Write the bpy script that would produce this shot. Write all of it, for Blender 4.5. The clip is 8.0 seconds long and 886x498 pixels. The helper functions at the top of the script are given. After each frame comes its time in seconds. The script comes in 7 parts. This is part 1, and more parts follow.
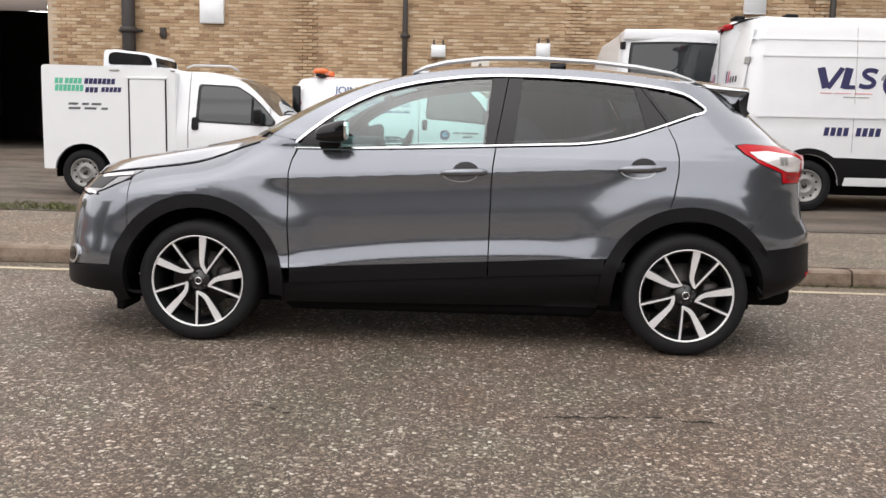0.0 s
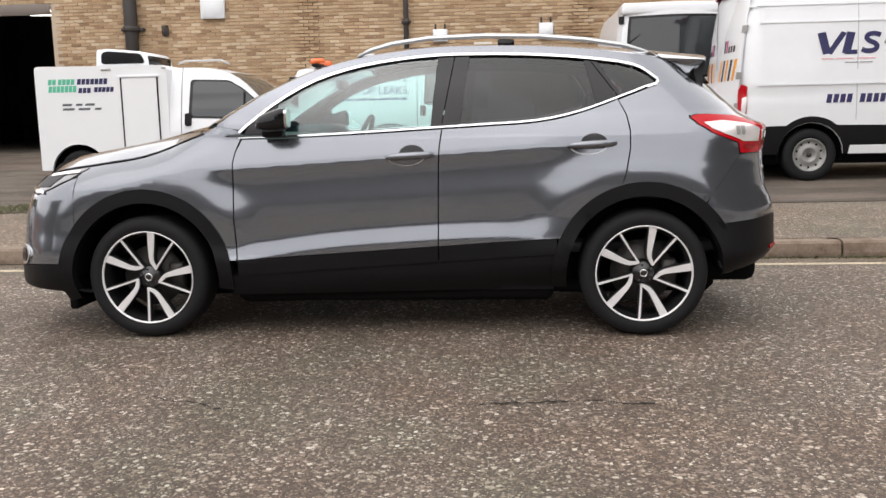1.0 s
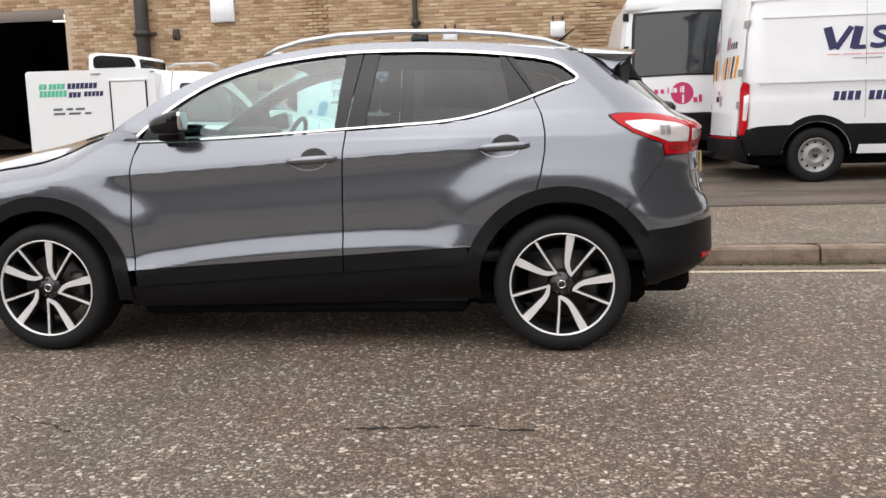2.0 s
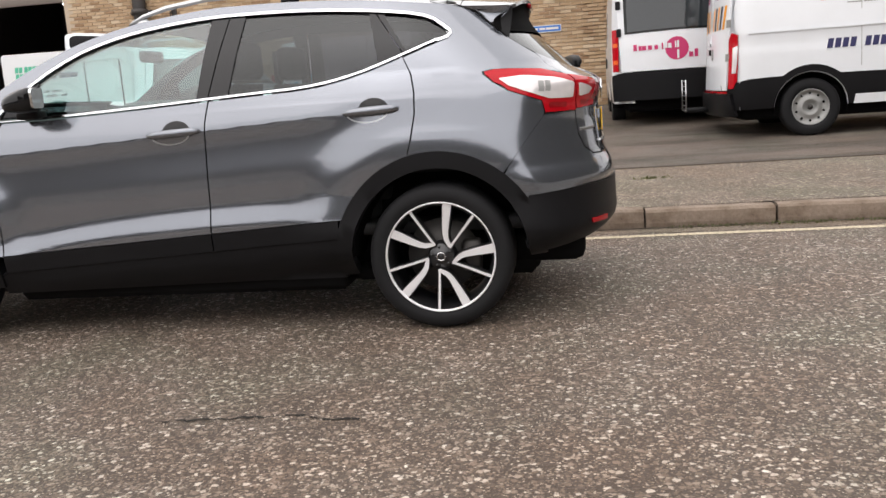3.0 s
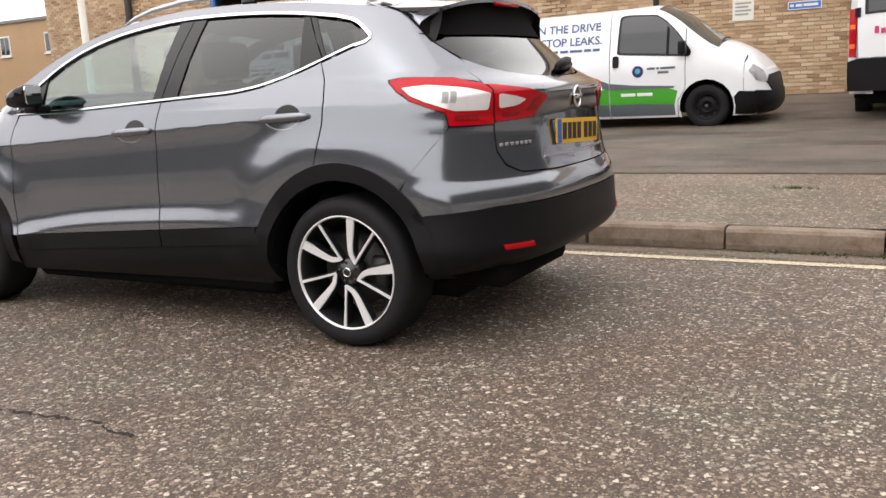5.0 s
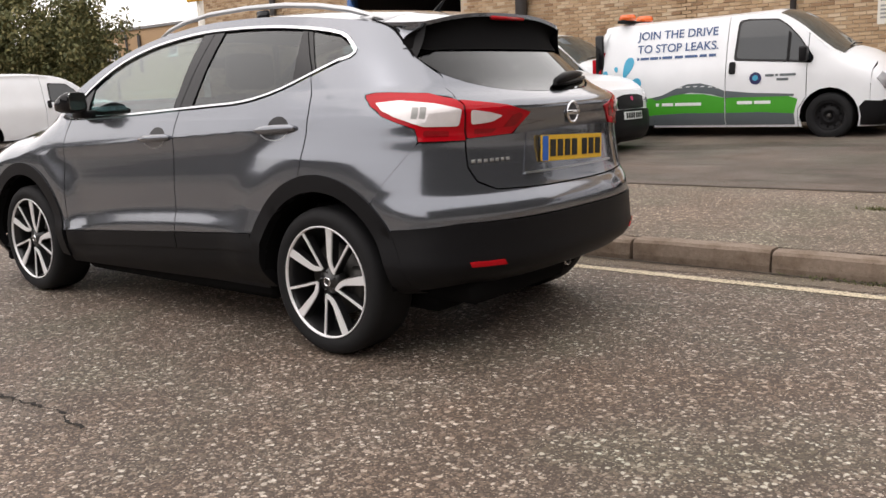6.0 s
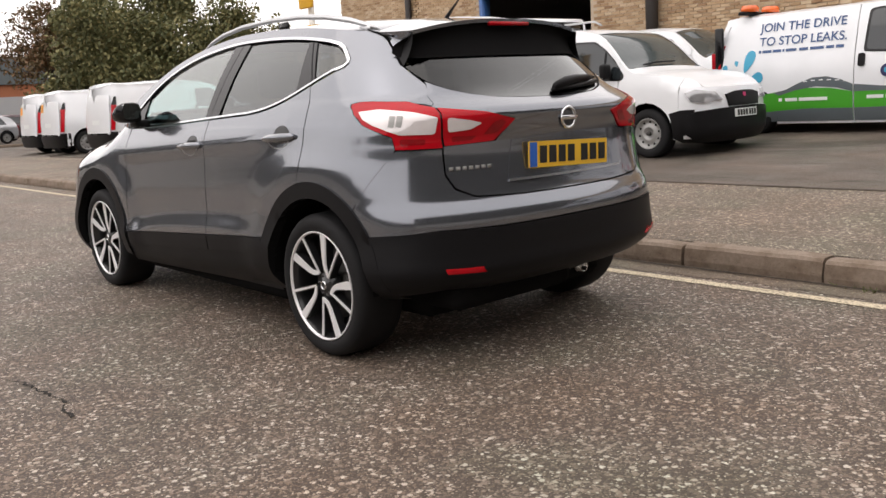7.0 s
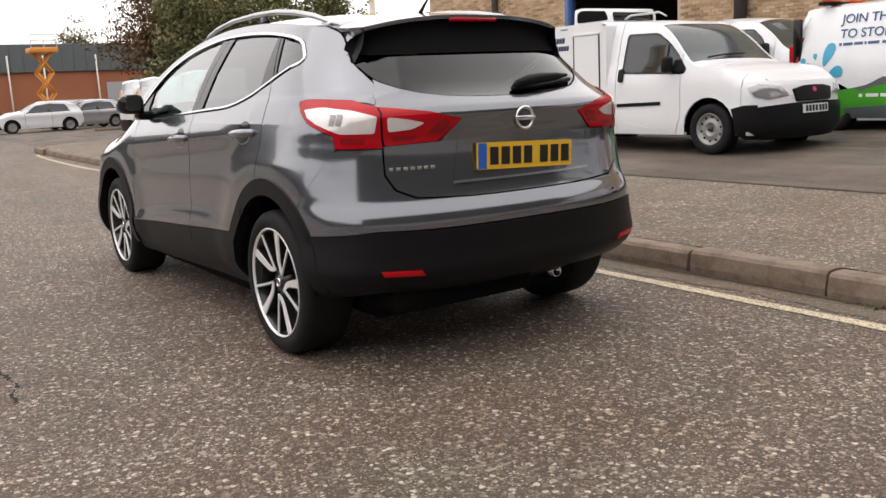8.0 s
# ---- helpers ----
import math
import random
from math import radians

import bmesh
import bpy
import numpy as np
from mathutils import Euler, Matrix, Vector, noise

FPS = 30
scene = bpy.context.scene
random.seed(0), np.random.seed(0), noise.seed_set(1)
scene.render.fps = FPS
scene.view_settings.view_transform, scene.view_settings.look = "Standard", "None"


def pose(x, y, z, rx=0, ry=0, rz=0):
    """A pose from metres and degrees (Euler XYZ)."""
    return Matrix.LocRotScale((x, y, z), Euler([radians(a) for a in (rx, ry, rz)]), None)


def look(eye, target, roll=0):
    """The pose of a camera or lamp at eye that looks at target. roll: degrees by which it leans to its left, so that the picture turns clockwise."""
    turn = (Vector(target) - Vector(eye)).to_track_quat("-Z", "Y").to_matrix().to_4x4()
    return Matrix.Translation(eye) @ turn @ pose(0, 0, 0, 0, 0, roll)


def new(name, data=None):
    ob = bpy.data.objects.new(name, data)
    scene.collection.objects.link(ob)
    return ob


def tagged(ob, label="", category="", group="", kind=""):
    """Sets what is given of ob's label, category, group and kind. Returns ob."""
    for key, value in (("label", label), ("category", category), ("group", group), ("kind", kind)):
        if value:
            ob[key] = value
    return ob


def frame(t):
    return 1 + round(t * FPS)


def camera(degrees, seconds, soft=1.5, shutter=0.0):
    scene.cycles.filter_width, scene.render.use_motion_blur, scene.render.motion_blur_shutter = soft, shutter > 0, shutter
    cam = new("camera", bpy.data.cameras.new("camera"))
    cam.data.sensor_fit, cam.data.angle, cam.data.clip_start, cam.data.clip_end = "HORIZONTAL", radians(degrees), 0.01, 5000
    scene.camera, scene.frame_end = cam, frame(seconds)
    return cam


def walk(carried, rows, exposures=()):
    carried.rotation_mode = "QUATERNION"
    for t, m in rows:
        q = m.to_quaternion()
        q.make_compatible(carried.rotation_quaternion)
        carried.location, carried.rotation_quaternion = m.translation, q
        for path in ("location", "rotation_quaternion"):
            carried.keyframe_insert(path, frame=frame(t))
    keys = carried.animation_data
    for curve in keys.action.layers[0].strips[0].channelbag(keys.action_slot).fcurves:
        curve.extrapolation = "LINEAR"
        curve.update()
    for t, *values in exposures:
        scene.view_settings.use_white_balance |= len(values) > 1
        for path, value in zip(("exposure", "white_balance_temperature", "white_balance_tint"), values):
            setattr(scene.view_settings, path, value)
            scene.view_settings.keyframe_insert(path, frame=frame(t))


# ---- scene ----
cam = camera(53.5, 8.0)
PATH = [
    (0, (0.189, -5.552, 1.175), (0.115, -3.571, 0.91), 1.4),
    (0.5, (0.335, -5.516, 1.163), (0.238, -3.538, 0.883), -0.0),
    (1, (0.602, -5.428, 1.156), (0.462, -3.455, 0.86), -1.2),
    (2.3, (1.461, -4.988, 1.111), (1.206, -3.026, 0.823), -1.9),
    (2.5, (1.607, -4.928, 1.073), (1.338, -2.969, 0.772), -2.3),
    (3, (1.987, -4.71, 1.072), (1.658, -2.769, 0.717), -4.1),
    (3.5, (2.414, -4.559, 1.097), (1.952, -2.649, 0.725), -4.0),
    (4, (2.781, -4.328, 1.099), (2.171, -2.46, 0.729), -4.5),
    (4.5, (3.193, -4.143, 1.111), (2.377, -2.351, 0.76), -4.6),
    (4.7, (3.317, -4.044, 1.112), (2.44, -2.283, 0.753), -3.8),
    (5.8, (4.046, -3.571, 1.154), (2.854, -2.007, 0.785), -2.7),
    (6, (4.13, -3.481, 1.151), (2.886, -1.956, 0.793), -2.4),
    (6.5, (4.345, -3.211, 1.155), (2.976, -1.796, 0.801), -3.4),
    (7, (4.668, -2.994, 1.162), (3.172, -1.713, 0.814), -3.5),
    (7.5, (4.826, -2.689, 1.166), (3.269, -1.484, 0.814), -2.8),
    (8, (5.002, -2.421, 1.171), (3.37, -1.324, 0.809), -2.9),
]
walk(cam, [(t, look(eye, target, roll)) for t, eye, target, roll in PATH],
     [(0, 0.24, 6480, 13), (2.5, 0.29, 6480, 13), (3.5, 0.34, 6530, 14), (4.5, 0.46, 6550, 14), (6.0, 0.13, 6640, 15), (6.5, 0.10, 6660, 15), (8.0, 0.05, 6680, 15)])

# ---------------------------------------------------------------- light
world = bpy.data.worlds.new("overcast_sky")
scene.world = world
world.use_nodes = True
wn, wl = world.node_tree.nodes, world.node_tree.links
sky = wn.new("ShaderNodeTexSky")
sky.sky_type, sky.sun_disc = "NISHITA", False
sky.sun_elevation, sky.sun_rotation = radians(64), radians(204)
sky.dust_density, sky.ozone_density, sky.air_density = 6.0, 0.6, 1.0
veil = wn.new("ShaderNodeHueSaturation")
veil.inputs["Saturation"].default_value = 0.16
veil.inputs["Value"].default_value = 1.0
wl.new(sky.outputs[0], veil.inputs["Color"])
cloud = wn.new("ShaderNodeMix")
cloud.data_type = "RGBA"
cloud.inputs[0].default_value = 0.85
cloud.inputs[7].default_value = (11.0, 10.85, 10.6, 1)
wl.new(veil.outputs[0], cloud.inputs[6])
wl.new(cloud.outputs[2], wn["Background"].inputs["Color"])
wn["Background"].inputs["Strength"].default_value = 0.15
sun = new("sun", bpy.data.lights.new("sun", "SUN"))
sun.data.energy, sun.data.angle, sun.data.color = 0.6, radians(75), (1.0, 0.95, 0.88)
sun.matrix_basis = look((-4, -9, 20), (0, 0, 0))
scene.view_settings.exposure = 0.0


# ---------------------------------------------------------------- materials
def mat(name, base=(0.5, 0.5, 0.5), rough=0.5, metal=0.0, coat=0.0, spec=0.5):
    m = bpy.data.materials.new(name)
    m.use_nodes = True
    b = m.node_tree.nodes["Principled BSDF"]
    b.inputs["Base Color"].default_value = (*base, 1)
    b.inputs["Roughness"].default_value = rough
    b.inputs["Metallic"].default_value = metal
    b.inputs["Coat Weight"].default_value = coat
    b.inputs["Specular IOR Level"].default_value = spec
    return m


class Nodes:
    """Short hand for building a node material."""

    def __init__(self, m):
        self.t = m.node_tree
        self.b = self.t.nodes["Principled BSDF"]

    def add(self, kind, **values):
        n = self.t.nodes.new(kind)
        for k, v in values.items():
            if k in n.inputs:
                n.inputs[k].default_value = v
        return n

    def link(self, a, b):
        self.t.links.new(a, b)

    def coords(self, which="Object"):
        return self.add("ShaderNodeTexCoord").outputs[which]

    def noise(self, scale, detail=4.0, co=None, rough=0.55):
        n = self.add("ShaderNodeTexNoise", Scale=scale, Detail=detail, Roughness=rough)
        self.link(co or self.coords(), n.inputs["Vector"])
        return n.outputs["Fac"]

    def voronoi(self, scale, co=None, out="Color", feature="F1"):
        n = self.add("ShaderNodeTexVoronoi", Scale=scale)
        n.feature = feature
        self.link(co or self.coords(), n.inputs["Vector"])
        return n.outputs[out]

    def ramp(self, fac, *stops, step=False):
        n = self.add("ShaderNodeValToRGB")
        e = n.color_ramp.elements
        while len(e) < len(stops):
            e.new(0.5)
        for el, (p, c) in zip(e, stops):
            el.position, el.color = p, (*c, 1)
        if step:
            n.color_ramp.interpolation = "CONSTANT"
        self.link(fac, n.inputs[0])
        return n.outputs["Color"]

    def mix(self, fac, a, b, mode="MIX"):
        n = self.t.nodes.new("ShaderNodeMix")
        n.data_type, n.blend_type = "RGBA", mode
        for sock, v in ((n.inputs[0], fac), (n.inputs[6], a), (n.inputs[7], b)):
            if isinstance(v, (int, float)):
                sock.default_value = v
            elif isinstance(v, tuple):
                sock.default_value = (*v, 1)
            else:
                self.link(v, sock)
        return n.outputs[2]

    def bump(self, height, strength=0.3, distance=0.01):
        n = self.add("ShaderNodeBump", Strength=strength, Distance=distance)
        self.link(height, n.inputs["Height"])
        self.link(n.outputs[0], self.b.inputs["Normal"])
        return n

    def colour(self, sock):
        self.link(sock, self.b.inputs["Base Color"])

    def rough(self, fac, lo, hi):
        n = self.add("ShaderNodeMapRange")
        n.inputs["To Min"].default_value, n.inputs["To Max"].default_value = lo, hi
        self.link(fac, n.inputs["Value"])
        self.link(n.outputs[0], self.b.inputs["Roughness"])


def plain(name, base, rough=0.5, metal=0.0, coat=0.0, grain=0.12, scale=30.0, bumpy=0.0, spec=0.5):
    """A surface with a little uneven colour and gloss."""
    m = mat(name, base, rough, metal, coat, spec)
    n = Nodes(m)
    f = n.noise(scale, 5)
    g = n.noise(scale * 0.07, 3)
    lo = tuple(c * (1 - grain) for c in base)
    hi = tuple(min(1, c * (1 + grain)) for c in base)
    n.colour(n.mix(n.mix(0.5, f, g), lo, hi))
    n.rough(g, max(0.02, rough - 0.06), min(1, rough + 0.06))
    if bumpy:
        n.bump(f, bumpy, 0.004)
    return m


def chips_material(name, binder, stones, scale, dark, cover, streaks=False):
    """Old tarmac with chippings showing: two sizes of irregular stone set in a binder."""
    m = mat(name, binder, 0.85)
    n = Nodes(m)
    co = n.coords()

    def layer(size, push, limit):
        warp = n.add("ShaderNodeTexNoise", Scale=size * 0.9, Detail=2.0)
        n.link(co, warp.inputs["Vector"])
        mixed = n.add("ShaderNodeVectorMath")
        mixed.operation = "MULTIPLY_ADD"
        n.link(warp.outputs["Color"], mixed.inputs[0])
        mixed.inputs[1].default_value = (push, push, 0.0)
        n.link(co, mixed.inputs[2])
        cell = n.add("ShaderNodeTexVoronoi", Scale=size, Randomness=1.0)
        n.link(mixed.outputs[0], cell.inputs["Vector"])
        sep = n.add("ShaderNodeSeparateColor")
        n.link(cell.outputs["Color"], sep.inputs[0])
        size_of = n.t.nodes.new("ShaderNodeMath")
        size_of.operation = "MULTIPLY_ADD"
        n.link(sep.outputs[2], size_of.inputs[0])
        size_of.inputs[1].default_value = -0.30
        n.link(cell.outputs["Distance"], size_of.inputs[2])
        shape = n.ramp(size_of.outputs[0], (0.0, (1, 1, 1)), (0.20, (1, 1, 1)), (0.42, (0, 0, 0)))
        there = n.ramp(sep.outputs[1], (0.0, (1, 1, 1)), (limit, (1, 1, 1)), (min(1, limit + 0.02), (0, 0, 0)))
        return n.mix(1.0, shape, there, "MULTIPLY"), n.ramp(sep.outputs[0], *stones)

    big, tint = layer(scale, 0.022, cover)
    small, tint2 = layer(scale * 2.3, 0.010, 0.8)
    broad = n.noise(0.8, 6)
    patch = n.noise(2.6, 4)
    fine = n.noise(scale * 3.0, 3)
    base = n.mix(fine, tuple(c * 0.55 for c in binder), tuple(c * 1.35 for c in binder))
    col = n.mix(small, base, n.mix(1.0, tint2, (0.95, 0.93, 0.90), "MULTIPLY"))
    col = n.mix(big, col, tint)
    col = n.mix(n.ramp(broad, (0.35, (0, 0, 0)), (0.65, (1, 1, 1))), n.mix(1.0, col, dark, "MULTIPLY"), col)
    col = n.mix(n.ramp(patch, (0.35, (0, 0, 0)), (0.7, (1, 1, 1))), n.mix(1.0, col, (0.80, 0.77, 0.74), "MULTIPLY"), col)
    hue = n.noise(1.1, 5)
    col = n.mix(1.0, col, n.ramp(hue, (0.36, (0.93, 1.01, 0.96)), (0.5, (1.0, 1.0, 1.0)), (0.64, (1.05, 0.99, 0.95))), "MULTIPLY")
    if streaks:
        flat = n.add("ShaderNodeMapping")
        flat.inputs["Scale"].default_value = (0.25, 1.1, 1.0)
        n.link(co, flat.inputs["Vector"])
        wet = n.noise(1.6, 6, flat.outputs[0], 0.65)
        col = n.mix(n.ramp(wet, (0.40, (0, 0, 0)), (0.50, (1, 1, 1))), n.mix(1.0, col, (0.56, 0.54, 0.50), "MULTIPLY"), col)
        col = n.mix(n.ramp(wet, (0.56, (0, 0, 0)), (0.68, (1, 1, 1))), col, n.mix(1.0, col, (1.42, 1.37, 1.29), "MULTIPLY"))
    pits = n.ramp(n.noise(scale * 1.25, 3, None, 0.7), (0.33, (0.42, 0.40, 0.38)), (0.43, (1, 1, 1)))
    col = n.mix(1.0, col, pits, "MULTIPLY")
    n.colour(col)
    n.bump(n.mix(0.3, n.mix(0.45, big, small), fine), 0.9, 0.010)
    n.rough(fine, 0.45, 0.85)
    return m


M = {}
M["tarmac"] = chips_material(
    "worn_tarmac", (0.095, 0.071, 0.053),
    ((0.0, (0.095, 0.072, 0.054)), (0.35, (0.20, 0.153, 0.118)), (0.62, (0.295, 0.232, 0.184)), (0.83, (0.49, 0.42, 0.35)), (1.0, (0.82, 0.77, 0.69))),
    54.0, (0.80, 0.78, 0.76), 0.92)
M["verge"] = chips_material(
    "gritty_pavement", (0.15, 0.118, 0.090),
    ((0.0, (0.105, 0.081, 0.060)), (0.5, (0.245, 0.190, 0.146)), (0.8, (0.43, 0.348, 0.275)), (1.0, (0.72, 0.62, 0.50))),
    44.0, (0.78, 0.77, 0.72), 0.80)
M["silt"] = chips_material(
    "gutter_silt", (0.185, 0.146, 0.110),
    ((0.0, (0.13, 0.101, 0.076)), (0.6, (0.24, 0.192, 0.147)), (1.0, (0.50, 0.42, 0.33))),
    60.0, (0.80, 0.78, 0.72), 0.40)
M["yard"] = chips_material(
    "smooth_yard_tarmac", (0.195, 0.163, 0.136),
    ((0.0, (0.14, 0.118, 0.10)), (0.6, (0.20, 0.172, 0.148)), (1.0, (0.29, 0.255, 0.225))),
    80.0, (0.62, 0.60, 0.57), 0.5, True)


def kerb_material():
    m = mat("weathered_kerb_concrete", (0.2, 0.157, 0.12), 0.9)
    n = Nodes(m)
    f, g = n.noise(45, 6), n.noise(6, 5)
    col = n.mix(f, (0.150, 0.113, 0.086), (0.310, 0.243, 0.188))
    col = n.mix(n.ramp(g, (0.38, (0, 0, 0)), (0.55, (1, 1, 1))), n.mix(1.0, col, (0.74, 0.70, 0.65), "MULTIPLY"), col)
    pits = n.ramp(n.noise(110, 2), (0.30, (0, 0, 0)), (0.38, (1, 1, 1)))
    n.colour(n.mix(pits, n.mix(1.0, col, (0.6, 0.57, 0.53), "MULTIPLY"), col))
    n.bump(n.mix(0.4, f, pits), 0.6, 0.006)
    return m


M["kerb"] = kerb_material()
def worn_line():
    m = mat("faded_yellow_road_paint", (0.6, 0.5, 0.36), 0.8)
    n = Nodes(m)
    wear = n.ramp(n.noise(70, 4), (0.38, (0, 0, 0)), (0.52, (1, 1, 1)))
    fade = n.noise(1.7, 4)
    n.colour(n.mix(wear, (0.17, 0.135, 0.10), n.mix(fade, (0.50, 0.42, 0.285), (0.68, 0.59, 0.43))))
    n.bump(wear, 0.3, 0.004)
    return m


M["line"] = worn_line()
M["moss"] = plain("moss_and_weeds", (0.10, 0.105, 0.04), 0.95, grain=0.4, scale=30)


def brick_material():
    m = mat("buff_brick", (0.4, 0.28, 0.16), 0.9)
    n = Nodes(m)
    r1 = n.t.nodes.new("ShaderNodeObjectInfo").outputs["Random"]
    r2 = n.t.nodes.new("ShaderNodeNewGeometry").outputs["Random Per Island"]
    s = n.t.nodes.new("ShaderNodeMath")
    s.operation = "ADD"
    n.link(r1, s.inputs[0]), n.link(r2, s.inputs[1])
    fr = n.t.nodes.new("ShaderNodeMath")
    fr.operation = "FRACT"
    n.link(s.outputs[0], fr.inputs[0])
    tint = n.ramp(fr.outputs[0], (0.0, (0.36, 0.225, 0.13)), (0.2, (0.50, 0.345, 0.205)), (0.55, (0.59, 0.425, 0.265)), (0.82, (0.655, 0.49, 0.32)), (1.0, (0.74, 0.60, 0.43)))
    g = n.noise(60, 5)
    stain = n.noise(0.45, 5)
    col = n.mix(g, n.mix(1.0, tint, (0.72, 0.7, 0.68), "MULTIPLY"), tint)
    n.colour(n.mix(n.ramp(stain, (0.35, (0, 0, 0)), (0.7, (1, 1, 1))), n.mix(1.0, col, (0.80, 0.78, 0.76), "MULTIPLY"), col))
    n.bump(g, 0.4, 0.006)
    return m


M["brick"] = brick_material()
M["mortar"] = plain("old_mortar", (0.48, 0.39, 0.295), 0.95, grain=0.25, scale=25, bumpy=0.4)


def paint(name, base, flake=0.0, metal=0.0, rough=0.35, coat=1.0):
    m = mat(name, base, rough, metal, coat)
    m.node_tree.nodes["Principled BSDF"].inputs["Coat Roughness"].default_value = 0.04
    m.node_tree.nodes["Principled BSDF"].inputs["Coat IOR"].default_value = 1.5
    n = Nodes(m)
    g = n.noise(3.0, 4)
    n.colour(n.mix(g, tuple(c * 0.94 for c in base), tuple(min(1, c * 1.06) for c in base)))
    if flake:
        f = n.voronoi(900, out="Color")
        s = n.add("ShaderNodeSeparateColor")
        n.link(f, s.inputs[0])
        n.rough(s.outputs[0], rough - flake, rough + flake)
    return m


M["grey"] = paint("gunmetal_grey_car_paint", (0.190, 0.202, 0.228), 0.0, 0.80, 0.16)
M["white"] = paint("white_van_paint", (0.78, 0.80, 0.825), 0.0, 0.0, 0.4, 0.6)
M["grp"] = plain("white_van_box_panel", (0.78, 0.80, 0.82), 0.45, grain=0.03, scale=8)
M["clad"] = plain("black_plastic_trim", (0.0085, 0.0083, 0.0092), 0.42, grain=0.2, scale=60, bumpy=0.1, spec=0.14)
M["gloss"] = plain("gloss_black_trim", (0.008, 0.008, 0.009), 0.12, grain=0.1, coat=0.1, spec=0.3)
M["rubber"] = plain("tyre_rubber", (0.012, 0.012, 0.013), 0.7, grain=0.3, scale=40, bumpy=0.2, spec=0.2)
M["chrome"] = mat("chrome_trim", (0.74, 0.75, 0.77), 0.12, 1.0)
M["satin"] = plain("satin_silver_rail", (0.50, 0.51, 0.52), 0.3, 1.0, grain=0.05)
M["alloy"] = plain("machined_alloy", (0.82, 0.82, 0.83), 0.3, 0.35, grain=0.05, scale=20)
M["alloyback"] = plain("black_alloy_paint", (0.012, 0.012, 0.013), 0.3, coat=0.4)
M["steel"] = plain("painted_steel_wheel", (0.32, 0.32, 0.31), 0.5, 0.5, grain=0.2, scale=15)
M["disc"] = plain("brake_disc_steel", (0.06, 0.056, 0.053), 0.5, 0.6)
M["red"] = plain("red_lamp_lens", (0.42, 0.004, 0.010), 0.10, spec=0.2, coat=0.15, grain=0.3, scale=14)
M["reddeep"] = plain("deep_red_lamp_facet", (0.24, 0.003, 0.006), 0.16, spec=0.3, coat=0.2, grain=0.4, scale=30)
M["clear"] = plain("clear_lamp_lens", (0.74, 0.70, 0.70), 0.08, 0.2, coat=1.0, grain=0.22, scale=25)
M["lampglass"] = plain("dark_headlamp_glass", (0.20, 0.20, 0.21), 0.10, 0.6, coat=1.0, grain=0.6, scale=18)
M["vanlamp"] = plain("grey_van_headlamp", (0.42, 0.42, 0.43), 0.10, 0.5, coat=1.0, grain=0.55, scale=14)
M["amber"] = plain("amber_beacon", (0.75, 0.13, 0.02), 0.2, coat=0.5)
# near-black for gaps and undersides; their shade is put into the colour
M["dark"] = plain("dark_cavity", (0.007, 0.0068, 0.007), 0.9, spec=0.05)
M["roofm"] = plain("grey_roof_sheet", (0.2, 0.2, 0.2), 0.7)
M["pipe"] = plain("black_cast_iron", (0.035, 0.03, 0.028), 0.6, grain=0.3, scale=20)
M["signwhite"] = plain("white_sign_board", (0.72, 0.69, 0.62), 0.5, grain=0.08)
M["seat"] = plain("black_seat_cloth", (0.03, 0.03, 0.032), 0.9, grain=0.3, scale=80)
M["lining"] = plain("pale_headlining", (0.42, 0.41, 0.40), 0.95)
M["dash"] = plain("dark_dashboard_plastic", (0.03, 0.03, 0.032), 0.6)


def glass(name, tint, gloss=0.03, rough=0.02):
    """A tinted pane: see-through, with a mirror gloss that grows at grazing angles."""
    m = bpy.data.materials.new(name)
    m.use_nodes = True
    t = m.node_tree
    t.nodes.remove(t.nodes["Principled BSDF"])
    tr = t.nodes.new("ShaderNodeBsdfTransparent")
    tr.inputs[0].default_value = (*tint, 1)
    gl = t.nodes.new("ShaderNodeBsdfGlossy")
    gl.inputs["Roughness"].default_value = rough
    gl.inputs["Color"].default_value = (0.95, 0.97, 0.97, 1)
    fr = t.nodes.new("ShaderNodeLayerWeight")
    fr.inputs[0].default_value = 0.5
    pw = t.nodes.new("ShaderNodeMath")
    pw.operation = "POWER"
    pw.inputs[1].default_value = 3.0
    mx = t.nodes.new("ShaderNodeMixShader")
    ad = t.nodes.new("ShaderNodeMath")
    ad.operation = "MULTIPLY_ADD"
    ad.inputs[1].default_value, ad.inputs[2].default_value = 0.85, gloss + 0.014
    ad.use_clamp = True
    t.links.new(fr.outputs["Facing"], pw.inputs[0])
    t.links.new(pw.outputs[0], ad.inputs[0])
    t.links.new(ad.outputs[0], mx.inputs[0])
    t.links.new(tr.outputs[0], mx.inputs[1])
    t.links.new(gl.outputs[0], mx.inputs[2])
    t.links.new(mx.outputs[0], t.nodes["Material Output"].inputs[0])
    return m


M["pane"] = glass("green_tinted_glass", (0.63, 0.86, 0.83), 0.09)
M["privacy"] = glass("dark_privacy_glass", (0.145, 0.145, 0.158), 0.026)
M["rearpane"] = glass("dark_rear_screen_glass", (0.03, 0.03, 0.034), 0.008)
M["mirror"] = mat("mirror_glass", (0.85, 0.87, 0.88), 0.02, 1.0)


# ---------------------------------------------------------------- mesh tools
from mathutils.geometry import delaunay_2d_cdt


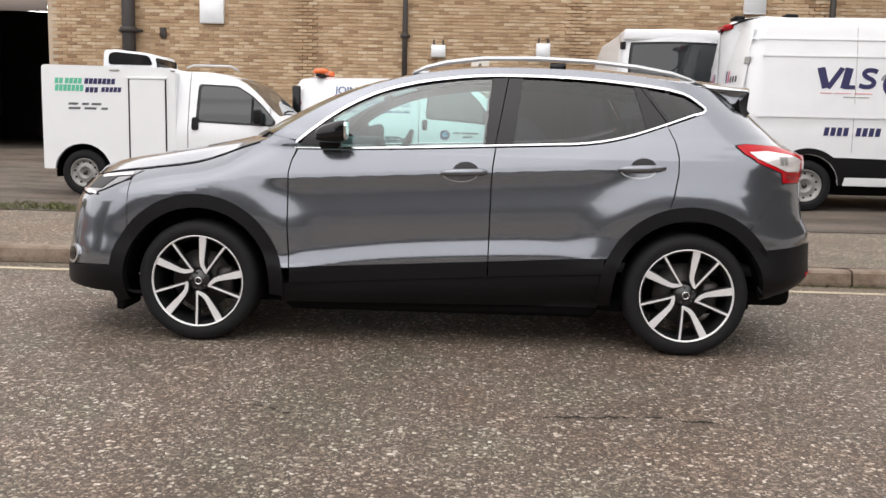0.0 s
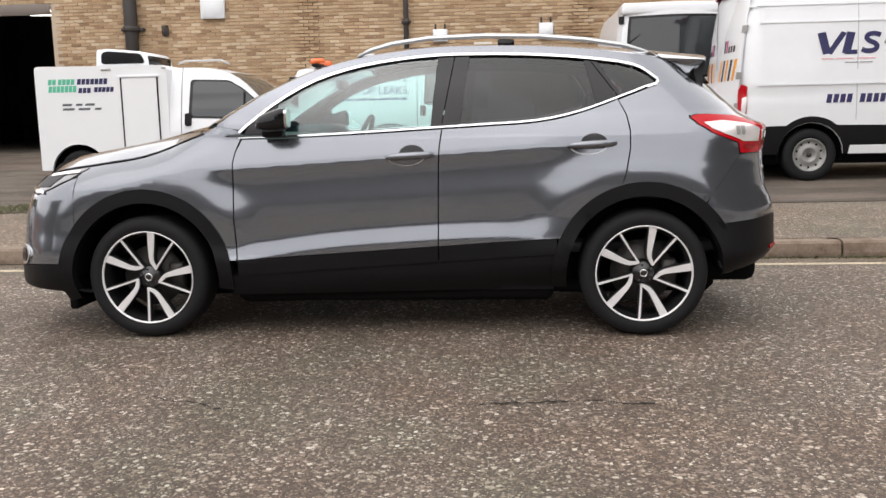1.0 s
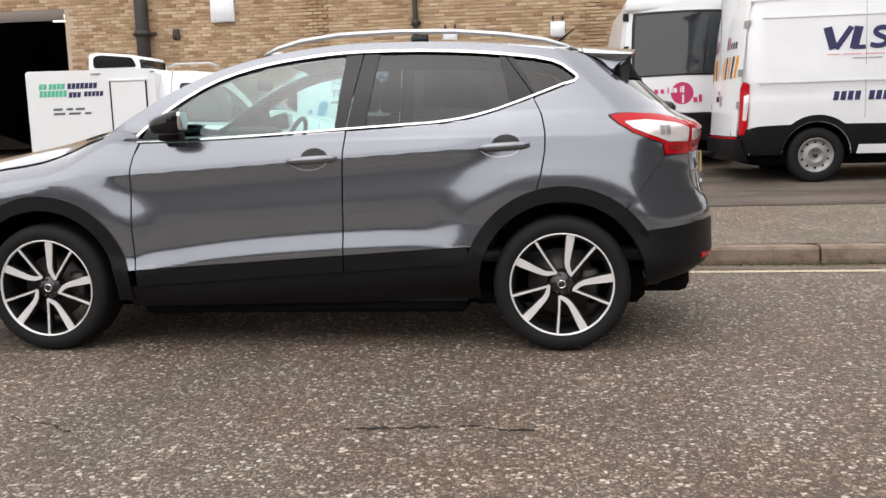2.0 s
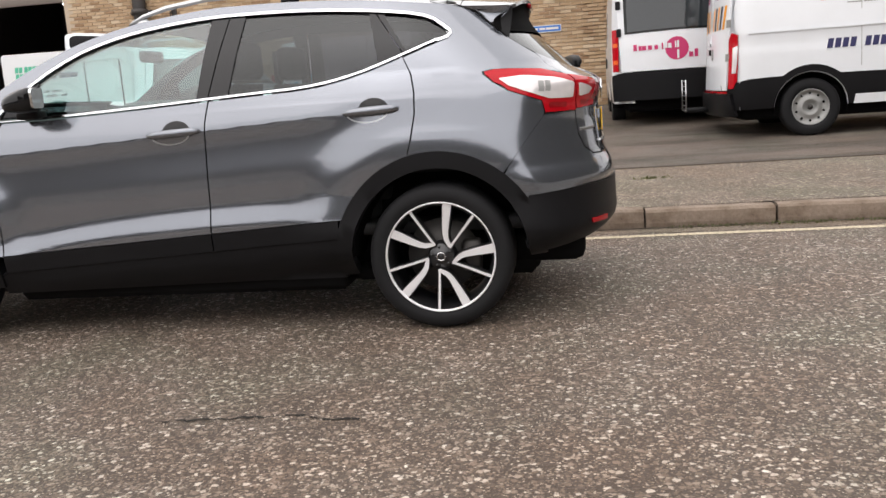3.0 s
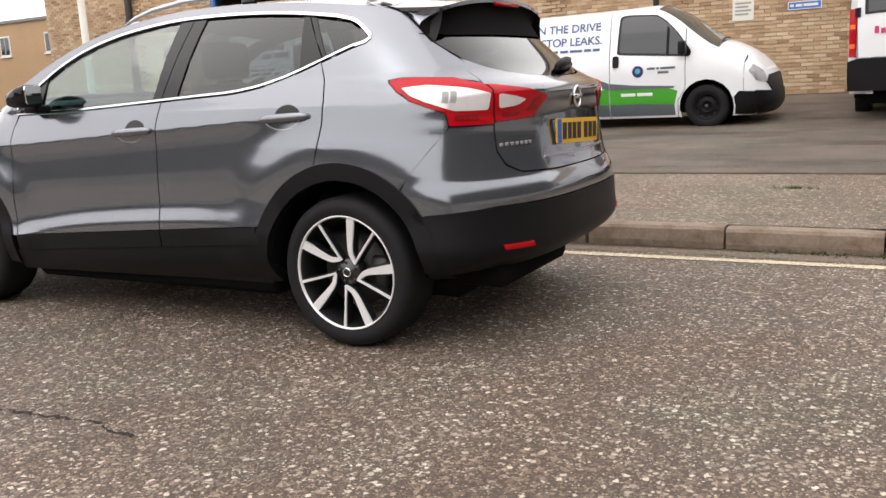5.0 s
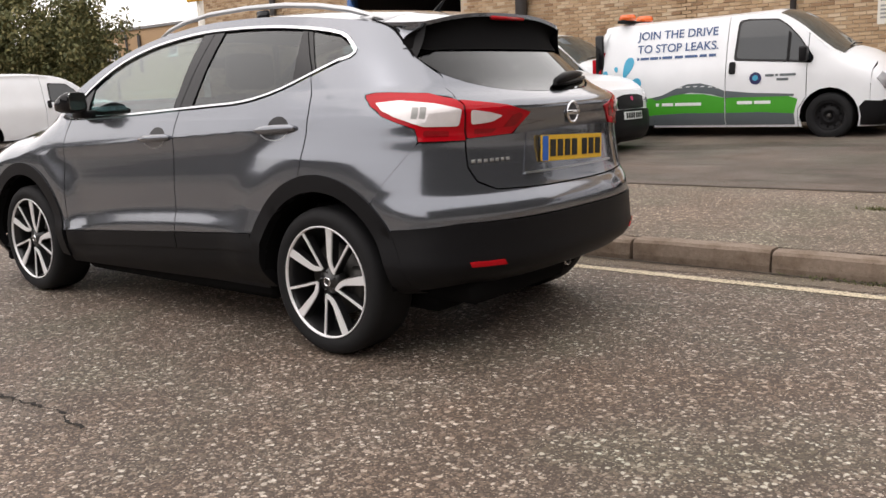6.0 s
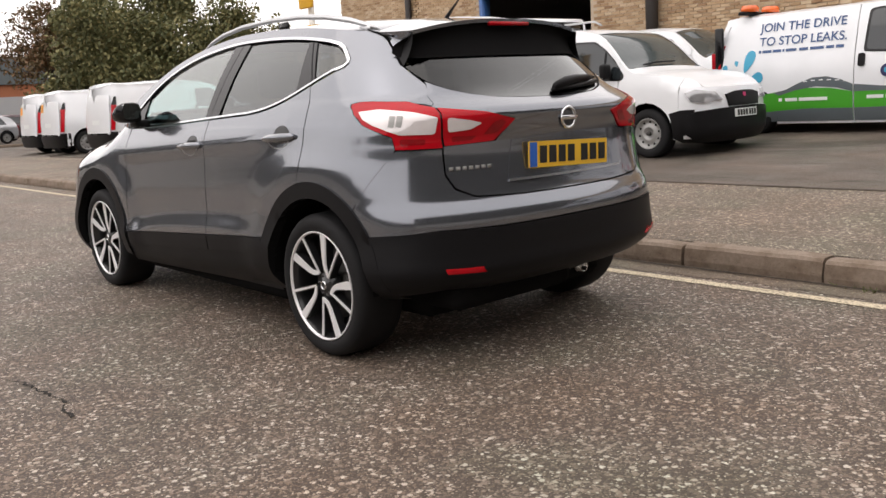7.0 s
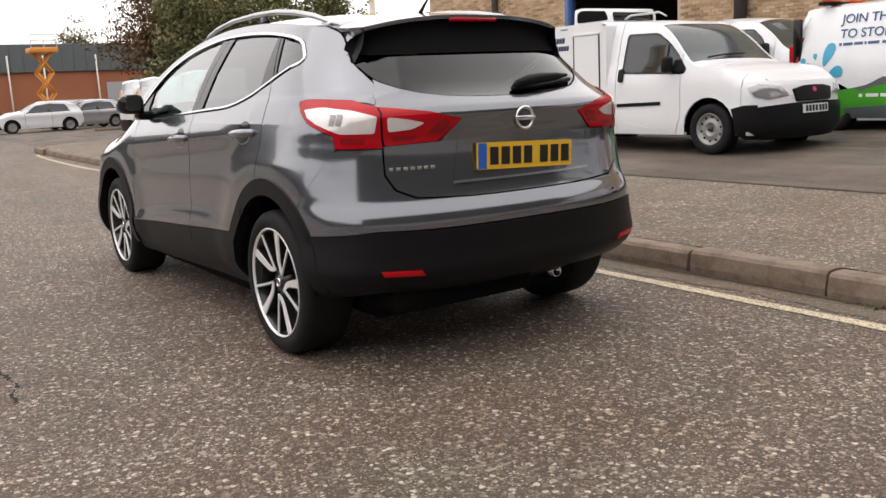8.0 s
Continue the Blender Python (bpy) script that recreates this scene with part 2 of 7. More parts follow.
def part(name, bm, material, parent=None, label="", smooth=True, place=None):
    """Links a bmesh as one mesh object, under a thing or a part."""
    me = bpy.data.meshes.new(name)
    for f in bm.faces:
        f.smooth = smooth
    lay = bm.verts.layers.float_vector.get("skin_normal")
    skin = [v[lay].copy() for v in bm.verts] if lay and smooth else None
    if lay:
        bm.verts.layers.float_vector.remove(lay)
    bm.to_mesh(me)
    bm.free()
    if skin:
        me.normals_split_custom_set_from_vertices(skin)
    for k in material if isinstance(material, (list, tuple)) else [material]:
        me.materials.append(M[k] if isinstance(k, str) else k)
    ob = new(name, me)
    if parent:
        ob.parent = parent
    if place is not None:
        ob.matrix_basis = place
    if label:
        tagged(ob, label)
    return ob


def thing(name, label, category, m=None, group="", kind=""):
    ob = new(name)
    ob.empty_display_size = 0.2
    if m is not None:
        ob.matrix_basis = m
    return tagged(ob, label, category, group, kind)


def box(bm, x0, x1, y0, y1, z0, z1, bevel=0.0, seg=1, m=None):
    """A box, with bevelled edges where asked, added to bm."""
    r = bmesh.ops.create_cube(bm, size=1, matrix=Matrix.Translation(((x0 + x1) / 2, (y0 + y1) / 2, (z0 + z1) / 2)) @ Matrix.Diagonal((x1 - x0, y1 - y0, z1 - z0, 1)))
    vs = r["verts"]
    if bevel:
        es = {e for v in vs for e in v.link_edges}
        b = bmesh.ops.bevel(bm, geom=list(es), offset=bevel, segments=seg, profile=0.5, affect="EDGES")
        vs = [v for v in b["verts"]] + [v for v in vs if v.is_valid]
    if m is not None:
        bmesh.ops.transform(bm, matrix=m, verts=list(set(vs)))
    return bm


def boxed(x0, x1, y0, y1, z0, z1, bevel=0.0, seg=1, m=None):
    return box(bmesh.new(), x0, x1, y0, y1, z0, z1, bevel, seg, m)


def tube(bm, pts, r, n=8, flat=1.0, cap=True):
    """A round bar along points, radius r or a list of radii."""
    rings = []
    pts = [Vector(p) for p in pts]
    for i, p in enumerate(pts):
        d = (pts[min(i + 1, len(pts) - 1)] - pts[max(i - 1, 0)]).normalized()
        a = d.orthogonal().normalized() if i == 0 else (a - d * a.dot(d)).normalized()
        b = d.cross(a)
        k = r[i] if isinstance(r, (list, tuple)) else r
        rings.append([bm.verts.new(p + (a * math.cos(6.28318 * j / n) + b * math.sin(6.28318 * j / n) * flat) * k) for j in range(n)])
    for q, s in zip(rings, rings[1:]):
        for j in range(n):
            bm.faces.new((q[j], q[(j + 1) % n], s[(j + 1) % n], s[j]))
    if cap:
        bm.faces.new(rings[0][::-1]), bm.faces.new(rings[-1])
    return bm


def spin(profile, n=40, axis="y"):
    """A body of revolution about the y axis from (radius, y) points."""
    bm = bmesh.new()
    rings = [[bm.verts.new((r * math.cos(2 * math.pi * j / n), y, r * math.sin(2 * math.pi * j / n))) for j in range(n)] for r, y in profile]
    for a, b in zip(rings, rings[1:]):
        for j in range(n):
            bm.faces.new((a[j], a[(j + 1) % n], b[(j + 1) % n], b[j]))
    bmesh.ops.recalc_face_normals(bm, faces=bm.faces)
    return bm


def plate(poly, y0, y1, bevel=0.0):
    """An (x, z) outline extruded from y0 to y1."""
    bm = bmesh.new()
    f = bm.faces.new([bm.verts.new((x, y0, z)) for x, z in poly])
    r = bmesh.ops.extrude_face_region(bm, geom=[f])
    bmesh.ops.translate(bm, vec=(0, y1 - y0, 0), verts=[v for v in r["geom"] if isinstance(v, bmesh.types.BMVert)])
    bmesh.ops.recalc_face_normals(bm, faces=bm.faces)
    if bevel:
        bmesh.ops.bevel(bm, geom=bm.edges[:], offset=bevel, segments=1, affect="EDGES")
    return bm


def interp(table):
    xs, ys = [p[0] for p in table], [p[1] for p in table]
    return lambda v: float(np.interp(v, xs, ys))


def smooth_interp(table):
    """Monotone-ish cubic through the table, so that no facet shows."""
    xs, ys = np.array([p[0] for p in table], float), np.array([p[1] for p in table], float)
    d = np.gradient(ys, xs)
    s = np.diff(ys) / np.diff(xs)
    for i in range(1, len(xs) - 1):
        if s[i - 1] * s[i] <= 0:
            d[i] = 0

    def f(v):
        if v <= xs[0]:
            return float(ys[0])
        if v >= xs[-1]:
            return float(ys[-1])
        i = int(np.searchsorted(xs, v) - 1)
        h = xs[i + 1] - xs[i]
        t = (v - xs[i]) / h
        return float(ys[i] * (1 + 2 * t) * (1 - t) ** 2 + h * d[i] * t * (1 - t) ** 2 + ys[i + 1] * t * t * (3 - 2 * t) + h * d[i + 1] * t * t * (t - 1))
    return f


class Body:
    """A car's skin: half its width at any x and z, closing round both ends."""

    def __init__(self, width, front, rear, nose=0.7, tail=0.7, a=2.2, b=3.5):
        self.width, self.front, self.rear, self.nose, self.tail, self.a, self.b = width, front, rear, nose, tail, a, b

    def end(self, s):
        s = min(1.0, max(0.0, s))
        return max(0.0, 1 - (1 - s) ** self.b) ** (1 / self.a)

    def half(self, x, z):
        return self.width(x, z) * self.end((x - self.front(z)) / self.nose) * self.end((self.rear(z) - x) / self.tail)

    def side(self, sign):
        return lambda x, z: Vector((x, sign * self.half(x, z), z))

    def wrap(self, rear=True):
        """(q, z): q from -1 to 1 goes round the end from the near side to the far one; beyond that, metres along the flank."""
        def f(q, z):
            g = math.copysign(min(abs(q), 1.0), q) * math.pi / 2
            s = 1 - abs(math.cos(g)) ** (2 / self.b) if abs(q) < 1 else 1.0 + (abs(q) - 1) / self.tail
            x = self.rear(z) - s * self.tail if rear else self.front(z) + s * self.nose
            y = math.copysign(abs(math.sin(g)) ** (2 / self.a), q) * self.width(x, z)
            return Vector((x, y, z))
        return f

    def q_of_y(self, y, z, rear=True):
        x = self.rear(z) - 0.05 if rear else self.front(z) + 0.05
        r = min(1.0, abs(y) / self.width(x, z))
        return math.copysign(math.asin(r ** (self.a / 2)) / (math.pi / 2), y)

    def q_of_x(self, x, z, sign=-1, rear=True):
        length = self.tail if rear else self.nose
        s = (self.rear(z) - x) / length if rear else (x - self.front(z)) / length
        if s >= 1:
            return sign * (1 + (s - 1) * length)
        return sign * math.acos((1 - max(0, s)) ** (self.b / 2)) / (math.pi / 2)


def fill_outline(bm, poly, du, dv):
    """Fills an outline that bends inwards with a grid of small triangles."""
    if sum(a[0] * b[1] - b[0] * a[1] for a, b in zip(poly, poly[1:] + poly[:1])) < 0:
        poly = poly[::-1]
    pts = []
    for a, b in zip(poly, poly[1:] + poly[:1]):
        n = max(1, math.ceil(max(abs(b[0] - a[0]) / du, abs(b[1] - a[1]) / dv)))
        pts += [(a[0] + (b[0] - a[0]) * i / n, a[1] + (b[1] - a[1]) * i / n) for i in range(n)]
    rim = len(pts)
    edge = np.array(pts)
    us, vs = edge[:, 0], edge[:, 1]
    un, vn = np.roll(us, -1), np.roll(vs, -1)
    for i in range(math.ceil(us.min() / du), math.floor(us.max() / du) + 1):
        for j in range(math.ceil(vs.min() / dv), math.floor(vs.max() / dv) + 1):
            u, v = i * du, j * dv
            cross = (vs > v) != (vn > v)
            hits = cross & (u < (un - us) * (v - vs) / np.where(vn == vs, 1e-9, vn - vs) + us)
            if hits.sum() % 2 and np.hypot(us - u, vs - v).min() > 0.35 * min(du, dv):
                pts.append((u, v))
    out = delaunay_2d_cdt([Vector(p) for p in pts], [], [list(range(rim))], 1, 1e-6)
    made = [bm.verts.new((p.x, p.y, 0)) for p in out[0]]
    for t in out[2]:
        bm.faces.new([made[k] for k in t])
    bmesh.ops.delete(bm, geom=[v for v in bm.verts if not v.link_faces], context="VERTS")


def panel(surface, poly, du=0.06, dv=0.06, depth=0.02, off=0.0, centre=None, hollow=False):
    """A sheet cut to an outline on a curved surface, its edges turned inwards to show a thickness."""
    bm = bmesh.new()
    lay = bm.verts.layers.float_vector.new("skin_normal")
    if hollow:
        fill_outline(bm, poly, du, dv)
    else:
        f = bm.faces.new([bm.verts.new((u, v, 0)) for u, v in poly])
        us, vs = [p[0] for p in poly], [p[1] for p in poly]
        for k in range(math.ceil(min(us) / du), math.floor(max(us) / du) + 1):
            bmesh.ops.bisect_plane(bm, geom=bm.faces[:] + bm.edges[:] + bm.verts[:], plane_co=(k * du, 0, 0), plane_no=(1, 0, 0), dist=1e-5)
        for k in range(math.ceil(min(vs) / dv), math.floor(max(vs) / dv) + 1):
            bmesh.ops.bisect_plane(bm, geom=bm.faces[:] + bm.edges[:] + bm.verts[:], plane_co=(0, k * dv, 0), plane_no=(0, 1, 0), dist=1e-5)
        bmesh.ops.remove_doubles(bm, verts=bm.verts[:], dist=1e-5)
        bmesh.ops.triangulate(bm, faces=[f for f in bm.faces if len(f.verts) > 4])
    e, normals = 1e-3, {}
    for v in bm.verts:
        u, w = v.co.x, v.co.y
        p = surface(u, w)
        n = (surface(u + e, w) - surface(u - e, w)).cross(surface(u, w + e) - surface(u, w - e))
        if n.length < 1e-12:
            n = p - Vector((p.x * 0.7, 0, 0.8))
        n.normalize()
        if n.dot(p - (centre or Vector((p.x * 0.75, 0, 0.75)))) < 0:
            n = -n
        normals[v] = n
        v.co = p + n * off
    bm.normal_update()
    score = sum(f.normal.dot(normals[f.verts[0]]) for f in bm.faces)
    if score < 0:
        bmesh.ops.reverse_faces(bm, faces=bm.faces[:])
    if depth:
        rim = []
        for e in bm.edges:
            if e.is_boundary:
                a, b = (l.vert for l in (e.link_loops[0], e.link_loops[0].link_loop_next))
                rim.append((b.co.copy(), a.co.copy(), a.co - normals[a] * depth, b.co - normals[b] * depth))
        for quad in rim:
            edge = [bm.verts.new(p) for p in quad]
            for v in edge:
                v[lay] = (0, 0, 0)
            bm.faces.new(edge)
    for v, n in normals.items():
        v[lay] = n
    return bm


def arc(cx, cz, r, a0, a1, n=14):
    return [(cx + r * math.cos(radians(a0 + (a1 - a0) * i / n)), cz + r * math.sin(radians(a0 + (a1 - a0) * i / n))) for i in range(n + 1)]


def strip(surface, line, width, depth=0.012, off=0.004, du=0.06):
    """A trim band of a given width along a line on a surface (u, v)."""
    up, low = [], []
    for i, (u, v) in enumerate(line):
        a, b = line[max(0, i - 1)], line[min(len(line) - 1, i + 1)]
        d = math.hypot(b[0] - a[0], b[1] - a[1])
        nx, nv = -(b[1] - a[1]) / d, (b[0] - a[0]) / d
        up.append((u + nx * width / 2, v + nv * width / 2))
        low.append((u - nx * width / 2, v - nv * width / 2))
    return panel(surface, low + up[::-1], du, du, depth, off, hollow=True)


def soften(line, times=2):
    """Rounds an open line by cutting its corners."""
    for _ in range(times):
        out = [line[0]]
        for a, b in zip(line, line[1:]):
            out += [(a[0] * 0.75 + b[0] * 0.25, a[1] * 0.75 + b[1] * 0.25), (a[0] * 0.25 + b[0] * 0.75, a[1] * 0.25 + b[1] * 0.75)]
        line = out + [line[-1]]
    return line


def rounded(poly, r=0.03, n=3):
    """Rounds the corners of a closed outline."""
    out = []
    for i, p in enumerate(poly):
        a, b = Vector(poly[i - 1]), Vector(poly[(i + 1) % len(poly)])
        p = Vector(p)
        da, db = a - p, b - p
        k = min(r, da.length * 0.45, db.length * 0.45)
        s, e = p + da.normalized() * k, p + db.normalized() * k
        out += [tuple((s * (1 - t) ** 2 + p * 2 * t * (1 - t) + e * t * t)) for t in (j / n for j in range(n + 1))]
    return out

# ---------------------------------------------------------------- the ground
def lift(x, y):
    """Height of the ground: the road, the raised verge and the yard that climbs to the building."""
    return float(np.interp(y, [-4, 0.6, 1.75], [0.0, 0.0, -0.022]))


YARD = interp([(1.75, 0.112), (1.9, 0.117), (4.45, 0.150), (6.6, 0.170), (7.0, 0.188), (9.25, 0.28), (14.5, 0.53), (17, 0.54), (80, 0.54)])


def sheet(name, xs, ys, height, material, label="", category="", cut=None):
    bm = bmesh.new()
    g = [[bm.verts.new((x, y, height(x, y))) for y in ys] for x in xs]
    for i in range(len(xs) - 1):
        for j in range(len(ys) - 1):
            if cut is None or cut((xs[i] + xs[i + 1]) / 2, (ys[j] + ys[j + 1]) / 2):
                bm.faces.new((g[i][j], g[i + 1][j], g[i + 1][j + 1], g[i][j + 1]))
    bmesh.ops.delete(bm, geom=[v for v in bm.verts if not v.link_faces], context="VERTS")
    return tagged(part(name, bm, material), label, category, kind="structure")


def steps(a, b, n):
    return [a + (b - a) * i / n for i in range(n + 1)]


sheet("road", [-300, -120, -60] + steps(-40, 20, 40) + [40, 120, 300], [-300, -80] + steps(-24, 1.6, 32) + [1.75, 8, 40, 300],
      lambda x, y: lift(x, y) if y < 1.76 else -0.022, "tarmac", "worn grey tarmac road with pale chippings showing", "road")

# verge behind the kerb with a rounded end, and the yard behind it
VEND = [(-19.0, 1.91), (-20.6, 1.98), (-21.5, 2.3), (-21.9, 2.9), (-21.5, 3.6), (-20.2, 4.2), (-18.0, 4.45)]
bm = bmesh.new()
rows = [[(x, 1.90), (x, 2.7), (x, 3.6), (x, 4.45)] for x in [30, 20, 14] + steps(10, -18, 28)]
grid = [[bm.verts.new((x, y, YARD(y))) for x, y in r] for r in rows]
for p, q in zip(grid, grid[1:]):
    for j in range(3):
        bm.faces.new((p[j], p[j + 1], q[j + 1], q[j]))
bm.faces.new([grid[-1][0]] + [grid[-1][k] for k in (1, 2, 3)] + [bm.verts.new((x, y, YARD(y))) for x, y in VEND[::-1][1:]])
bmesh.ops.recalc_face_normals(bm, faces=bm.faces)
if bm.faces[0].normal.z < 0:
    bmesh.ops.reverse_faces(bm, faces=bm.faces[:])
tagged(part("pavement", bm, "verge", smooth=False), "gritty buff pavement strip behind the kerb", "pavement", kind="structure")
sheet("yard", [-14.5 - 3.4] + steps(-16, 16, 32) + [30], steps(4.47, 14.5, 20) + [16, 20, 32], lambda x, y: YARD(y) + 0.004 * noise.noise((x * 0.4, y * 0.6, 0)), "yard", "smooth patched grey tarmac yard in front of the building", "yard")
sheet("yard", steps(-60, -17.9, 20), [2.6, 3.0, 3.4, 3.9] + steps(4.47, 14.5, 9) + [20, 40], lambda x, y: float(np.interp(y, [2.6, 3.4, 4.6, 14.5], [-0.018, 0.0, 0.11, 0.35]) * np.interp(x, [-29, -24], [0.0, 1.0]) - 0.016 * np.interp(x, [-29, -24], [1.0, 0.0])) + (0.03 if x > -21 and y > 4.4 else 0), "yard", "grey tarmac side yard", "yard")
M["edging"] = plain("buried_edging", (0.07, 0.055, 0.042), 0.95, grain=0.4, scale=20, bumpy=0.5)
bm = bmesh.new()
for i in range(95):
    x = 20 - 0.42 * i
    w = 0.030 + 0.012 * noise.noise((x, 3, 1))
    y = 4.46 + 0.03 * noise.noise((x * 0.7, 1, 1))
    box(bm, x - 0.21, x + 0.21, y - w, y + w, 0.10, 0.158 + 0.005 * noise.noise((x * 2, 2, 0)))
tagged(part("trim", bm, "edging", smooth=False), "dark sunken edging between pavement and yard", "edging", kind="structure")

# yellow line, worn through in places
bm = bmesh.new()
prev = None
for i in range(421):
    x = 14 - 0.08 * i
    bend = 0.25 * max(0, (-x - 13) / 6) ** 2
    y = 1.395 + bend + 0.006 * noise.noise((x * 1.3, 0, 0))
    w = 0.047 + 0.008 * noise.noise((x * 5, 7, 0))
    now = [bm.verts.new((x, y + k * w, lift(x, y + k * w) + 0.004)) for k in (-1, 1)]
    if prev:
        bm.faces.new((prev[0], prev[1], now[1], now[0]))
    prev = now
bmesh.ops.recalc_face_normals(bm, faces=bm.faces)
tagged(part("road_line", bm, "line", smooth=False), "faded cream-yellow painted line along the kerb", "road line", kind="structure")

# silt gathered in the gutter, and a dark ragged strip along the kerb's foot
def gutter_strip(y0, y1, ragged, up):
    bm = bmesh.new()
    prev = None
    for i in range(520):
        x = 9 - 0.04 * i
        a = y0 + ragged * (noise.noise((x * 1.1, y0, 3)) + 0.6 * noise.noise((x * 6, y0, 5)))
        now = [bm.verts.new((x, y, lift(x, y) + up)) for y in (a, (a + y1) / 2, y1)]
        if prev:
            for j in (0, 1):
                bm.faces.new((prev[j], prev[j + 1], now[j + 1], now[j]))
        prev = now
    bmesh.ops.recalc_face_normals(bm, faces=bm.faces)
    if bm.faces[0].normal.z < 0:
        bmesh.ops.reverse_faces(bm, faces=bm.faces[:])
    return bm


tagged(part("gutter", gutter_strip(1.53, 1.757, 0.085, 0.003), "silt", smooth=False), "brownish silt gathered along the gutter", "gutter", kind="structure")
tagged(part("trim", gutter_strip(1.712, 1.757, 0.022, 0.007), "edging", smooth=False), "dark ragged strip along the foot of the kerb", "gutter dirt", kind="structure")

# kerb: single stones with open joints
kerb = tagged(new("kerb"), "row of weathered concrete kerb stones", "kerb", kind="structure")


def kerb_stone():
    bm = bmesh.new()
    pr = [(1.752, -0.09), (1.746, 0.02), (1.756, 0.096), (1.775, 0.115), (1.83, 0.120), (1.898, 0.118), (1.898, -0.09)]
    cols = []
    for k in range(7):
        x = -0.450 + 0.900 * k / 6
        e = 0.006 if k in (0, 6) else 0
        cols.append([bm.verts.new((x, y + (e if y < 1.83 else 0) + 0.004 * noise.noise((k * 1.7, y * 9, z * 9)), z - e * 0.6 + 0.004 * noise.noise((k * 2.1, z * 7, 4)))) for y, z in pr])
    for p, q in zip(cols, cols[1:]):
        for j in range(len(pr) - 1):
            bm.faces.new((p[j], p[j + 1], q[j + 1], q[j]))
    bm.faces.new(cols[0]), bm.faces.new(cols[-1][::-1])
    bmesh.ops.recalc_face_normals(bm, faces=bm.faces)
    return bm


first = part("kerb_stone", kerb_stone(), "kerb", kerb, smooth=False)
rng = random.Random(4)
k0 = 2.385 - 0.46
for i in range(-23, 14):
    x = k0 + 0.92 * i
    bend = 0.25 * max(0, (-x - 13) / 6) ** 2 * 0.35
    ob = first if i == 0 else new("kerb_stone", first.data)
    ob.parent = kerb
    ob.matrix_basis = pose(x, bend + rng.uniform(-0.006, 0.006), rng.uniform(-0.006, 0.006), 0, rng.uniform(-0.4, 0.4), rng.uniform(-0.3, 0.3) - 2.5 * max(0, (-x - 13) / 9))
for a, b in zip(VEND, VEND[1:]):
    mid = ((a[0] + b[0]) / 2, (a[1] + b[1]) / 2)
    ob = new("kerb_stone", first.data)
    ob.parent = kerb
    yaw = math.atan2(b[1] - a[1], b[0] - a[0])
    L = math.hypot(b[0] - a[0], b[1] - a[1]) / 0.915
    ob.matrix_basis = Matrix.Translation((mid[0], mid[1], 0.0)) @ Matrix.Rotation(yaw + math.pi, 4, "Z") @ Matrix.Diagonal((L, 1, 1, 1)) @ Matrix.Translation((0, -1.90, 0.02))


# weeds in the kerb joint and along the yard edge
def tufts(places, name, label):
    bm = bmesh.new()
    r = random.Random(9)
    for x, y, z, n, spread, tall in places:
        for _ in range(n):
            px, py = x + r.gauss(0, spread), y + r.gauss(0, spread * 0.35)
            a, h, w = r.uniform(0, 6.28), tall * r.uniform(0.4, 1.1), r.uniform(0.003, 0.007)
            lean = r.uniform(0.4, 1.6) * h
            dx, dy = math.cos(a), math.sin(a)
            v = [bm.verts.new(p) for p in ((px - dy * w, py + dx * w, z), (px + dy * w, py - dx * w, z), (px + dx * lean * 0.5 + dy * w * 0.7, py + dy * lean * 0.5 - dx * w * 0.7, z + h * 0.7), (px + dx * lean, py + dy * lean, z + h))]
            bm.faces.new(v)
    return tagged(part(name, bm, "moss", smooth=False), label, "weeds", kind="stuff")


tufts([(x, 1.73, -0.022, 90, 0.12, 0.024) for x in (2.75, 2.95, 3.2, 3.45, 3.55, 3.75, 4.0, 4.4)] + [(2.57, 3.55, 0.137, 90, 0.07, 0.028)], "kerb_weeds", "small green weeds growing along the kerb")
tufts([(-6.6 + 0.22 * i, 4.55 + 0.15 * math.sin(i), 0.148, 46, 0.16, 0.10) for i in range(12)], "verge_grass", "rough grass tufts at the back of the pavement")

# a crack that wanders over the road
bm = bmesh.new()
for x0, y0, n, ang in ((0.38, -2.03, 38, 0.02), (2.3, -2.6, 14, 0.1), (1.75, 0.1, 26, -2.0), (-0.9, -1.9, 18, -0.1)):
    x, y, prev = x0, y0, None
    r = random.Random(int(x0 * 10))
    for i in range(n):
        w = 0.002 + 0.009 * r.random() ** 2
        now = [bm.verts.new((x, y - w, lift(x, y) + 0.003)), bm.verts.new((x, y + w, lift(x, y) + 0.003))]
        if prev and r.random() > 0.2:
            bm.faces.new((prev[0], now[0], now[1], prev[1]))
        prev = now
        a = ang + r.uniform(-0.7, 0.7)
        x, y = x + 0.024 * math.cos(a), y + 0.024 * math.sin(a)
M["crack"] = plain("very_dark_crack", (0.018, 0.015, 0.012), 0.95, grain=0.4, scale=40)
tagged(part("road_crack", bm, "crack", smooth=False), "thin dark cracks in the tarmac", "crack", kind="structure")

# ---------------------------------------------------------------- the parked car
flank = smooth_interp([(0.20, 0.80), (0.26, 0.85), (0.32, 0.880), (0.38, 0.889), (0.42, 0.892), (0.47, 0.8955), (0.495, 0.8952), (0.510, 0.8930), (0.53, 0.8885), (0.555, 0.8825), (0.575, 0.8785), (0.595, 0.8762), (0.62, 0.8757),
                       (0.66, 0.8757), (0.70, 0.8745), (0.74, 0.8722), (0.78, 0.8687), (0.82, 0.8654), (0.855, 0.8632), (0.88, 0.8626), (0.905, 0.8629), (0.925, 0.8634), (0.938, 0.8634), (0.946, 0.8624), (0.956, 0.8602), (0.975, 0.8548), (1.0, 0.8470), (1.05, 0.830), (1.10, 0.813)])
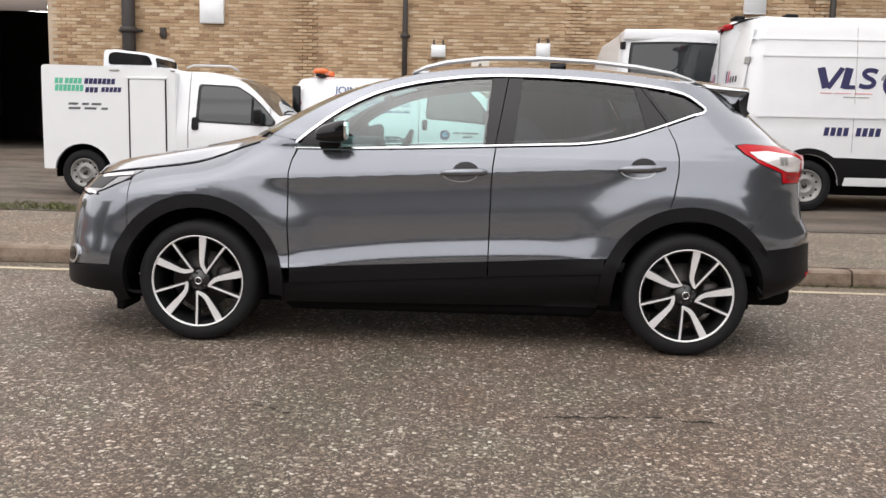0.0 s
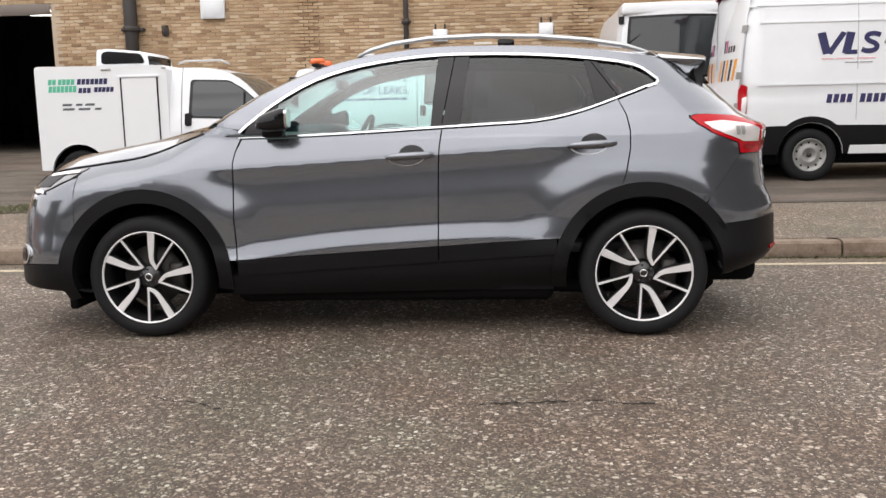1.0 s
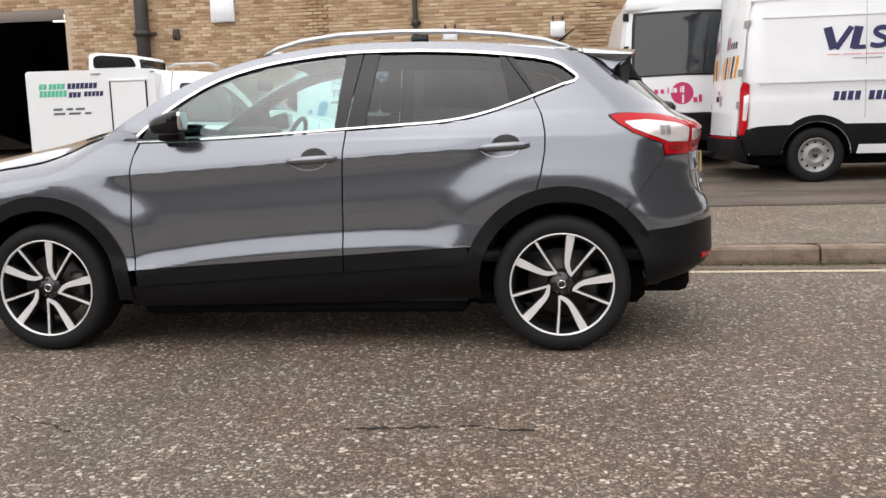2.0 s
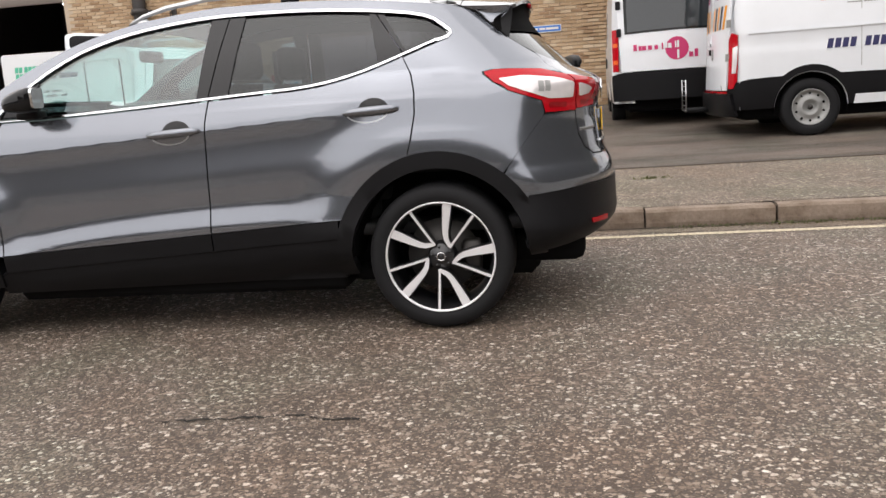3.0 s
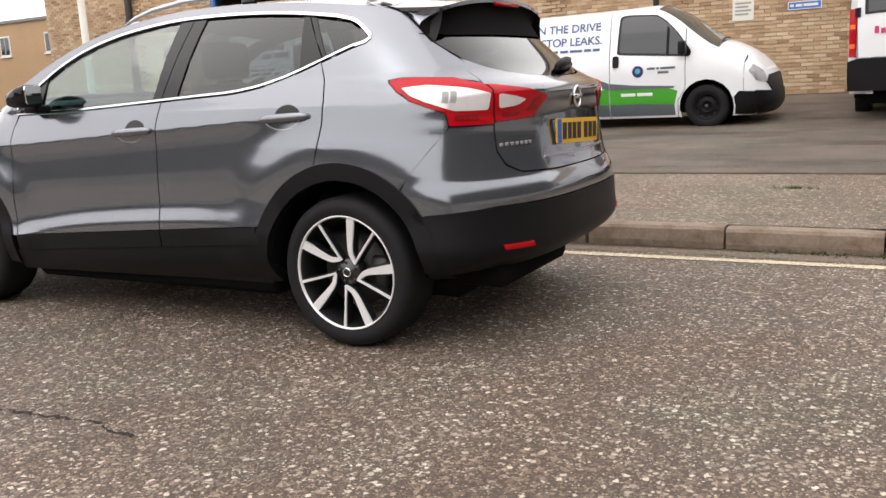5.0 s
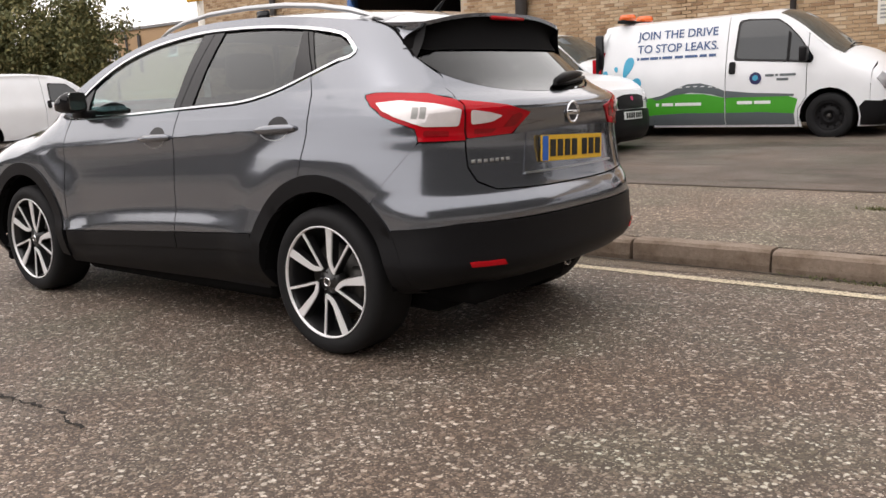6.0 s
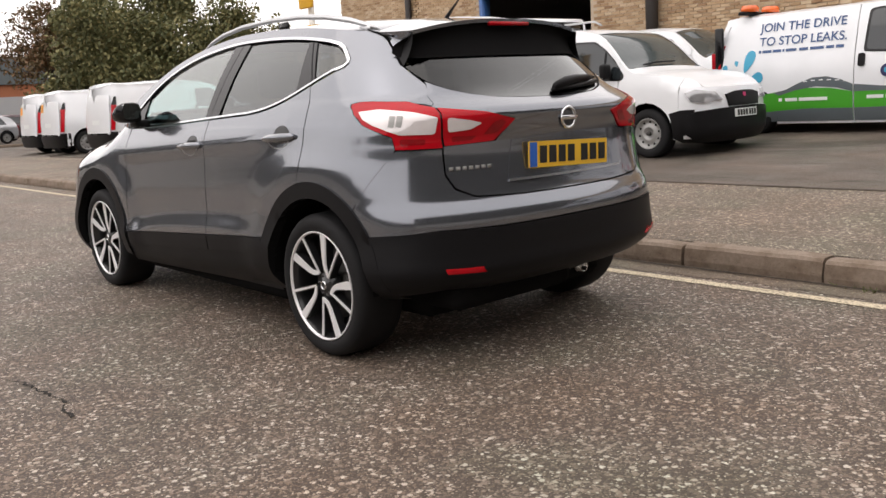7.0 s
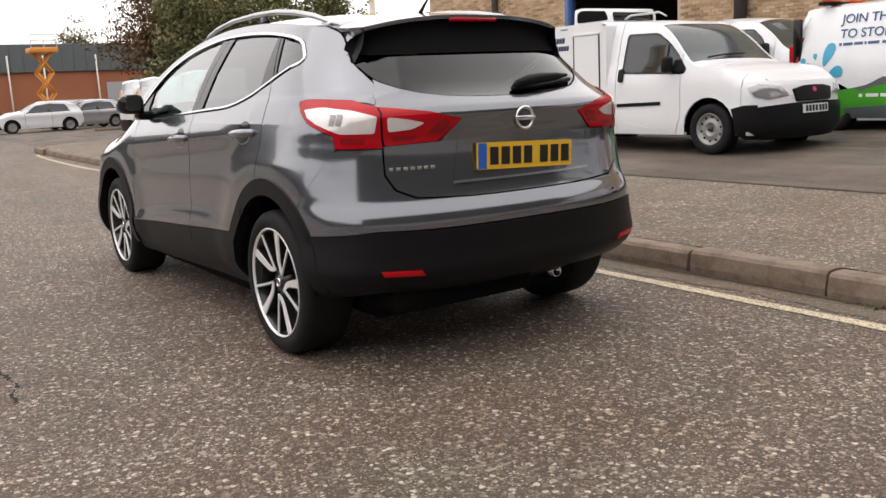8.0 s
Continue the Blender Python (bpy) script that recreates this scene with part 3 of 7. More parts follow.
plain_flank = smooth_interp([(0.20, 0.80), (0.26, 0.85), (0.32, 0.880), (0.38, 0.889), (0.42, 0.892), (0.47, 0.8935), (0.53, 0.888), (0.58, 0.8795), (0.64, 0.8755), (0.70, 0.8740), (0.76, 0.8712), (0.82, 0.8672), (0.88, 0.8618), (0.94, 0.8555), (1.0, 0.8445), (1.05, 0.830), (1.10, 0.813)])
house = smooth_interp([(1.08, 0.819), (1.14, 0.798), (1.2, 0.772), (1.3, 0.722), (1.4, 0.660), (1.47, 0.612), (1.52, 0.575), (1.58, 0.53)])
hood_edge = smooth_interp([(-2.2, 0.83), (-2.0, 0.875), (-1.88, 0.905), (-1.6, 0.945), (-1.34, 0.985), (-1.08, 1.075), (-0.93, 1.12)])


arch_lip = smooth_interp([(0.0, 0.016), (0.44, 0.0165), (0.50, 0.0164), (0.53, 0.0161), (0.555, 0.0152), (0.58, 0.0132), (0.61, 0.0098), (0.64, 0.0064), (0.68, 0.0026), (0.72, 0.0006), (0.76, 0.0)])


def suv_width(x, z):
    if x < -0.85:
        k = min(1, (-0.85 - x) / 0.35)
        zz = z - 0.053 * (x + 0.2) * (1 - k) - k * -0.03
        zz += (1 - k) * 0.055 * min(1.0, max(0.0, (0.68 - zz) / 0.10)) * min(1.0, max(0.0, (zz - 0.40) / 0.08))
    else:
        zz = z - 0.053 * (min(x, 1.1) + 0.2)
        k = 0
        fall = 0.055 * min(1.0, abs(x - 0.10) / 0.92) ** 2.6
        zz += fall * min(1.0, max(0.0, (0.68 - zz) / 0.10)) * min(1.0, max(0.0, (zz - 0.40) / 0.08))
    if x > 1.1:
        zz += 0.05 * min(1, (x - 1.1) / 0.4)
    t = k if x < 0 else min(1.0, max(0.0, (x - 0.72) / 0.42))
    t = t * t * (3 - 2 * t)
    w = flank(zz) * (1 - t) + plain_flank(zz) * t
    if x > 0.45 and zz < 0.62:
        t = min(1.0, (x - 0.45) / 0.5)
        t = t * t * (3 - 2 * t)
        w = w * (1 - t) + t * (0.8757 + 0.105 * min(0.19, 0.62 - zz) if zz > 0.43 else w)
    if z > 1.05:
        t = min(1, (z - 1.05) / 0.12)
        w = w * (1 - t) + house(z) * t
    if k:
        g = max(0, 1 - (hood_edge(x) - z) / 0.15)
        w -= 0.11 * k * min(1.1, g) ** 2
    for cx in (-1.323, 1.323):
        d = math.hypot(x - cx, z - 0.335)
        w += arch_lip(d) * min(1.0, max(0.0, (1.0 - z) / 0.12)) * min(1.0, max(0.0, (z - 0.28) / 0.08))
    return w


suv_rear = smooth_interp([(0.20, 1.74), (0.28, 1.86), (0.34, 2.02), (0.40, 2.11), (0.50, 2.128), (0.60, 2.1265), (0.652, 2.1235), (0.667, 2.1195), (0.69, 2.109), (0.722, 2.091), (0.756, 2.081), (0.80, 2.073), (0.86, 2.065), (0.92, 2.060), (0.97, 2.060), (1.03, 2.072), (1.085, 2.068), (1.115, 2.02), (1.15, 1.955), (1.2, 1.898), (1.3, 1.795), (1.4, 1.695), (1.5, 1.60)])
suv_front = smooth_interp([(0.15, -2.12), (0.22, -2.20), (0.30, -2.245), (0.45, -2.235), (0.55, -2.225), (0.70, -2.195), (0.80, -2.165), (0.90, -2.09), (1.0, -1.98), (1.1, -1.9), (1.6, -1.9)])
B = Body(suv_width, suv_front, suv_rear, 0.7, 0.7, 2.6, 3.5)
NEAR, FAR = B.side(-1), B.side(1)
REAR, NOSE = B.wrap(True), B.wrap(False)

drip = smooth_interp([(-0.95, 1.125), (-0.80, 1.22), (-0.62, 1.325), (-0.42, 1.415), (-0.21, 1.475), (0.04, 1.516), (0.34, 1.536), (0.65, 1.532), (0.95, 1.513), (1.2, 1.484), (1.45, 1.448), (1.62, 1.41)])
crown = smooth_interp([(-0.30, 1.49), (-0.1, 1.535), (0.1, 1.56), (0.34, 1.570), (0.65, 1.570), (1.0, 1.555), (1.3, 1.53), (1.5, 1.51), (1.72, 1.480)])
suv = thing("parked_suv", "gunmetal grey crossover SUV parked beside the kerb", "car")


def roof_point(x, t):
    yE, zE = B.half(x, drip(x)), drip(x)
    return Vector((x, t * yE, zE + (crown(x) - zE) * (1 - abs(t) ** 2.6)))


part("roof", panel(roof_point, [(-0.27, -1), (-0.12, -1), (0.3, -1), (0.8, -1), (1.44, -1), (1.44, 1), (0.8, 1), (0.3, 1), (-0.12, 1), (-0.27, 1)], 0.08, 0.14, 0.02, centre=Vector((0.4, 0, 0.5))), "grey", suv)

hood_crown = smooth_interp([(-2.12, 0.86), (-2.04, 0.925), (-1.9, 0.975), (-1.6, 1.035), (-1.3, 1.085), (-1.05, 1.125), (-0.98, 1.135)])


def hood_point(x, t):
    yE, zE = B.half(x, hood_edge(x)) - 0.004, hood_edge(x)
    s = abs(t)
    ridge = 0.012 * max(0, 1 - abs(s - 0.72) / 0.12)
    return Vector((x - 0.12 * (1 - s * s) * max(0, (x + 1.5) / 0.55 if x > -1.5 else 0), t * yE, zE + (hood_crown(x) - zE) * (1 - s ** 3.2) + ridge))


part("bonnet", panel(hood_point, [(-2.03, -0.9), (-1.98, -0.965), (-1.9, -0.99), (-1.6, -0.99), (-1.2, -0.99), (-0.955, -0.97), (-0.955, 0.97), (-1.2, 0.99), (-1.6, 0.99), (-1.9, 0.99), (-1.98, 0.965), (-2.03, 0.9)], 0.08, 0.12, 0.03, centre=Vector((-1.4, 0, 0.3))), "grey", suv)


def screen_point(u, v):
    ex = interp([(0, -0.915), (0.33, -0.70), (0.66, -0.46), (1, -0.235)])(v)
    ez = drip(ex) - 0.004
    ey = B.half(ex, ez) - 0.012
    bow = 0.19 * (1 - v) + 0.10 * v
    return Vector((ex - bow * (1 - u * u), ey * u, ez + 0.022 * (1 - u * u)))


part("windscreen", panel(screen_point, [(-1, 0), (-0.5, 0), (0.5, 0), (1, 0), (1, 1), (0.5, 1), (-0.5, 1), (-1, 1)], 0.125, 0.125, 0.006, centre=Vector((-0.2, 0, 0.8))), "pane", suv, "laminated windscreen")
part("scuttle", panel(lambda u, v: screen_point(u, -0.02) + Vector((-0.05 + 0.05 * v, 0, -0.03 + 0.03 * v)), [(-0.78, 0), (0.78, 0), (0.78, 1), (-0.78, 1)], 0.13, 0.5, 0.01, centre=Vector((-0.8, 0, 0.5))), "clad", suv)

# window lines: belt below, drip-side line above
belt = smooth_interp([(-0.80, 1.072), (-0.5, 1.075), (-0.25, 1.083), (0.0, 1.093), (0.28, 1.106), (0.55, 1.118), (0.75, 1.128), (0.88, 1.146), (1.0, 1.175), (1.18, 1.235), (1.36, 1.30)])
wtop = smooth_interp([(-0.80, 1.095), (-0.75, 1.138), (-0.58, 1.268), (-0.40, 1.366), (-0.21, 1.426), (0.04, 1.468), (0.34, 1.488), (0.65, 1.483), (0.95, 1.462), (1.18, 1.433), (1.26, 1.419), (1.30, 1.406), (1.40, 1.340)])
LOWLINE = lambda x: 0.43 + 0.058 * (x + 0.81)
FA, RA, RO = -1.323, 1.323, 0.475


def curve(f, x0, x1, n=12):
    return [(x0 + (x1 - x0) * i / n, f(x0 + (x1 - x0) * i / n)) for i in range(n + 1)]


def arch_x(z, cx, side):
    return cx + side * math.sqrt(max(0, RO ** 2 - (z - 0.335) ** 2))


FD_FRONT = [(-0.815, LOWLINE(-0.815)), (-0.828, 0.65), (-0.828, 0.94), (-0.815, 1.0), (-0.79, 1.062)]
FD_REAR = [(0.282, 1.103), (0.268, 1.0), (0.262, 0.9), (0.256, LOWLINE(0.256))]
RD_REAR = [(1.195, 1.236), (1.235, 1.15), (1.25, 1.07), (1.249, 0.98), (1.228, 0.87), (1.205, 0.795)]
g = 0.0035
between = lambda a, b, n=8: [(a[0] + (b[0] - a[0]) * i / n, a[1] + (b[1] - a[1]) * i / n) for i in range(n + 1)]
LINE2 = between((1.630, 0.700), (1.808, 0.930))
BLINE = arc(RA, 0.335, RO, 32, 49, 5) + LINE2[1:]
LAMP_LOW = between((1.815, 0.945), (1.803, 0.998), 3) + between((1.79, 1.003), (1.66, 1.052), 4) + [(1.60, 1.090), (1.562, 1.124)]
LAMP_TOP = [(1.558, 1.136), (1.60, 1.143)] + between((1.66, 1.142), (1.80, 1.133), 4)
OLAMP = LAMP_LOW + LAMP_TOP
for sgn, S in ((-1, NEAR), (1, FAR)):
    low = FD_FRONT[0][0] + g
    # wing: from the nose to the front door, round the arch
    a0 = math.degrees(math.asin((LOWLINE(-0.85) - 0.335) / RO))
    wing = [(-1.70, 0.60)] + [p for p in arc(FA, 0.335, RO, 145, a0, 16)] + [(-0.815 - g, LOWLINE(-0.85))] + [(x - g, z) for x, z in FD_FRONT[1:]] + [(-0.80, 1.085), (-0.935, 1.118)] + curve(hood_edge, -0.95, -1.70, 10)
    part("front_wing", panel(S, wing, 0.022, 0.02, hollow=True), "grey", suv)
    part("pillar_foot", panel(S, [(-1.0, 1.05), (-0.80, 1.05), (-0.785, 1.10), (-0.90, 1.145), (-0.96, 1.125)], 0.04, 0.03, 0.0, -0.006), "grey", suv)
    part("bonnet_seam", strip(S, curve(lambda x: hood_edge(x) - 0.006, -1.70, -1.0, 16), 0.008, 0.0, 0.0012), "dark", suv)
    door = curve(LOWLINE, low, 0.256 - g, 6) + [(x - g, z) for x, z in FD_REAR[::-1][1:]] + curve(lambda x: belt(x) - 0.012, 0.275, -0.78, 10) + [(x + g, z) for x, z in FD_FRONT[::-1][1:-1]]
    part("front_door", panel(S, door, 0.024, 0.009, hollow=True), "grey", suv)
    ra = math.degrees(math.acos((1.205 - RA) / RO))
    door = curve(LOWLINE, 0.256 + g, 0.89, 6) + [p for p in arc(RA, 0.335, RO, 156.5, ra, 10)] + [(x - g, z) for x, z in RD_REAR[::-1][1:]] + curve(lambda x: belt(x) - 0.012, 1.18, 0.285, 12) + [(x + g, z) for x, z in FD_REAR[1:-1]]
    part("rear_door", panel(S, door, 0.024, 0.009, hollow=True), "grey", suv)
    # quarter: behind the rear door, over the arch, up the rear pillar
    quarter = [p for p in arc(RA, 0.335, RO, ra - 1, 50, 12)] + LINE2 + OLAMP + [(1.86, 1.124), (1.888, 1.116), (1.878, 1.126), (1.835, 1.150), (1.785, 1.203), (1.718, 1.248), (1.655, 1.29), (1.565, 1.37), (1.50, 1.422), (1.45, 1.444), (1.40, 1.456), (1.33, 1.467)]
    quarter += [(1.336, 1.398), (1.377, 1.367), (1.412, 1.338), (1.415, 1.318), (1.398, 1.299), (1.36, 1.286), (1.20, 1.228)] + [(x + g, z) for x, z in RD_REAR[1:]]
    part("quarter_panel", panel(S, quarter, 0.022, 0.02, hollow=True), "grey", suv)
    # roof side, from the windscreen pillar to the rear pillar
    cant = curve(lambda x: wtop(x) + 0.008, -0.79, 1.30, 26) + [(1.336, 1.398), (1.33, 1.467)] + curve(drip, 1.33, -0.93, 26)
    part("roof_side", panel(S, cant, 0.06, 0.05, hollow=True), "grey", suv)
    # bright strip round the windows
    ring = curve(lambda x: wtop(x), -0.795, 1.29, 26) + [(1.332, 1.391), (1.372, 1.361), (1.406, 1.333), (1.409, 1.321), (1.395, 1.306), (1.35, 1.293)]
    part("window_trim", strip(S, ring, 0.0125, 0.012, 0.005), "chrome", suv, "bright chrome strip round the side windows")
    part("window_trim", strip(S, curve(belt, 1.35, -0.80, 26), 0.009, 0.012, 0.006), "chrome", suv, "bright chrome strip round the side windows")
    # panes and the black pillars between them
    up = lambda x: wtop(x) - 0.012
    lo = lambda x: belt(x) + 0.010
    part("front_side_window", panel(S, curve(lo, -0.60, 0.222, 8) + curve(up, 0.255, -0.60, 10), 0.1, 0.1, 0.004, -0.008), "pane", suv, "pale green tinted window")
    part("rear_side_window", panel(S, curve(lo, 0.375, 1.085, 8) + [(1.03, up(1.03))] + curve(up, 1.0, 0.425, 8), 0.1, 0.1, 0.004, -0.008), "privacy", suv, "dark privacy window")
    part("quarter_window", panel(S, [(1.21, lo(1.21)), (1.34, lo(1.34)), (1.392, 1.314), (1.396, 1.326), (1.365, 1.353), (1.29, up(1.29)), (1.10, up(1.10))], 0.1, 0.1, 0.004, -0.008), "privacy", suv, "dark privacy window")
    part("door_pillar", panel(S, [(0.222, lo(0.222)), (0.276, lo(0.276)), (0.342, up(0.34)), (0.255, up(0.255))], 0.06, 0.06, 0.012, -0.002), "gloss", suv, "gloss black")
    part("door_pillar", panel(S, [(0.282, lo(0.282)), (0.375, lo(0.375)), (0.425, up(0.425)), (0.348, up(0.348))], 0.06, 0.06, 0.012, -0.002), "gloss", suv, "gloss black")
    part("door_pillar", panel(S, [(1.085, lo(1.085)), (1.192, lo(1.192)), (1.062, up(1.062)), (1.03, up(1.03))], 0.06, 0.06, 0.012, -0.002), "gloss", suv, "gloss black")
    part("door_pillar", panel(S, [(1.198, lo(1.198)), (1.212, lo(1.212)), (1.10, up(1.10)), (1.068, up(1.068))], 0.06, 0.06, 0.012, -0.003), "gloss", suv, "gloss black")
    part("mirror_sail", panel(S, [(-0.775, lo(-0.775)), (-0.60, lo(-0.60)), (-0.60, up(-0.60)), (-0.745, up(-0.745))], 0.06, 0.06, 0.012, -0.002), "gloss", suv)
    # black lower trim
    for cx, a0, a1, bump in ((FA, -8, 196, 1), (RA, -2, 190, 0)):
        polar = lambda a, r, cx=cx: S(cx + r * math.cos(radians(a * 90)), 0.335 + r * math.sin(radians(a * 90)))
        edge = [(a0 + (a1 - a0) * i / 30) / 90 for i in range(31)]
        outer = [(a, 0.482 if bump and a * 90 > 150 else RO + 0.001) for a in edge[::-1]]
        part("wheel_arch_trim", panel(polar, [(a, 0.402) for a in edge] + outer, 0.06, 0.0245, 0.05, 0.008), "clad", suv)
    part("door_lower_trim", panel(S, curve(lambda x: LOWLINE(x) - 0.085, low, 0.256 - g, 6) + curve(lambda x: LOWLINE(x) - 0.004, 0.256 - g, low, 6), 0.06, 0.04, 0.02, 0.004), "clad", suv)
    part("door_lower_trim", panel(S, curve(lambda x: LOWLINE(x) - 0.085, 0.256 + g, 0.87, 6) + curve(lambda x: LOWLINE(x) - 0.004, 0.87, 0.256 + g, 6), 0.06, 0.04, 0.02, 0.004), "clad", suv)
    part("sill", panel(S, [(-0.86, 0.23), (0.86, 0.24), (0.88, 0.40)] + curve(lambda x: LOWLINE(x) - 0.088, 0.87, -0.82, 8) + [(-0.87, 0.33)], 0.06, 0.04, 0.05, -0.004), "clad", suv)
    # what shows dark inside the shut lines
    part("door_frame", panel(S, [(-0.92, 0.50), (0.8, 0.50), (1.0, 0.72), (1.12, 0.79), (1.30, 0.84), (1.30, 1.20)] + curve(lambda x: belt(x) - 0.02, 1.2, -0.78, 10) + [(-0.92, 1.06)], 0.1, 0.1, 0.0, -0.03), "dark", suv)
    part("window_frame", strip(S, curve(lambda x: wtop(x) + 0.01, -0.79, 1.20, 20), 0.05, 0.0, -0.022), "dark", suv)
    # handles; a black half-moon paints the cup's shade, a silver arc its lit edge
    for hx, hz in ((0.115, 0.962), (1.055, 1.004)):
        y = B.half(hx, hz)
        cup = [(hx + 0.01 + 0.070 * math.cos(a), hz + 0.004 + 0.052 * math.sin(a)) for a in [math.pi * i / 12 for i in range(13)]]
        dish = part("handle_cup", panel(S, cup, 0.05, 0.05, 0.004, 0.0015), "gloss", suv)
        rim = [(hx - 0.02 + 0.095 * math.cos(a), hz - 0.004 - 0.046 * math.sin(a)) for a in [math.pi * i / 12 for i in range(13)]]
        part("handle_cup_edge", strip(S, rim, 0.005, 0.0, 0.0012, 0.03), "satin", dish, "silver line for the light on the pressed edge")
        bm = bmesh.new()
        for i in range(9):
            t = i / 8
            x = hx - 0.125 + 0.25 * t
            h = 0.016 + 0.004 * math.sin(math.pi * t) if 0 < i < 8 else 0.009
            d = 0.020 * math.sin(math.pi * min(1, max(0.12, t * 1.15))) ** 0.5 + 0.016
            yy = B.half(x, hz)
            ring = [bm.verts.new((x, sgn * (yy + dy), hz + dz + 0.010 * (t - 0.5))) for dy, dz in ((-0.004, -h), (d * 0.7, -h), (d, -h * 0.4), (d, h * 0.4), (d * 0.7, h), (-0.004, h))]
            if i:
                for j in range(6):
                    bm.faces.new((prev[j], prev[(j + 1) % 6], ring[(j + 1) % 6], ring[j]))
            else:
                bm.faces.new(ring)
            prev = ring
        bm.faces.new(prev)
        bmesh.ops.recalc_face_normals(bm, faces=bm.faces)
        part("door_handle", bm, "grey", suv)
    # door mirror
    bm = bmesh.new()
    for i, (dy, sx, sz) in enumerate(((0.0, 0.045, 0.05), (0.015, 0.064, 0.060), (0.055, 0.074, 0.067), (0.105, 0.070, 0.064), (0.132, 0.054, 0.050), (0.145, 0.03, 0.030))):
        cx, cz, y = -0.565, 1.155 + 0.012 * (dy > 0), sgn * (0.85 + dy)
        ring = []
        for a in [2 * math.pi * j / 20 for j in range(20)]:
            ux, uz = math.copysign(abs(math.cos(a)) ** 0.6, math.cos(a)), math.copysign(abs(math.sin(a)) ** 0.6, math.sin(a))
            ring.append(bm.verts.new((cx - 0.022 + 1.16 * sx * ux, y, cz - 0.012 * (1 - ux) + sz * uz * (0.80 + 0.22 * ux))))
        if i:
            for j in range(20):
                bm.faces.new((prev[j], prev[(j + 1) % 20], ring[(j + 1) % 20], ring[j]))
        else:
            bm.faces.new(ring)
        prev = ring
    bm.faces.new(prev)
    bmesh.ops.recalc_face_normals(bm, faces=bm.faces)
    mirror = part("door_mirror", bm, "gloss", suv, "black door mirror")
    pane = [(sgn * (0.875 + y), z) for y, z in rounded([(0.004, -0.044), (0.092, -0.046), (0.096, 0.046), (0.004, 0.048)], 0.02)]
    bm = bmesh.new()
    f = bm.faces.new([bm.verts.new((-0.5135, y, 1.167 + z)) for y, z in pane])
    bmesh.ops.extrude_face_region(bm, geom=[f])
    bmesh.ops.translate(bm, vec=(0.012, 0, 0), verts=[v for v in bm.verts[len(pane):]])
    part("mirror_glass", bm, "mirror", mirror, "mirror glass", False)
    part("mirror_arm", boxed(-0.66, -0.55, min(sgn * 0.79, sgn * 0.88), max(sgn * 0.79, sgn * 0.88), 1.072, 1.115, 0.012, 2), "clad", mirror)
    # roof rail on its feet
    line = [(x, sgn * (B.half(x, drip(x)) - 0.045), drip(x) + h) for x, h in ((-0.19, 0.012), (-0.12, 0.034), (0.0, 0.048), (0.2, 0.054), (0.5, 0.056), (0.8, 0.056), (1.05, 0.052), (1.25, 0.043), (1.36, 0.025), (1.42, 0.010))]
    rail = part("roof_rail", tube(bmesh.new(), line, [0.008, 0.012, 0.0145, 0.0145, 0.0145, 0.0145, 0.0145, 0.0145, 0.011, 0.007], 10, 0.8), "satin", suv, "satin silver roof rail")
    for x in (-0.14, 0.62, 1.34):
        y = sgn * (B.half(x, drip(x)) - 0.05)
        part("rail_foot", boxed(x - 0.045, x + 0.045, y - 0.011, y + 0.011, drip(x) - 0.01, drip(x) + (0.038 if x == 0.62 else 0.024), 0.008), "gloss" if x == 0.62 else "satin", rail)

# front end
FLAMP = [(-1.72, 0.46), (-1.722, 0.54), (-1.714, 0.60)] + [(-1.7045, 0.62 + 0.042 * i) for i in range(7)] + [ (-1.74, 0.862), (-1.80, 0.835), (-1.86, 0.808), (-1.955, 0.778), (-2.06, 0.792), (-2.09, 0.82), (-2.07, 0.865)]
lowf = [B.q_of_x(-1.72, 0.5, s, False) for s in (-1, 1)]
part("front_bumper", panel(NOSE, [(lowf[0], 0.42), (-0.6, 0.40), (0.6, 0.40), (lowf[1], 0.42)] + [(B.q_of_x(x, z, 1, False), z) for x, z in FLAMP] + [(0.3, 0.87), (-0.3, 0.87)] + [(B.q_of_x(x, z, -1, False), z) for x, z in FLAMP[::-1]], 0.08, 0.05), "grey", suv)
part("front_lip", panel(NOSE, [(lowf[0], 0.225), (-1.0, 0.255), (-0.6, 0.28), (0.6, 0.28), (1.0, 0.255), (lowf[1], 0.225), (lowf[1], 0.415), (0.6, 0.395), (-0.6, 0.395), (lowf[0], 0.415)], 0.08, 0.05, 0.03, 0.006), "clad", suv)
part("grille", panel(NOSE, [(-0.28, 0.60), (0.28, 0.60), (0.40, 0.86), (-0.40, 0.86)], 0.08, 0.05, 0.02, 0.004), "gloss", suv)
part("front_slam_panel", panel(NOSE, [(-0.9, 0.86), (0.9, 0.86), (0.9, 0.90), (-0.9, 0.90)], 0.1, 0.05, 0.02, -0.02), "dark", suv)
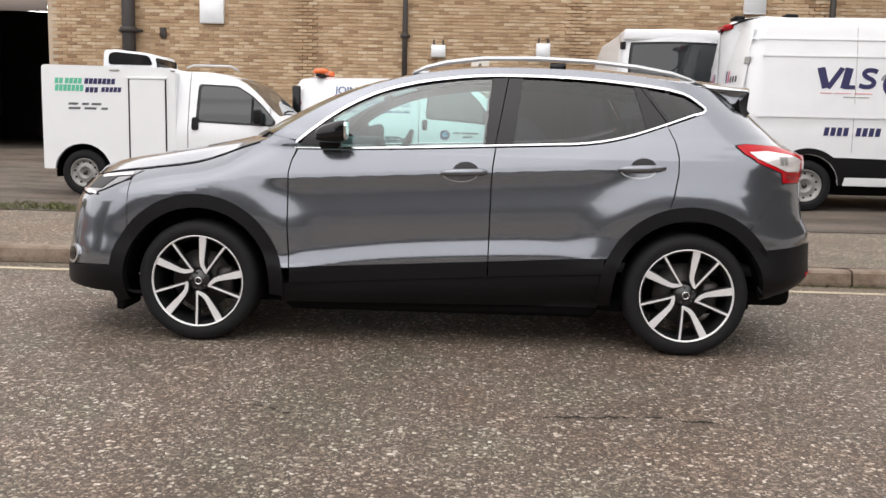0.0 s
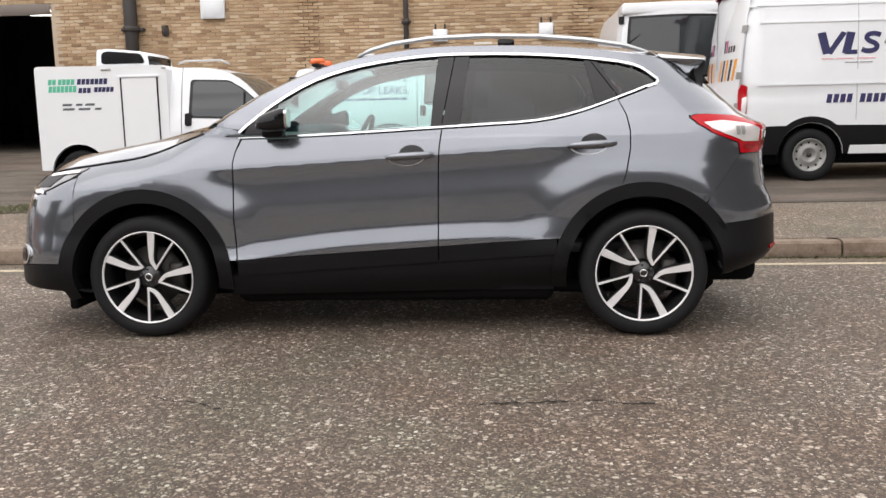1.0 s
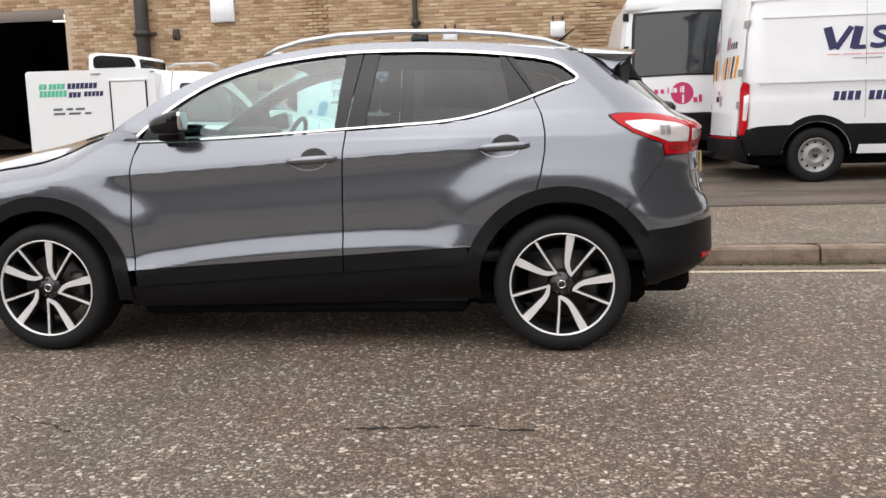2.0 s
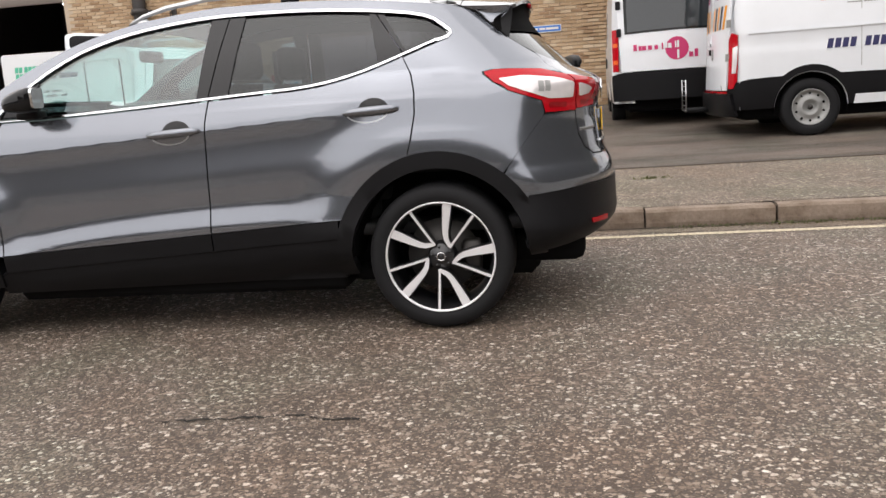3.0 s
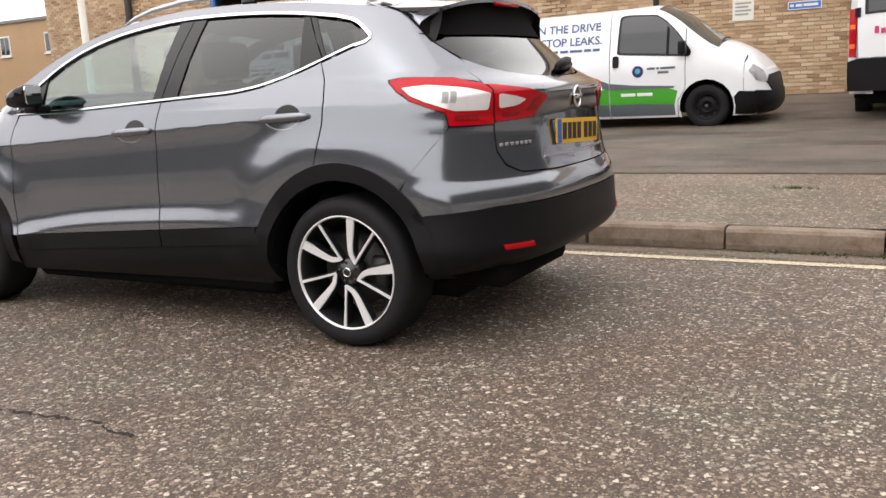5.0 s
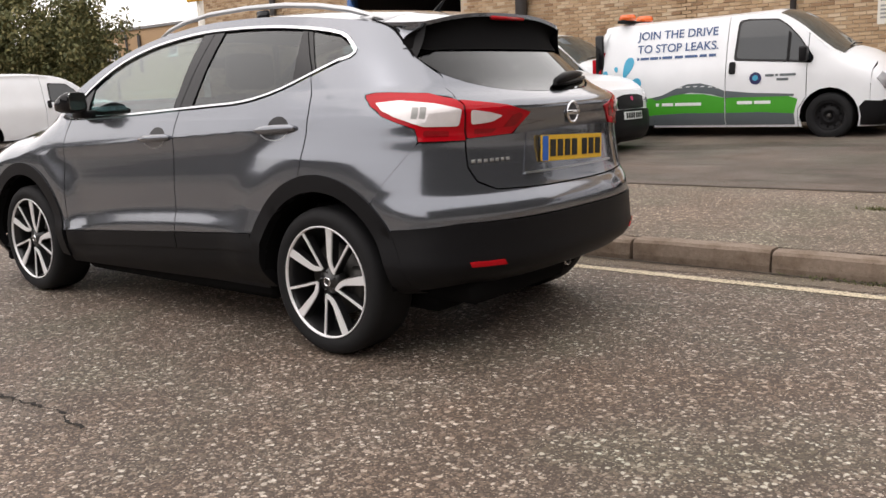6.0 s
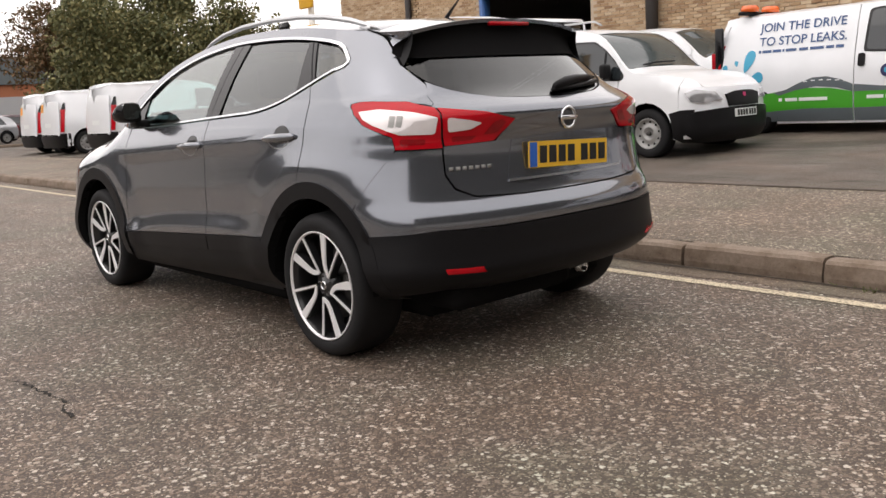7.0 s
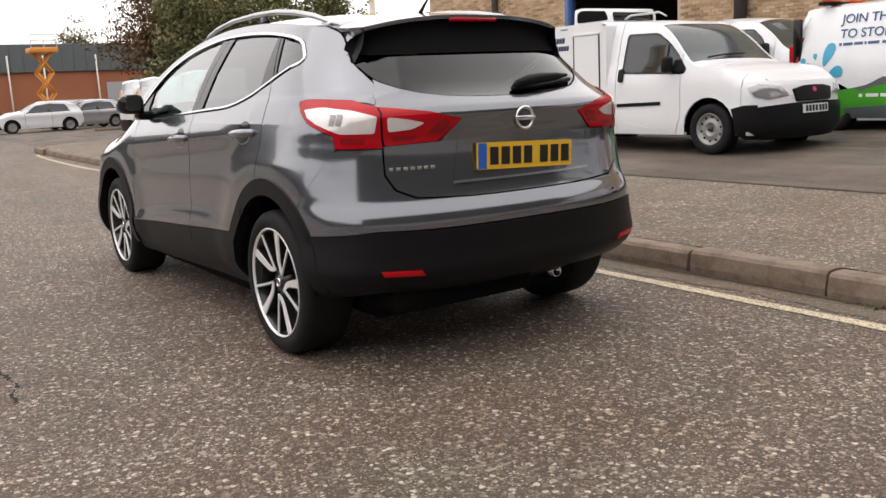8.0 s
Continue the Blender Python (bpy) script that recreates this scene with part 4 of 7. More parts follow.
for s in (-1, 1):
    hx = [(-1.655, 0.922), (-1.80, 0.905), (-1.93, 0.885), (-2.02, 0.86), (-2.06, 0.80), (-1.955, 0.785), (-1.86, 0.815), (-1.74, 0.868)]
    lamp = [(B.q_of_x(x, z, s, False), z) for x, z in hx]
    base = part("headlamp", panel(NOSE, lamp, 0.05, 0.03, 0.02, 0.004), "lampglass", suv, "clear headlamp with a dark surround")
    inner = [(B.q_of_x(x, z, s, False), z) for x, z in ((-1.78, 0.893), (-1.95, 0.872), (-1.975, 0.815), (-1.87, 0.822))]
    part("projector", panel(NOSE, inner, 0.05, 0.03, 0.006, 0.007), "dash", base)
    for xa, xb, za, zb in ((-1.70, -1.90, 0.908, 0.886), (-1.90, -2.03, 0.800, 0.812)):
        bright = [(B.q_of_x(x, z, s, False), z) for x, z in ((xa, za), (xb, zb), (xb, zb - 0.014), (xa, za - 0.014))]
        part("lamp_strip", panel(NOSE, bright, 0.05, 0.03, 0.003, 0.009), "clear", base, "bright light strip")
    q = B.q_of_x(-2.06, 0.44, s, False)
    ringp = [(q + 0.075 * math.cos(a), 0.45 + 0.055 * math.sin(a)) for a in [2 * math.pi * i / 24 for i in range(24)]]
    fog = part("fog_lamp", panel(NOSE, ringp, 0.03, 0.03, 0.01, 0.010), "chrome", suv, "chrome ringed fog lamp")
    part("lens", panel(NOSE, [(q + 0.05 * math.cos(a), 0.45 + 0.038 * math.sin(a)) for a in [2 * math.pi * i / 16 for i in range(16)]], 0.03, 0.03, 0.002, 0.013), "gloss", fog)
part("front_plate", panel(NOSE, [(-0.34, 0.47), (0.34, 0.47), (0.34, 0.58), (-0.34, 0.58)], 0.1, 0.1, 0.004, 0.003), "grp", suv, "white number plate")

# rear end
QY = lambda y, z: B.q_of_y(y, z)
QX = lambda x, z, s=-1: B.q_of_x(x, z, s)


def both(half):
    """An outline from its near half, mirrored."""
    return half + [(-q, z) for q, z in half[::-1]]


SEAM = [(-0.637, 0.938), (-0.640, 0.83), (-0.612, 0.770), (-0.535, 0.733), (-0.30, 0.722), (-0.15, 0.7205)]
part("rear_bumper_skin", panel(REAR, both([(0.0, 0.612), (QY(-0.45, 0.6), 0.612), (QX(1.98, 0.61), 0.615)] + [(QX(x + 0.002, z), z) for x, z in BLINE] + [(QX(1.818, 0.938), 0.938)] + [(QY(y, z), z) for y, z in SEAM] + [(0.0, 0.720)]), 0.03, 0.011), "grey", suv)
part("rear_bumper_lower", panel(REAR, both([(0.0, 0.345), (QY(-0.5, 0.35), 0.345), (QX(1.95, 0.36), 0.36), (QX(1.80, 0.36), 0.33), (QX(1.715, 0.36), 0.36), (QX(1.72, 0.5), 0.52), (QX(1.735, 0.58), 0.594), (QX(1.98, 0.60), 0.612), (QY(-0.45, 0.6), 0.606), (0.0, 0.606)]), 0.05, 0.03, 0.05, 0.006), "clad", suv, "black plastic bumper")
part("rear_diffuser", panel(REAR, both([(0.0, 0.25), (QY(-0.5, 0.3), 0.26), (QY(-0.58, 0.35), 0.338), (0.0, 0.338)]), 0.06, 0.03, 0.03, -0.004), "clad", suv)
part("tailgate", panel(REAR, both([(0.0, 0.726)] + [(QY(y + 0.006, z), z + 0.006) for y, z in SEAM[::-1]] + [(QY(-0.631, 0.94), 0.948), (QY(-0.41, 0.95), 0.955), (QY(-0.315, 1.04), 1.042), (QY(-0.45, 1.07), 1.078), (QY(-0.63, 1.1), 1.106), (QX(1.880, 1.126), 1.127), (QX(1.837, 1.15), 1.151), (QX(1.787, 1.203), 1.204), (QX(1.772, 1.216), 1.216), (QY(-0.535, 1.197), 1.197), (QY(-0.49, 1.174), 1.174), (QY(-0.42, 1.152), 1.152), (QY(-0.32, 1.135), 1.135), (QY(-0.2, 1.127), 1.127), (0.0, 1.122)]), 0.05, 0.025), "grey", suv)
part("tailgate_frame", panel(REAR, both([(0.0, 0.70), (QY(-0.7, 0.7), 0.70), (QX(1.80, 1.1), 1.14), (0.0, 1.12)]), 0.1, 0.1, 0.0, -0.03), "dark", suv)
part("rear_window", panel(REAR, both([(0.0, 1.128), (QY(-0.2, 1.13), 1.133), (QY(-0.32, 1.14), 1.141), (QY(-0.42, 1.158), 1.158), (QY(-0.488, 1.180), 1.180), (QY(-0.530, 1.203), 1.203), (QX(1.770, 1.222), 1.222), (QX(1.725, 1.25), 1.250), (QX(1.662, 1.29), 1.292), (QX(1.572, 1.37), 1.374), (QX(1.53, 1.4), 1.40), (0.0, 1.40)]), 0.06, 0.05, 0.006, -0.004), "rearpane", suv, "dark privacy glass rear window")

for s in (-1, 1):
    part("tailgate_corner", panel(REAR, [(QX(1.80, 1.12, s), 1.120), (QY(s * 0.60, 1.10), 1.098), (QY(s * 0.50, 1.13), 1.128), (QX(1.79, 1.18, s), 1.172)], 0.04, 0.02, 0.0, -0.005), "grey", suv)

# spoiler: painted top and cheeks, black beneath
def spoiler_top(x, t):
    k = (x - 1.44) / 0.30
    yE = B.half(1.44, drip(1.44)) * (1 - k) + 0.545 * k
    zE = drip(1.44) * (1 - k) + 1.432 * k
    zc = crown(1.44) * (1 - k) + 1.483 * k
    return Vector((x - 0.05 * t * t * k, t * yE, zE + (zc - zE) * (1 - abs(t) ** 2.6)))


sp = part("spoiler", panel(spoiler_top, [(1.446, -1), (1.60, -1), (1.72, -0.98), (1.738, -0.9), (1.74, 0), (1.738, 0.9), (1.72, 0.98), (1.60, 1), (1.446, 1)], 0.05, 0.1, 0.016, centre=Vector((1.5, 0, 1.0))), "grey", suv)


def spoiler_under(v, t):
    a = spoiler_top(1.73, t) + Vector((-0.004, 0, -0.018))
    q = QY(0.60 * t, 1.36)
    b = REAR(q, 1.318) + Vector((0.004, 0, 0))
    return a.lerp(b, v) + Vector((-0.03, 0, 0.012)) * math.sin(math.pi * v)


part("spoiler_underside", panel(spoiler_under, [(0, -0.985), (0.55, -0.985), (0.8, -0.97), (0.94, -0.92), (1, -0.82), (1, 0), (1, 0.82), (0.94, 0.92), (0.8, 0.97), (0.55, 0.985), (0, 0.985), (0, 0)], 0.1, 0.1, 0.0, centre=Vector((1.3, 0, 1.8))), "dark", sp, "black underside")
for s in (-1, 1):
    def cheek(u, v, s=s):
        a = spoiler_top(1.446 + 0.285 * u, s * (1 - 0.02 * u)) + Vector((0, 0, -0.006))
        ex = interp([(0, 1.452), (0.25, 1.505), (0.55, 1.57), (1, 1.66)])(u)
        ez = interp([(1.45, 1.443), (1.50, 1.421), (1.565, 1.369), (1.66, 1.287)])(ex)
        b = Vector((ex + 0.004, s * (B.half(ex, ez) - 0.004), ez))
        return a.lerp(b, v) + Vector((0, -s * 0.015, 0)) * math.sin(math.pi * v)
    part("spoiler_cheek", panel(cheek, [(0, 0), (0.96, 0), (0.93, 0.12), (0.55, 1), (0, 1)], 0.1, 0.125, 0.0, centre=Vector((1.5, 0, 1.3))), "grey", sp)
    part("spoiler_cheek", panel(cheek, [(0.96, 0), (1, 0), (1, 1), (0.55, 1), (0.93, 0.12)], 0.1, 0.125, 0.0, centre=Vector((1.5, 0, 1.3))), "clad", sp, "black finisher")
    S = B.side(s)
    part("spoiler_seam", strip(S, soften([(1.395, 1.462), (1.452, 1.4455), (1.505, 1.421), (1.57, 1.3665), (1.655, 1.291)], 1), 0.005, 0.0, 0.003, 0.03), "dark", sp)
part("brake_lamp", boxed(1.722, 1.744, -0.13, 0.13, 1.452, 1.470, 0.005), "red", sp, "red high brake lamp")

for s in (-1, 1):
    outer = [(QX(x, z, s), z) for x, z in [(x + 0.004, z) for x, z in LAMP_TOP[::-1]] + [(x + 0.004, z) for x, z in LAMP_LOW[::-1]]]
    outer = outer + [(QY(s * 0.634, 0.945), 0.943), (QY(s * 0.634, 1.1), 1.104), (QX(1.90, 1.12, s) if abs(QX(1.90, 1.12, s)) > abs(QY(s * 0.65, 1.12)) else QY(s * 0.66, 1.12), 1.116)]
    oq, oz = sum(p[0] for p in outer) / len(outer), sum(p[1] for p in outer) / len(outer)
    lampo = part("tail_lamp", panel(REAR, outer, 0.04, 0.03, 0.03, 0.005), "red", suv, "red and clear tail lamp")
    part("lamp_surround", panel(REAR, [(oq + (q - oq) * 1.025, oz + (z - oz) * 1.05) for q, z in outer], 0.04, 0.03, 0.012, 0.0025), "gloss", lampo, "black seal")
    pts = [(QX(1.615, 1.104, s), 1.102), (QX(1.66, 1.07, s), 1.072), (QX(1.72, 1.05, s), 1.048), (QX(1.795, 1.02, s), 1.020), (QX(1.835, 1.0, s), 1.004), (QY(s * 0.66, 1.0), 1.002), (QY(s * 0.645, 1.07), 1.066), (QX(1.86, 1.09, s), 1.090), (QX(1.72, 1.11, s), 1.108)]
    part("clear_lens", panel(REAR, rounded(pts, 0.010, 2), 0.04, 0.03, 0.006, 0.008), "clear", lampo, "clear lens")
    for xa, xb in ((1.795, 1.818), (1.824, 1.845)):
        bulb = [(QX(xa, 1.06, s), 1.038), (QX(xb, 1.06, s), 1.034), (QX(xb, 1.06, s), 1.078), (QX(xa, 1.06, s), 1.080)]
        part("bulb_pattern", panel(REAR, bulb, 0.04, 0.05, 0.001, 0.0095), "steel", lampo, "grey bulb holder")
    facet = [(QX(1.835, 0.97, s), 0.962), (QY(s * 0.69, 0.97), 0.960), (QY(s * 0.69, 0.98), 0.984), (QX(1.835, 0.99, s), 0.988)]
    part("lamp_facet", panel(REAR, rounded(facet, 0.008, 2), 0.04, 0.03, 0.002, 0.0065), "reddeep", lampo, "deep red facet")
    inner = [(QY(s * 0.627, 0.945), 0.950), (QY(s * 0.42, 0.95), 0.958), (QY(s * 0.318, 1.04), 1.042), (QY(s * 0.45, 1.08), 1.076), (QY(s * 0.627, 1.1), 1.103)]
    lampi = part("tail_lamp", panel(REAR, rounded(inner, 0.008, 2), 0.04, 0.03, 0.03, 0.005), "red", suv, "red and clear tail lamp")
    pts = [(QY(s * 0.615, 1.0), 1.005), (QY(s * 0.53, 1.0), 1.012), (QY(s * 0.475, 1.03), 1.034), (QY(s * 0.53, 1.05), 1.050), (QY(s * 0.615, 1.06), 1.064)]
    part("clear_lens", panel(REAR, rounded(pts, 0.012, 2), 0.04, 0.03, 0.006, 0.008), "clear", lampi, "clear lens")
    for facet in ([(0.47, 0.986), (0.405, 0.990), (0.365, 1.030), (0.385, 1.045), (0.425, 1.034)], [(0.60, 0.964), (0.52, 0.966), (0.50, 0.984), (0.60, 0.988)]):
        part("lamp_facet", panel(REAR, rounded([(QY(s * y, z), z) for y, z in facet], 0.006, 2), 0.04, 0.03, 0.002, 0.0065), "reddeep", lampi, "deep red facet")
    refl = [(QY(s * 0.54, 0.44), 0.430), (QY(s * 0.69, 0.44), 0.435), (QY(s * 0.70, 0.45), 0.455), (QY(s * 0.555, 0.45), 0.451)]
    part("reflector", panel(REAR, refl, 0.04, 0.03, 0.012, 0.012), "red", suv, "red bumper reflector")

# number plate in its hollow, badge and lettering strip
part("plate_hollow", panel(REAR, both([(0.0, 0.78), (QY(-0.37, 0.79), 0.785), (QY(-0.33, 0.95), 0.955), (0.0, 0.965)]), 0.06, 0.03, 0.006, 0.002), "grey", suv)
# silver strip paints the sky's highlight on the body-coloured lip
part("plate_lip", panel(REAR, both([(0.0, 0.780), (QY(-0.37, 0.79), 0.781), (QY(-0.365, 0.79), 0.791), (0.0, 0.789)]), 0.06, 0.03, 0.010, 0.009), "satin", suv, "silver strip for the sky-lit lip below the number plate")
PL = thing("number_plate", "", "")
PL.parent = suv
PL.matrix_basis = pose(2.068, 0, 0.871, 0, 2.5, 90)
M["plate_yellow"] = plain("yellow_plate", (0.80, 0.48, 0.03), 0.35, grain=0.05)
M["plate_blue"] = plain("blue_plate_band", (0.02, 0.12, 0.5), 0.35, grain=0.05)
M["ink"] = plain("black_ink", (0.01, 0.01, 0.01), 0.4, grain=0.1)
part("plate_board", plate(rounded([(-0.26, -0.056), (0.26, -0.056), (0.26, 0.056), (-0.26, 0.056)], 0.008), -0.008, 0.0), "plate_yellow", PL, "yellow number plate", False)
part("plate_back", boxed(-0.245, 0.245, 0.0, 0.016, -0.048, 0.048, 0.003), "grey", PL)
part("plate_band", plate([(-0.256, -0.053), (-0.213, -0.053), (-0.213, 0.053), (-0.256, 0.053)], -0.0105, -0.008), "plate_blue", PL, "blue band", False)
for i in range(7):
    x = -0.195 + 0.061 * i + (0.028 if i > 3 else 0)
    part("plate_bar", plate([(x, -0.037), (x + 0.044, -0.037), (x + 0.044, 0.037), (x, 0.037)], -0.0105, -0.008), "ink", PL, "", False)
bz = 1.026
ringo = spin([(0.050, 0.0), (0.052, -0.006), (0.046, -0.010), (0.038, -0.007), (0.037, 0.0)], 28)
badge = part("badge", ringo, "chrome", suv, "round chrome badge", True, pose(2.073, 0, bz, 0, 0, 90))
part("badge_bar", boxed(-0.054, 0.054, -0.012, 0.0, -0.010, 0.010, 0.003), "chrome", badge)
part("badge_back", spin([(0.0, -0.003), (0.038, -0.003), (0.038, 0.0)], 24), "dash", badge)
for i in range(7):
    y = -0.625 + 0.027 * i
    p = REAR(QY(y + 0.012, 0.855), 0.855)
    t = REAR(QY(y + 0.02, 0.855), 0.855) - REAR(QY(y, 0.855), 0.855)
    part("badge_letter", boxed(-0.0095, 0.0095, -0.004, 0.001, -0.0075, 0.0075, 0.002), "steel", suv, "", True, pose(p.x, p.y, p.z, 0, 0, math.degrees(math.atan2(t.y, t.x))))
# wiper
def on_glass(y, z, out):
    q = QY(y, z)
    return REAR(q, z) + Vector((0.7, 0, 0.7)) * out


arm = [on_glass(y, z, o) for y, z, o in ((0.03, 1.147, 0.008), (0.05, 1.151, 0.018), (0.12, 1.161, 0.024), (0.21, 1.171, 0.024), (0.33, 1.180, 0.020), (0.42, 1.186, 0.016))]
w = part("rear_wiper", tube(bmesh.new(), arm, [0.012, 0.025, 0.030, 0.027, 0.019, 0.008], 10, 0.75), "clad", suv, "black rear wiper")
part("wiper_blade", tube(bmesh.new(), [on_glass(y, z, 0.008) for y, z in ((0.02, 1.144), (0.17, 1.152), (0.33, 1.164), (0.43, 1.173))], 0.010, 6), "clad", w)
# tow-eye cover, aerial and exhaust box
part("aerial", tube(bmesh.new(), [(1.30, 0.0, 1.525), (1.36, 0, 1.575), (1.42, 0, 1.62)], [0.012, 0.006, 0.003], 6), "clad", suv)
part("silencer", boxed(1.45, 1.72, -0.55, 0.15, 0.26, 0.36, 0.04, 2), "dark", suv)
# underfloor box added in near-black to deepen the shade below the bumper
part("underfloor_shade_box", boxed(1.60, 1.97, -0.62, 0.12, 0.24, 0.40, 0.05, 2), "dark", suv)
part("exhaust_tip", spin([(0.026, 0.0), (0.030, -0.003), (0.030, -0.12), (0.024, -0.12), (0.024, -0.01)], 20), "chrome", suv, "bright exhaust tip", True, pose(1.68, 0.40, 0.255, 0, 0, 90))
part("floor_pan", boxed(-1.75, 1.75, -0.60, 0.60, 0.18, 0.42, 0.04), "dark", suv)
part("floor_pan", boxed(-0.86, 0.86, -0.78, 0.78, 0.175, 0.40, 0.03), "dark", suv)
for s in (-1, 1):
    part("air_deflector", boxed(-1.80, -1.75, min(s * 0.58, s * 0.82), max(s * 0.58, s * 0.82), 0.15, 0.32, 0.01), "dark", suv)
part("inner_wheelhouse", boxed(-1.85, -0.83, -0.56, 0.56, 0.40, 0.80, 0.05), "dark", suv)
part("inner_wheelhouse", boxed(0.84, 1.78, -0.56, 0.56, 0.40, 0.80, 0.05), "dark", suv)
for s in (-1, 1):
    for cx in (FA, RA):
        bm = bmesh.new()
        rr = [[bm.verts.new((cx + 0.404 * math.cos(radians(a)), s * y, 0.335 + 0.404 * math.sin(radians(a)))) for y in (0.50, 0.875)] for a in range(0, 181, 15)]
        for p, q in zip(rr, rr[1:]):
            bm.faces.new((p[0], q[0], q[1], p[1]))
        bm.faces.new([p[0] for p in rr])
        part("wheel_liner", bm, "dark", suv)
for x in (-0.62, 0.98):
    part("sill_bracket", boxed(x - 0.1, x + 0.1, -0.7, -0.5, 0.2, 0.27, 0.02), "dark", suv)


# wheels
def spoke(wide):
    """One spoke outline as (angle, radius, half width) stations, laid on the wheel's face."""
    st = ((82.5, 0.245, 0.0225), (82, 0.20, 0.0205), (81, 0.15, 0.0170), (79, 0.110, 0.0142), (73.5, 0.086, 0.0125), (60, 0.070, 0.0105), (46, 0.061, 0.006)) if wide else ((51.8, 0.245, 0.0068), (51, 0.15, 0.0058), (48.5, 0.08, 0.0056), (45, 0.058, 0.0052))
    return st


def add_spoke(bm, st, turn, y0, y1):
    top, rows = None, []
    for i, (a, r, h) in enumerate(st):
        a = radians(a + turn)
        c = Vector((r * math.cos(a), 0, r * math.sin(a)))
        a2, r2, _ = st[min(i + 1, len(st) - 1)]
        a3, r3, _ = st[max(i - 1, 0)]
        p2 = Vector((r2 * math.cos(radians(a2 + turn)), 0, r2 * math.sin(radians(a2 + turn))))
        p3 = Vector((r3 * math.cos(radians(a3 + turn)), 0, r3 * math.sin(radians(a3 + turn))))
        d = (p3 - p2).normalized()
        n = Vector((-d.z, 0, d.x))
        dip = 0.016 * (1 - r / 0.245)
        rows.append([bm.verts.new(c + n * h * k + Vector((0, y + dip, 0))) for k, y in ((-1, y1), (-0.85, y0), (0.85, y0), (1, y1))])
    for p, q in zip(rows, rows[1:]):
        for j in range(3):
            bm.faces.new((p[j], q[j], q[j + 1], p[j + 1]))


def alloy_wheel(name, m):
    w = thing(name, "", "")
    w.parent = suv
    w.matrix_basis = m
    part("tyre", spin([(0.238, 0.02), (0.250, -0.004), (0.258, -0.010), (0.278, -0.017), (0.300, -0.015), (0.316, -0.006), (0.327, 0.008), (0.332, 0.03), (0.333, 0.11), (0.332, 0.19), (0.325, 0.212), (0.30, 0.222), (0.24, 0.21)], 56), "rubber", w, "low profile tyre")
    part("rim", spin([(0.252, -0.006), (0.253, -0.010), (0.251, -0.013), (0.2455, -0.011), (0.243, -0.002)], 56), "alloy", w, "machined silver rim edge")
    part("rim_barrel", spin([(0.241, -0.002), (0.230, 0.02), (0.220, 0.12), (0.228, 0.2)], 40), "alloyback", w)
    part("brake_disc", spin([(0.0, 0.085), (0.165, 0.085), (0.165, 0.10), (0.0, 0.10)], 32), "disc", w)
    part("calliper", boxed(0.09, 0.18, 0.05, 0.11, -0.075, 0.075, 0.015), "disc", w)
    for i in range(5):
        for wide in (True, False):
            bm = bmesh.new()
            add_spoke(bm, spoke(wide), 72 * i, -0.006, 0.004)
            part("spoke", bm, "alloy", w, "", False)
            bm = bmesh.new()
            add_spoke(bm, [(a, r, h + 0.0045) for a, r, h in spoke(wide)], 72 * i, 0.0, 0.035)
            part("spoke_back", bm, "alloyback", w, "", False)
    part("hub_cap", spin([(0.0, 0.008), (0.024, 0.009), (0.027, 0.014), (0.052, 0.016), (0.062, 0.026), (0.070, 0.06)], 28), "alloyback", w)
    part("cap_ring", spin([(0.015, 0.008), (0.016, 0.004), (0.020, 0.004), (0.021, 0.010)], 24), "chrome", w)
    for i in range(5):
        a = radians(72 * i + 30)
        part("wheel_nut", spin([(0.0, 0.0), (0.007, 0.0), (0.008, 0.012)], 6), "alloyback", w, "", True, Matrix.Translation((0.045 * math.cos(a), 0.012, 0.045 * math.sin(a))))
    return w


alloy_wheel("wheel", pose(FA, -0.868, 0.333, 0, 0, 0))
alloy_wheel("wheel", pose(RA, -0.868, 0.333, 0, 3, 0))
alloy_wheel("wheel", pose(FA, 0.868, 0.333, 0, 20, 180))
alloy_wheel("wheel", pose(RA, 0.868, 0.333, 0, 50, 180))

# inside
def seat_back(bm, x, y0, y1, z0, z1, lean=0.16):
    rows = []
    for i in range(7):
        t = i / 6
        k = 1 - 0.25 * max(0, t - 0.6) / 0.4
        cy, hw = (y0 + y1) / 2, (y1 - y0) / 2 * k
        th = 0.07 * (1 - 0.45 * t)
        cx, z = x + lean * t, z0 + (z1 - z0) * t
        rows.append([bm.verts.new((cx + dx, cy + hw * dy, z)) for dx, dy in ((-th, -0.8), (-th * 0.5, -1), (th, -1), (th, 1), (-th * 0.5, 1), (-th, 0.8))])
    for p, q in zip(rows, rows[1:]):
        for j in range(6):
            bm.faces.new((p[j], p[(j + 1) % 6], q[(j + 1) % 6], q[j]))
    bm.faces.new(rows[0]), bm.faces.new(rows[-1])
    bmesh.ops.recalc_face_normals(bm, faces=bm.faces)
    return bm


for y in (-0.37, 0.37):
    part("front_seat", seat_back(bmesh.new(), 0.12, y - 0.26, y + 0.26, 0.60, 1.17), "seat", suv, "dark front seat")
    part("headrest", boxed(0.25, 0.36, y - 0.14, y + 0.14, 1.19, 1.38, 0.04, 3), "seat", suv)
    part("seat_cushion", boxed(-0.4, 0.14, y - 0.26, y + 0.26, 0.50, 0.66, 0.05, 3), "seat", suv)
part("rear_seat", seat_back(bmesh.new(), 0.98, -0.64, 0.64, 0.58, 1.12), "seat", suv, "dark rear bench seat")
part("rear_cushion", boxed(0.48, 1.0, -0.64, 0.64, 0.48, 0.66, 0.05, 3), "seat", suv)
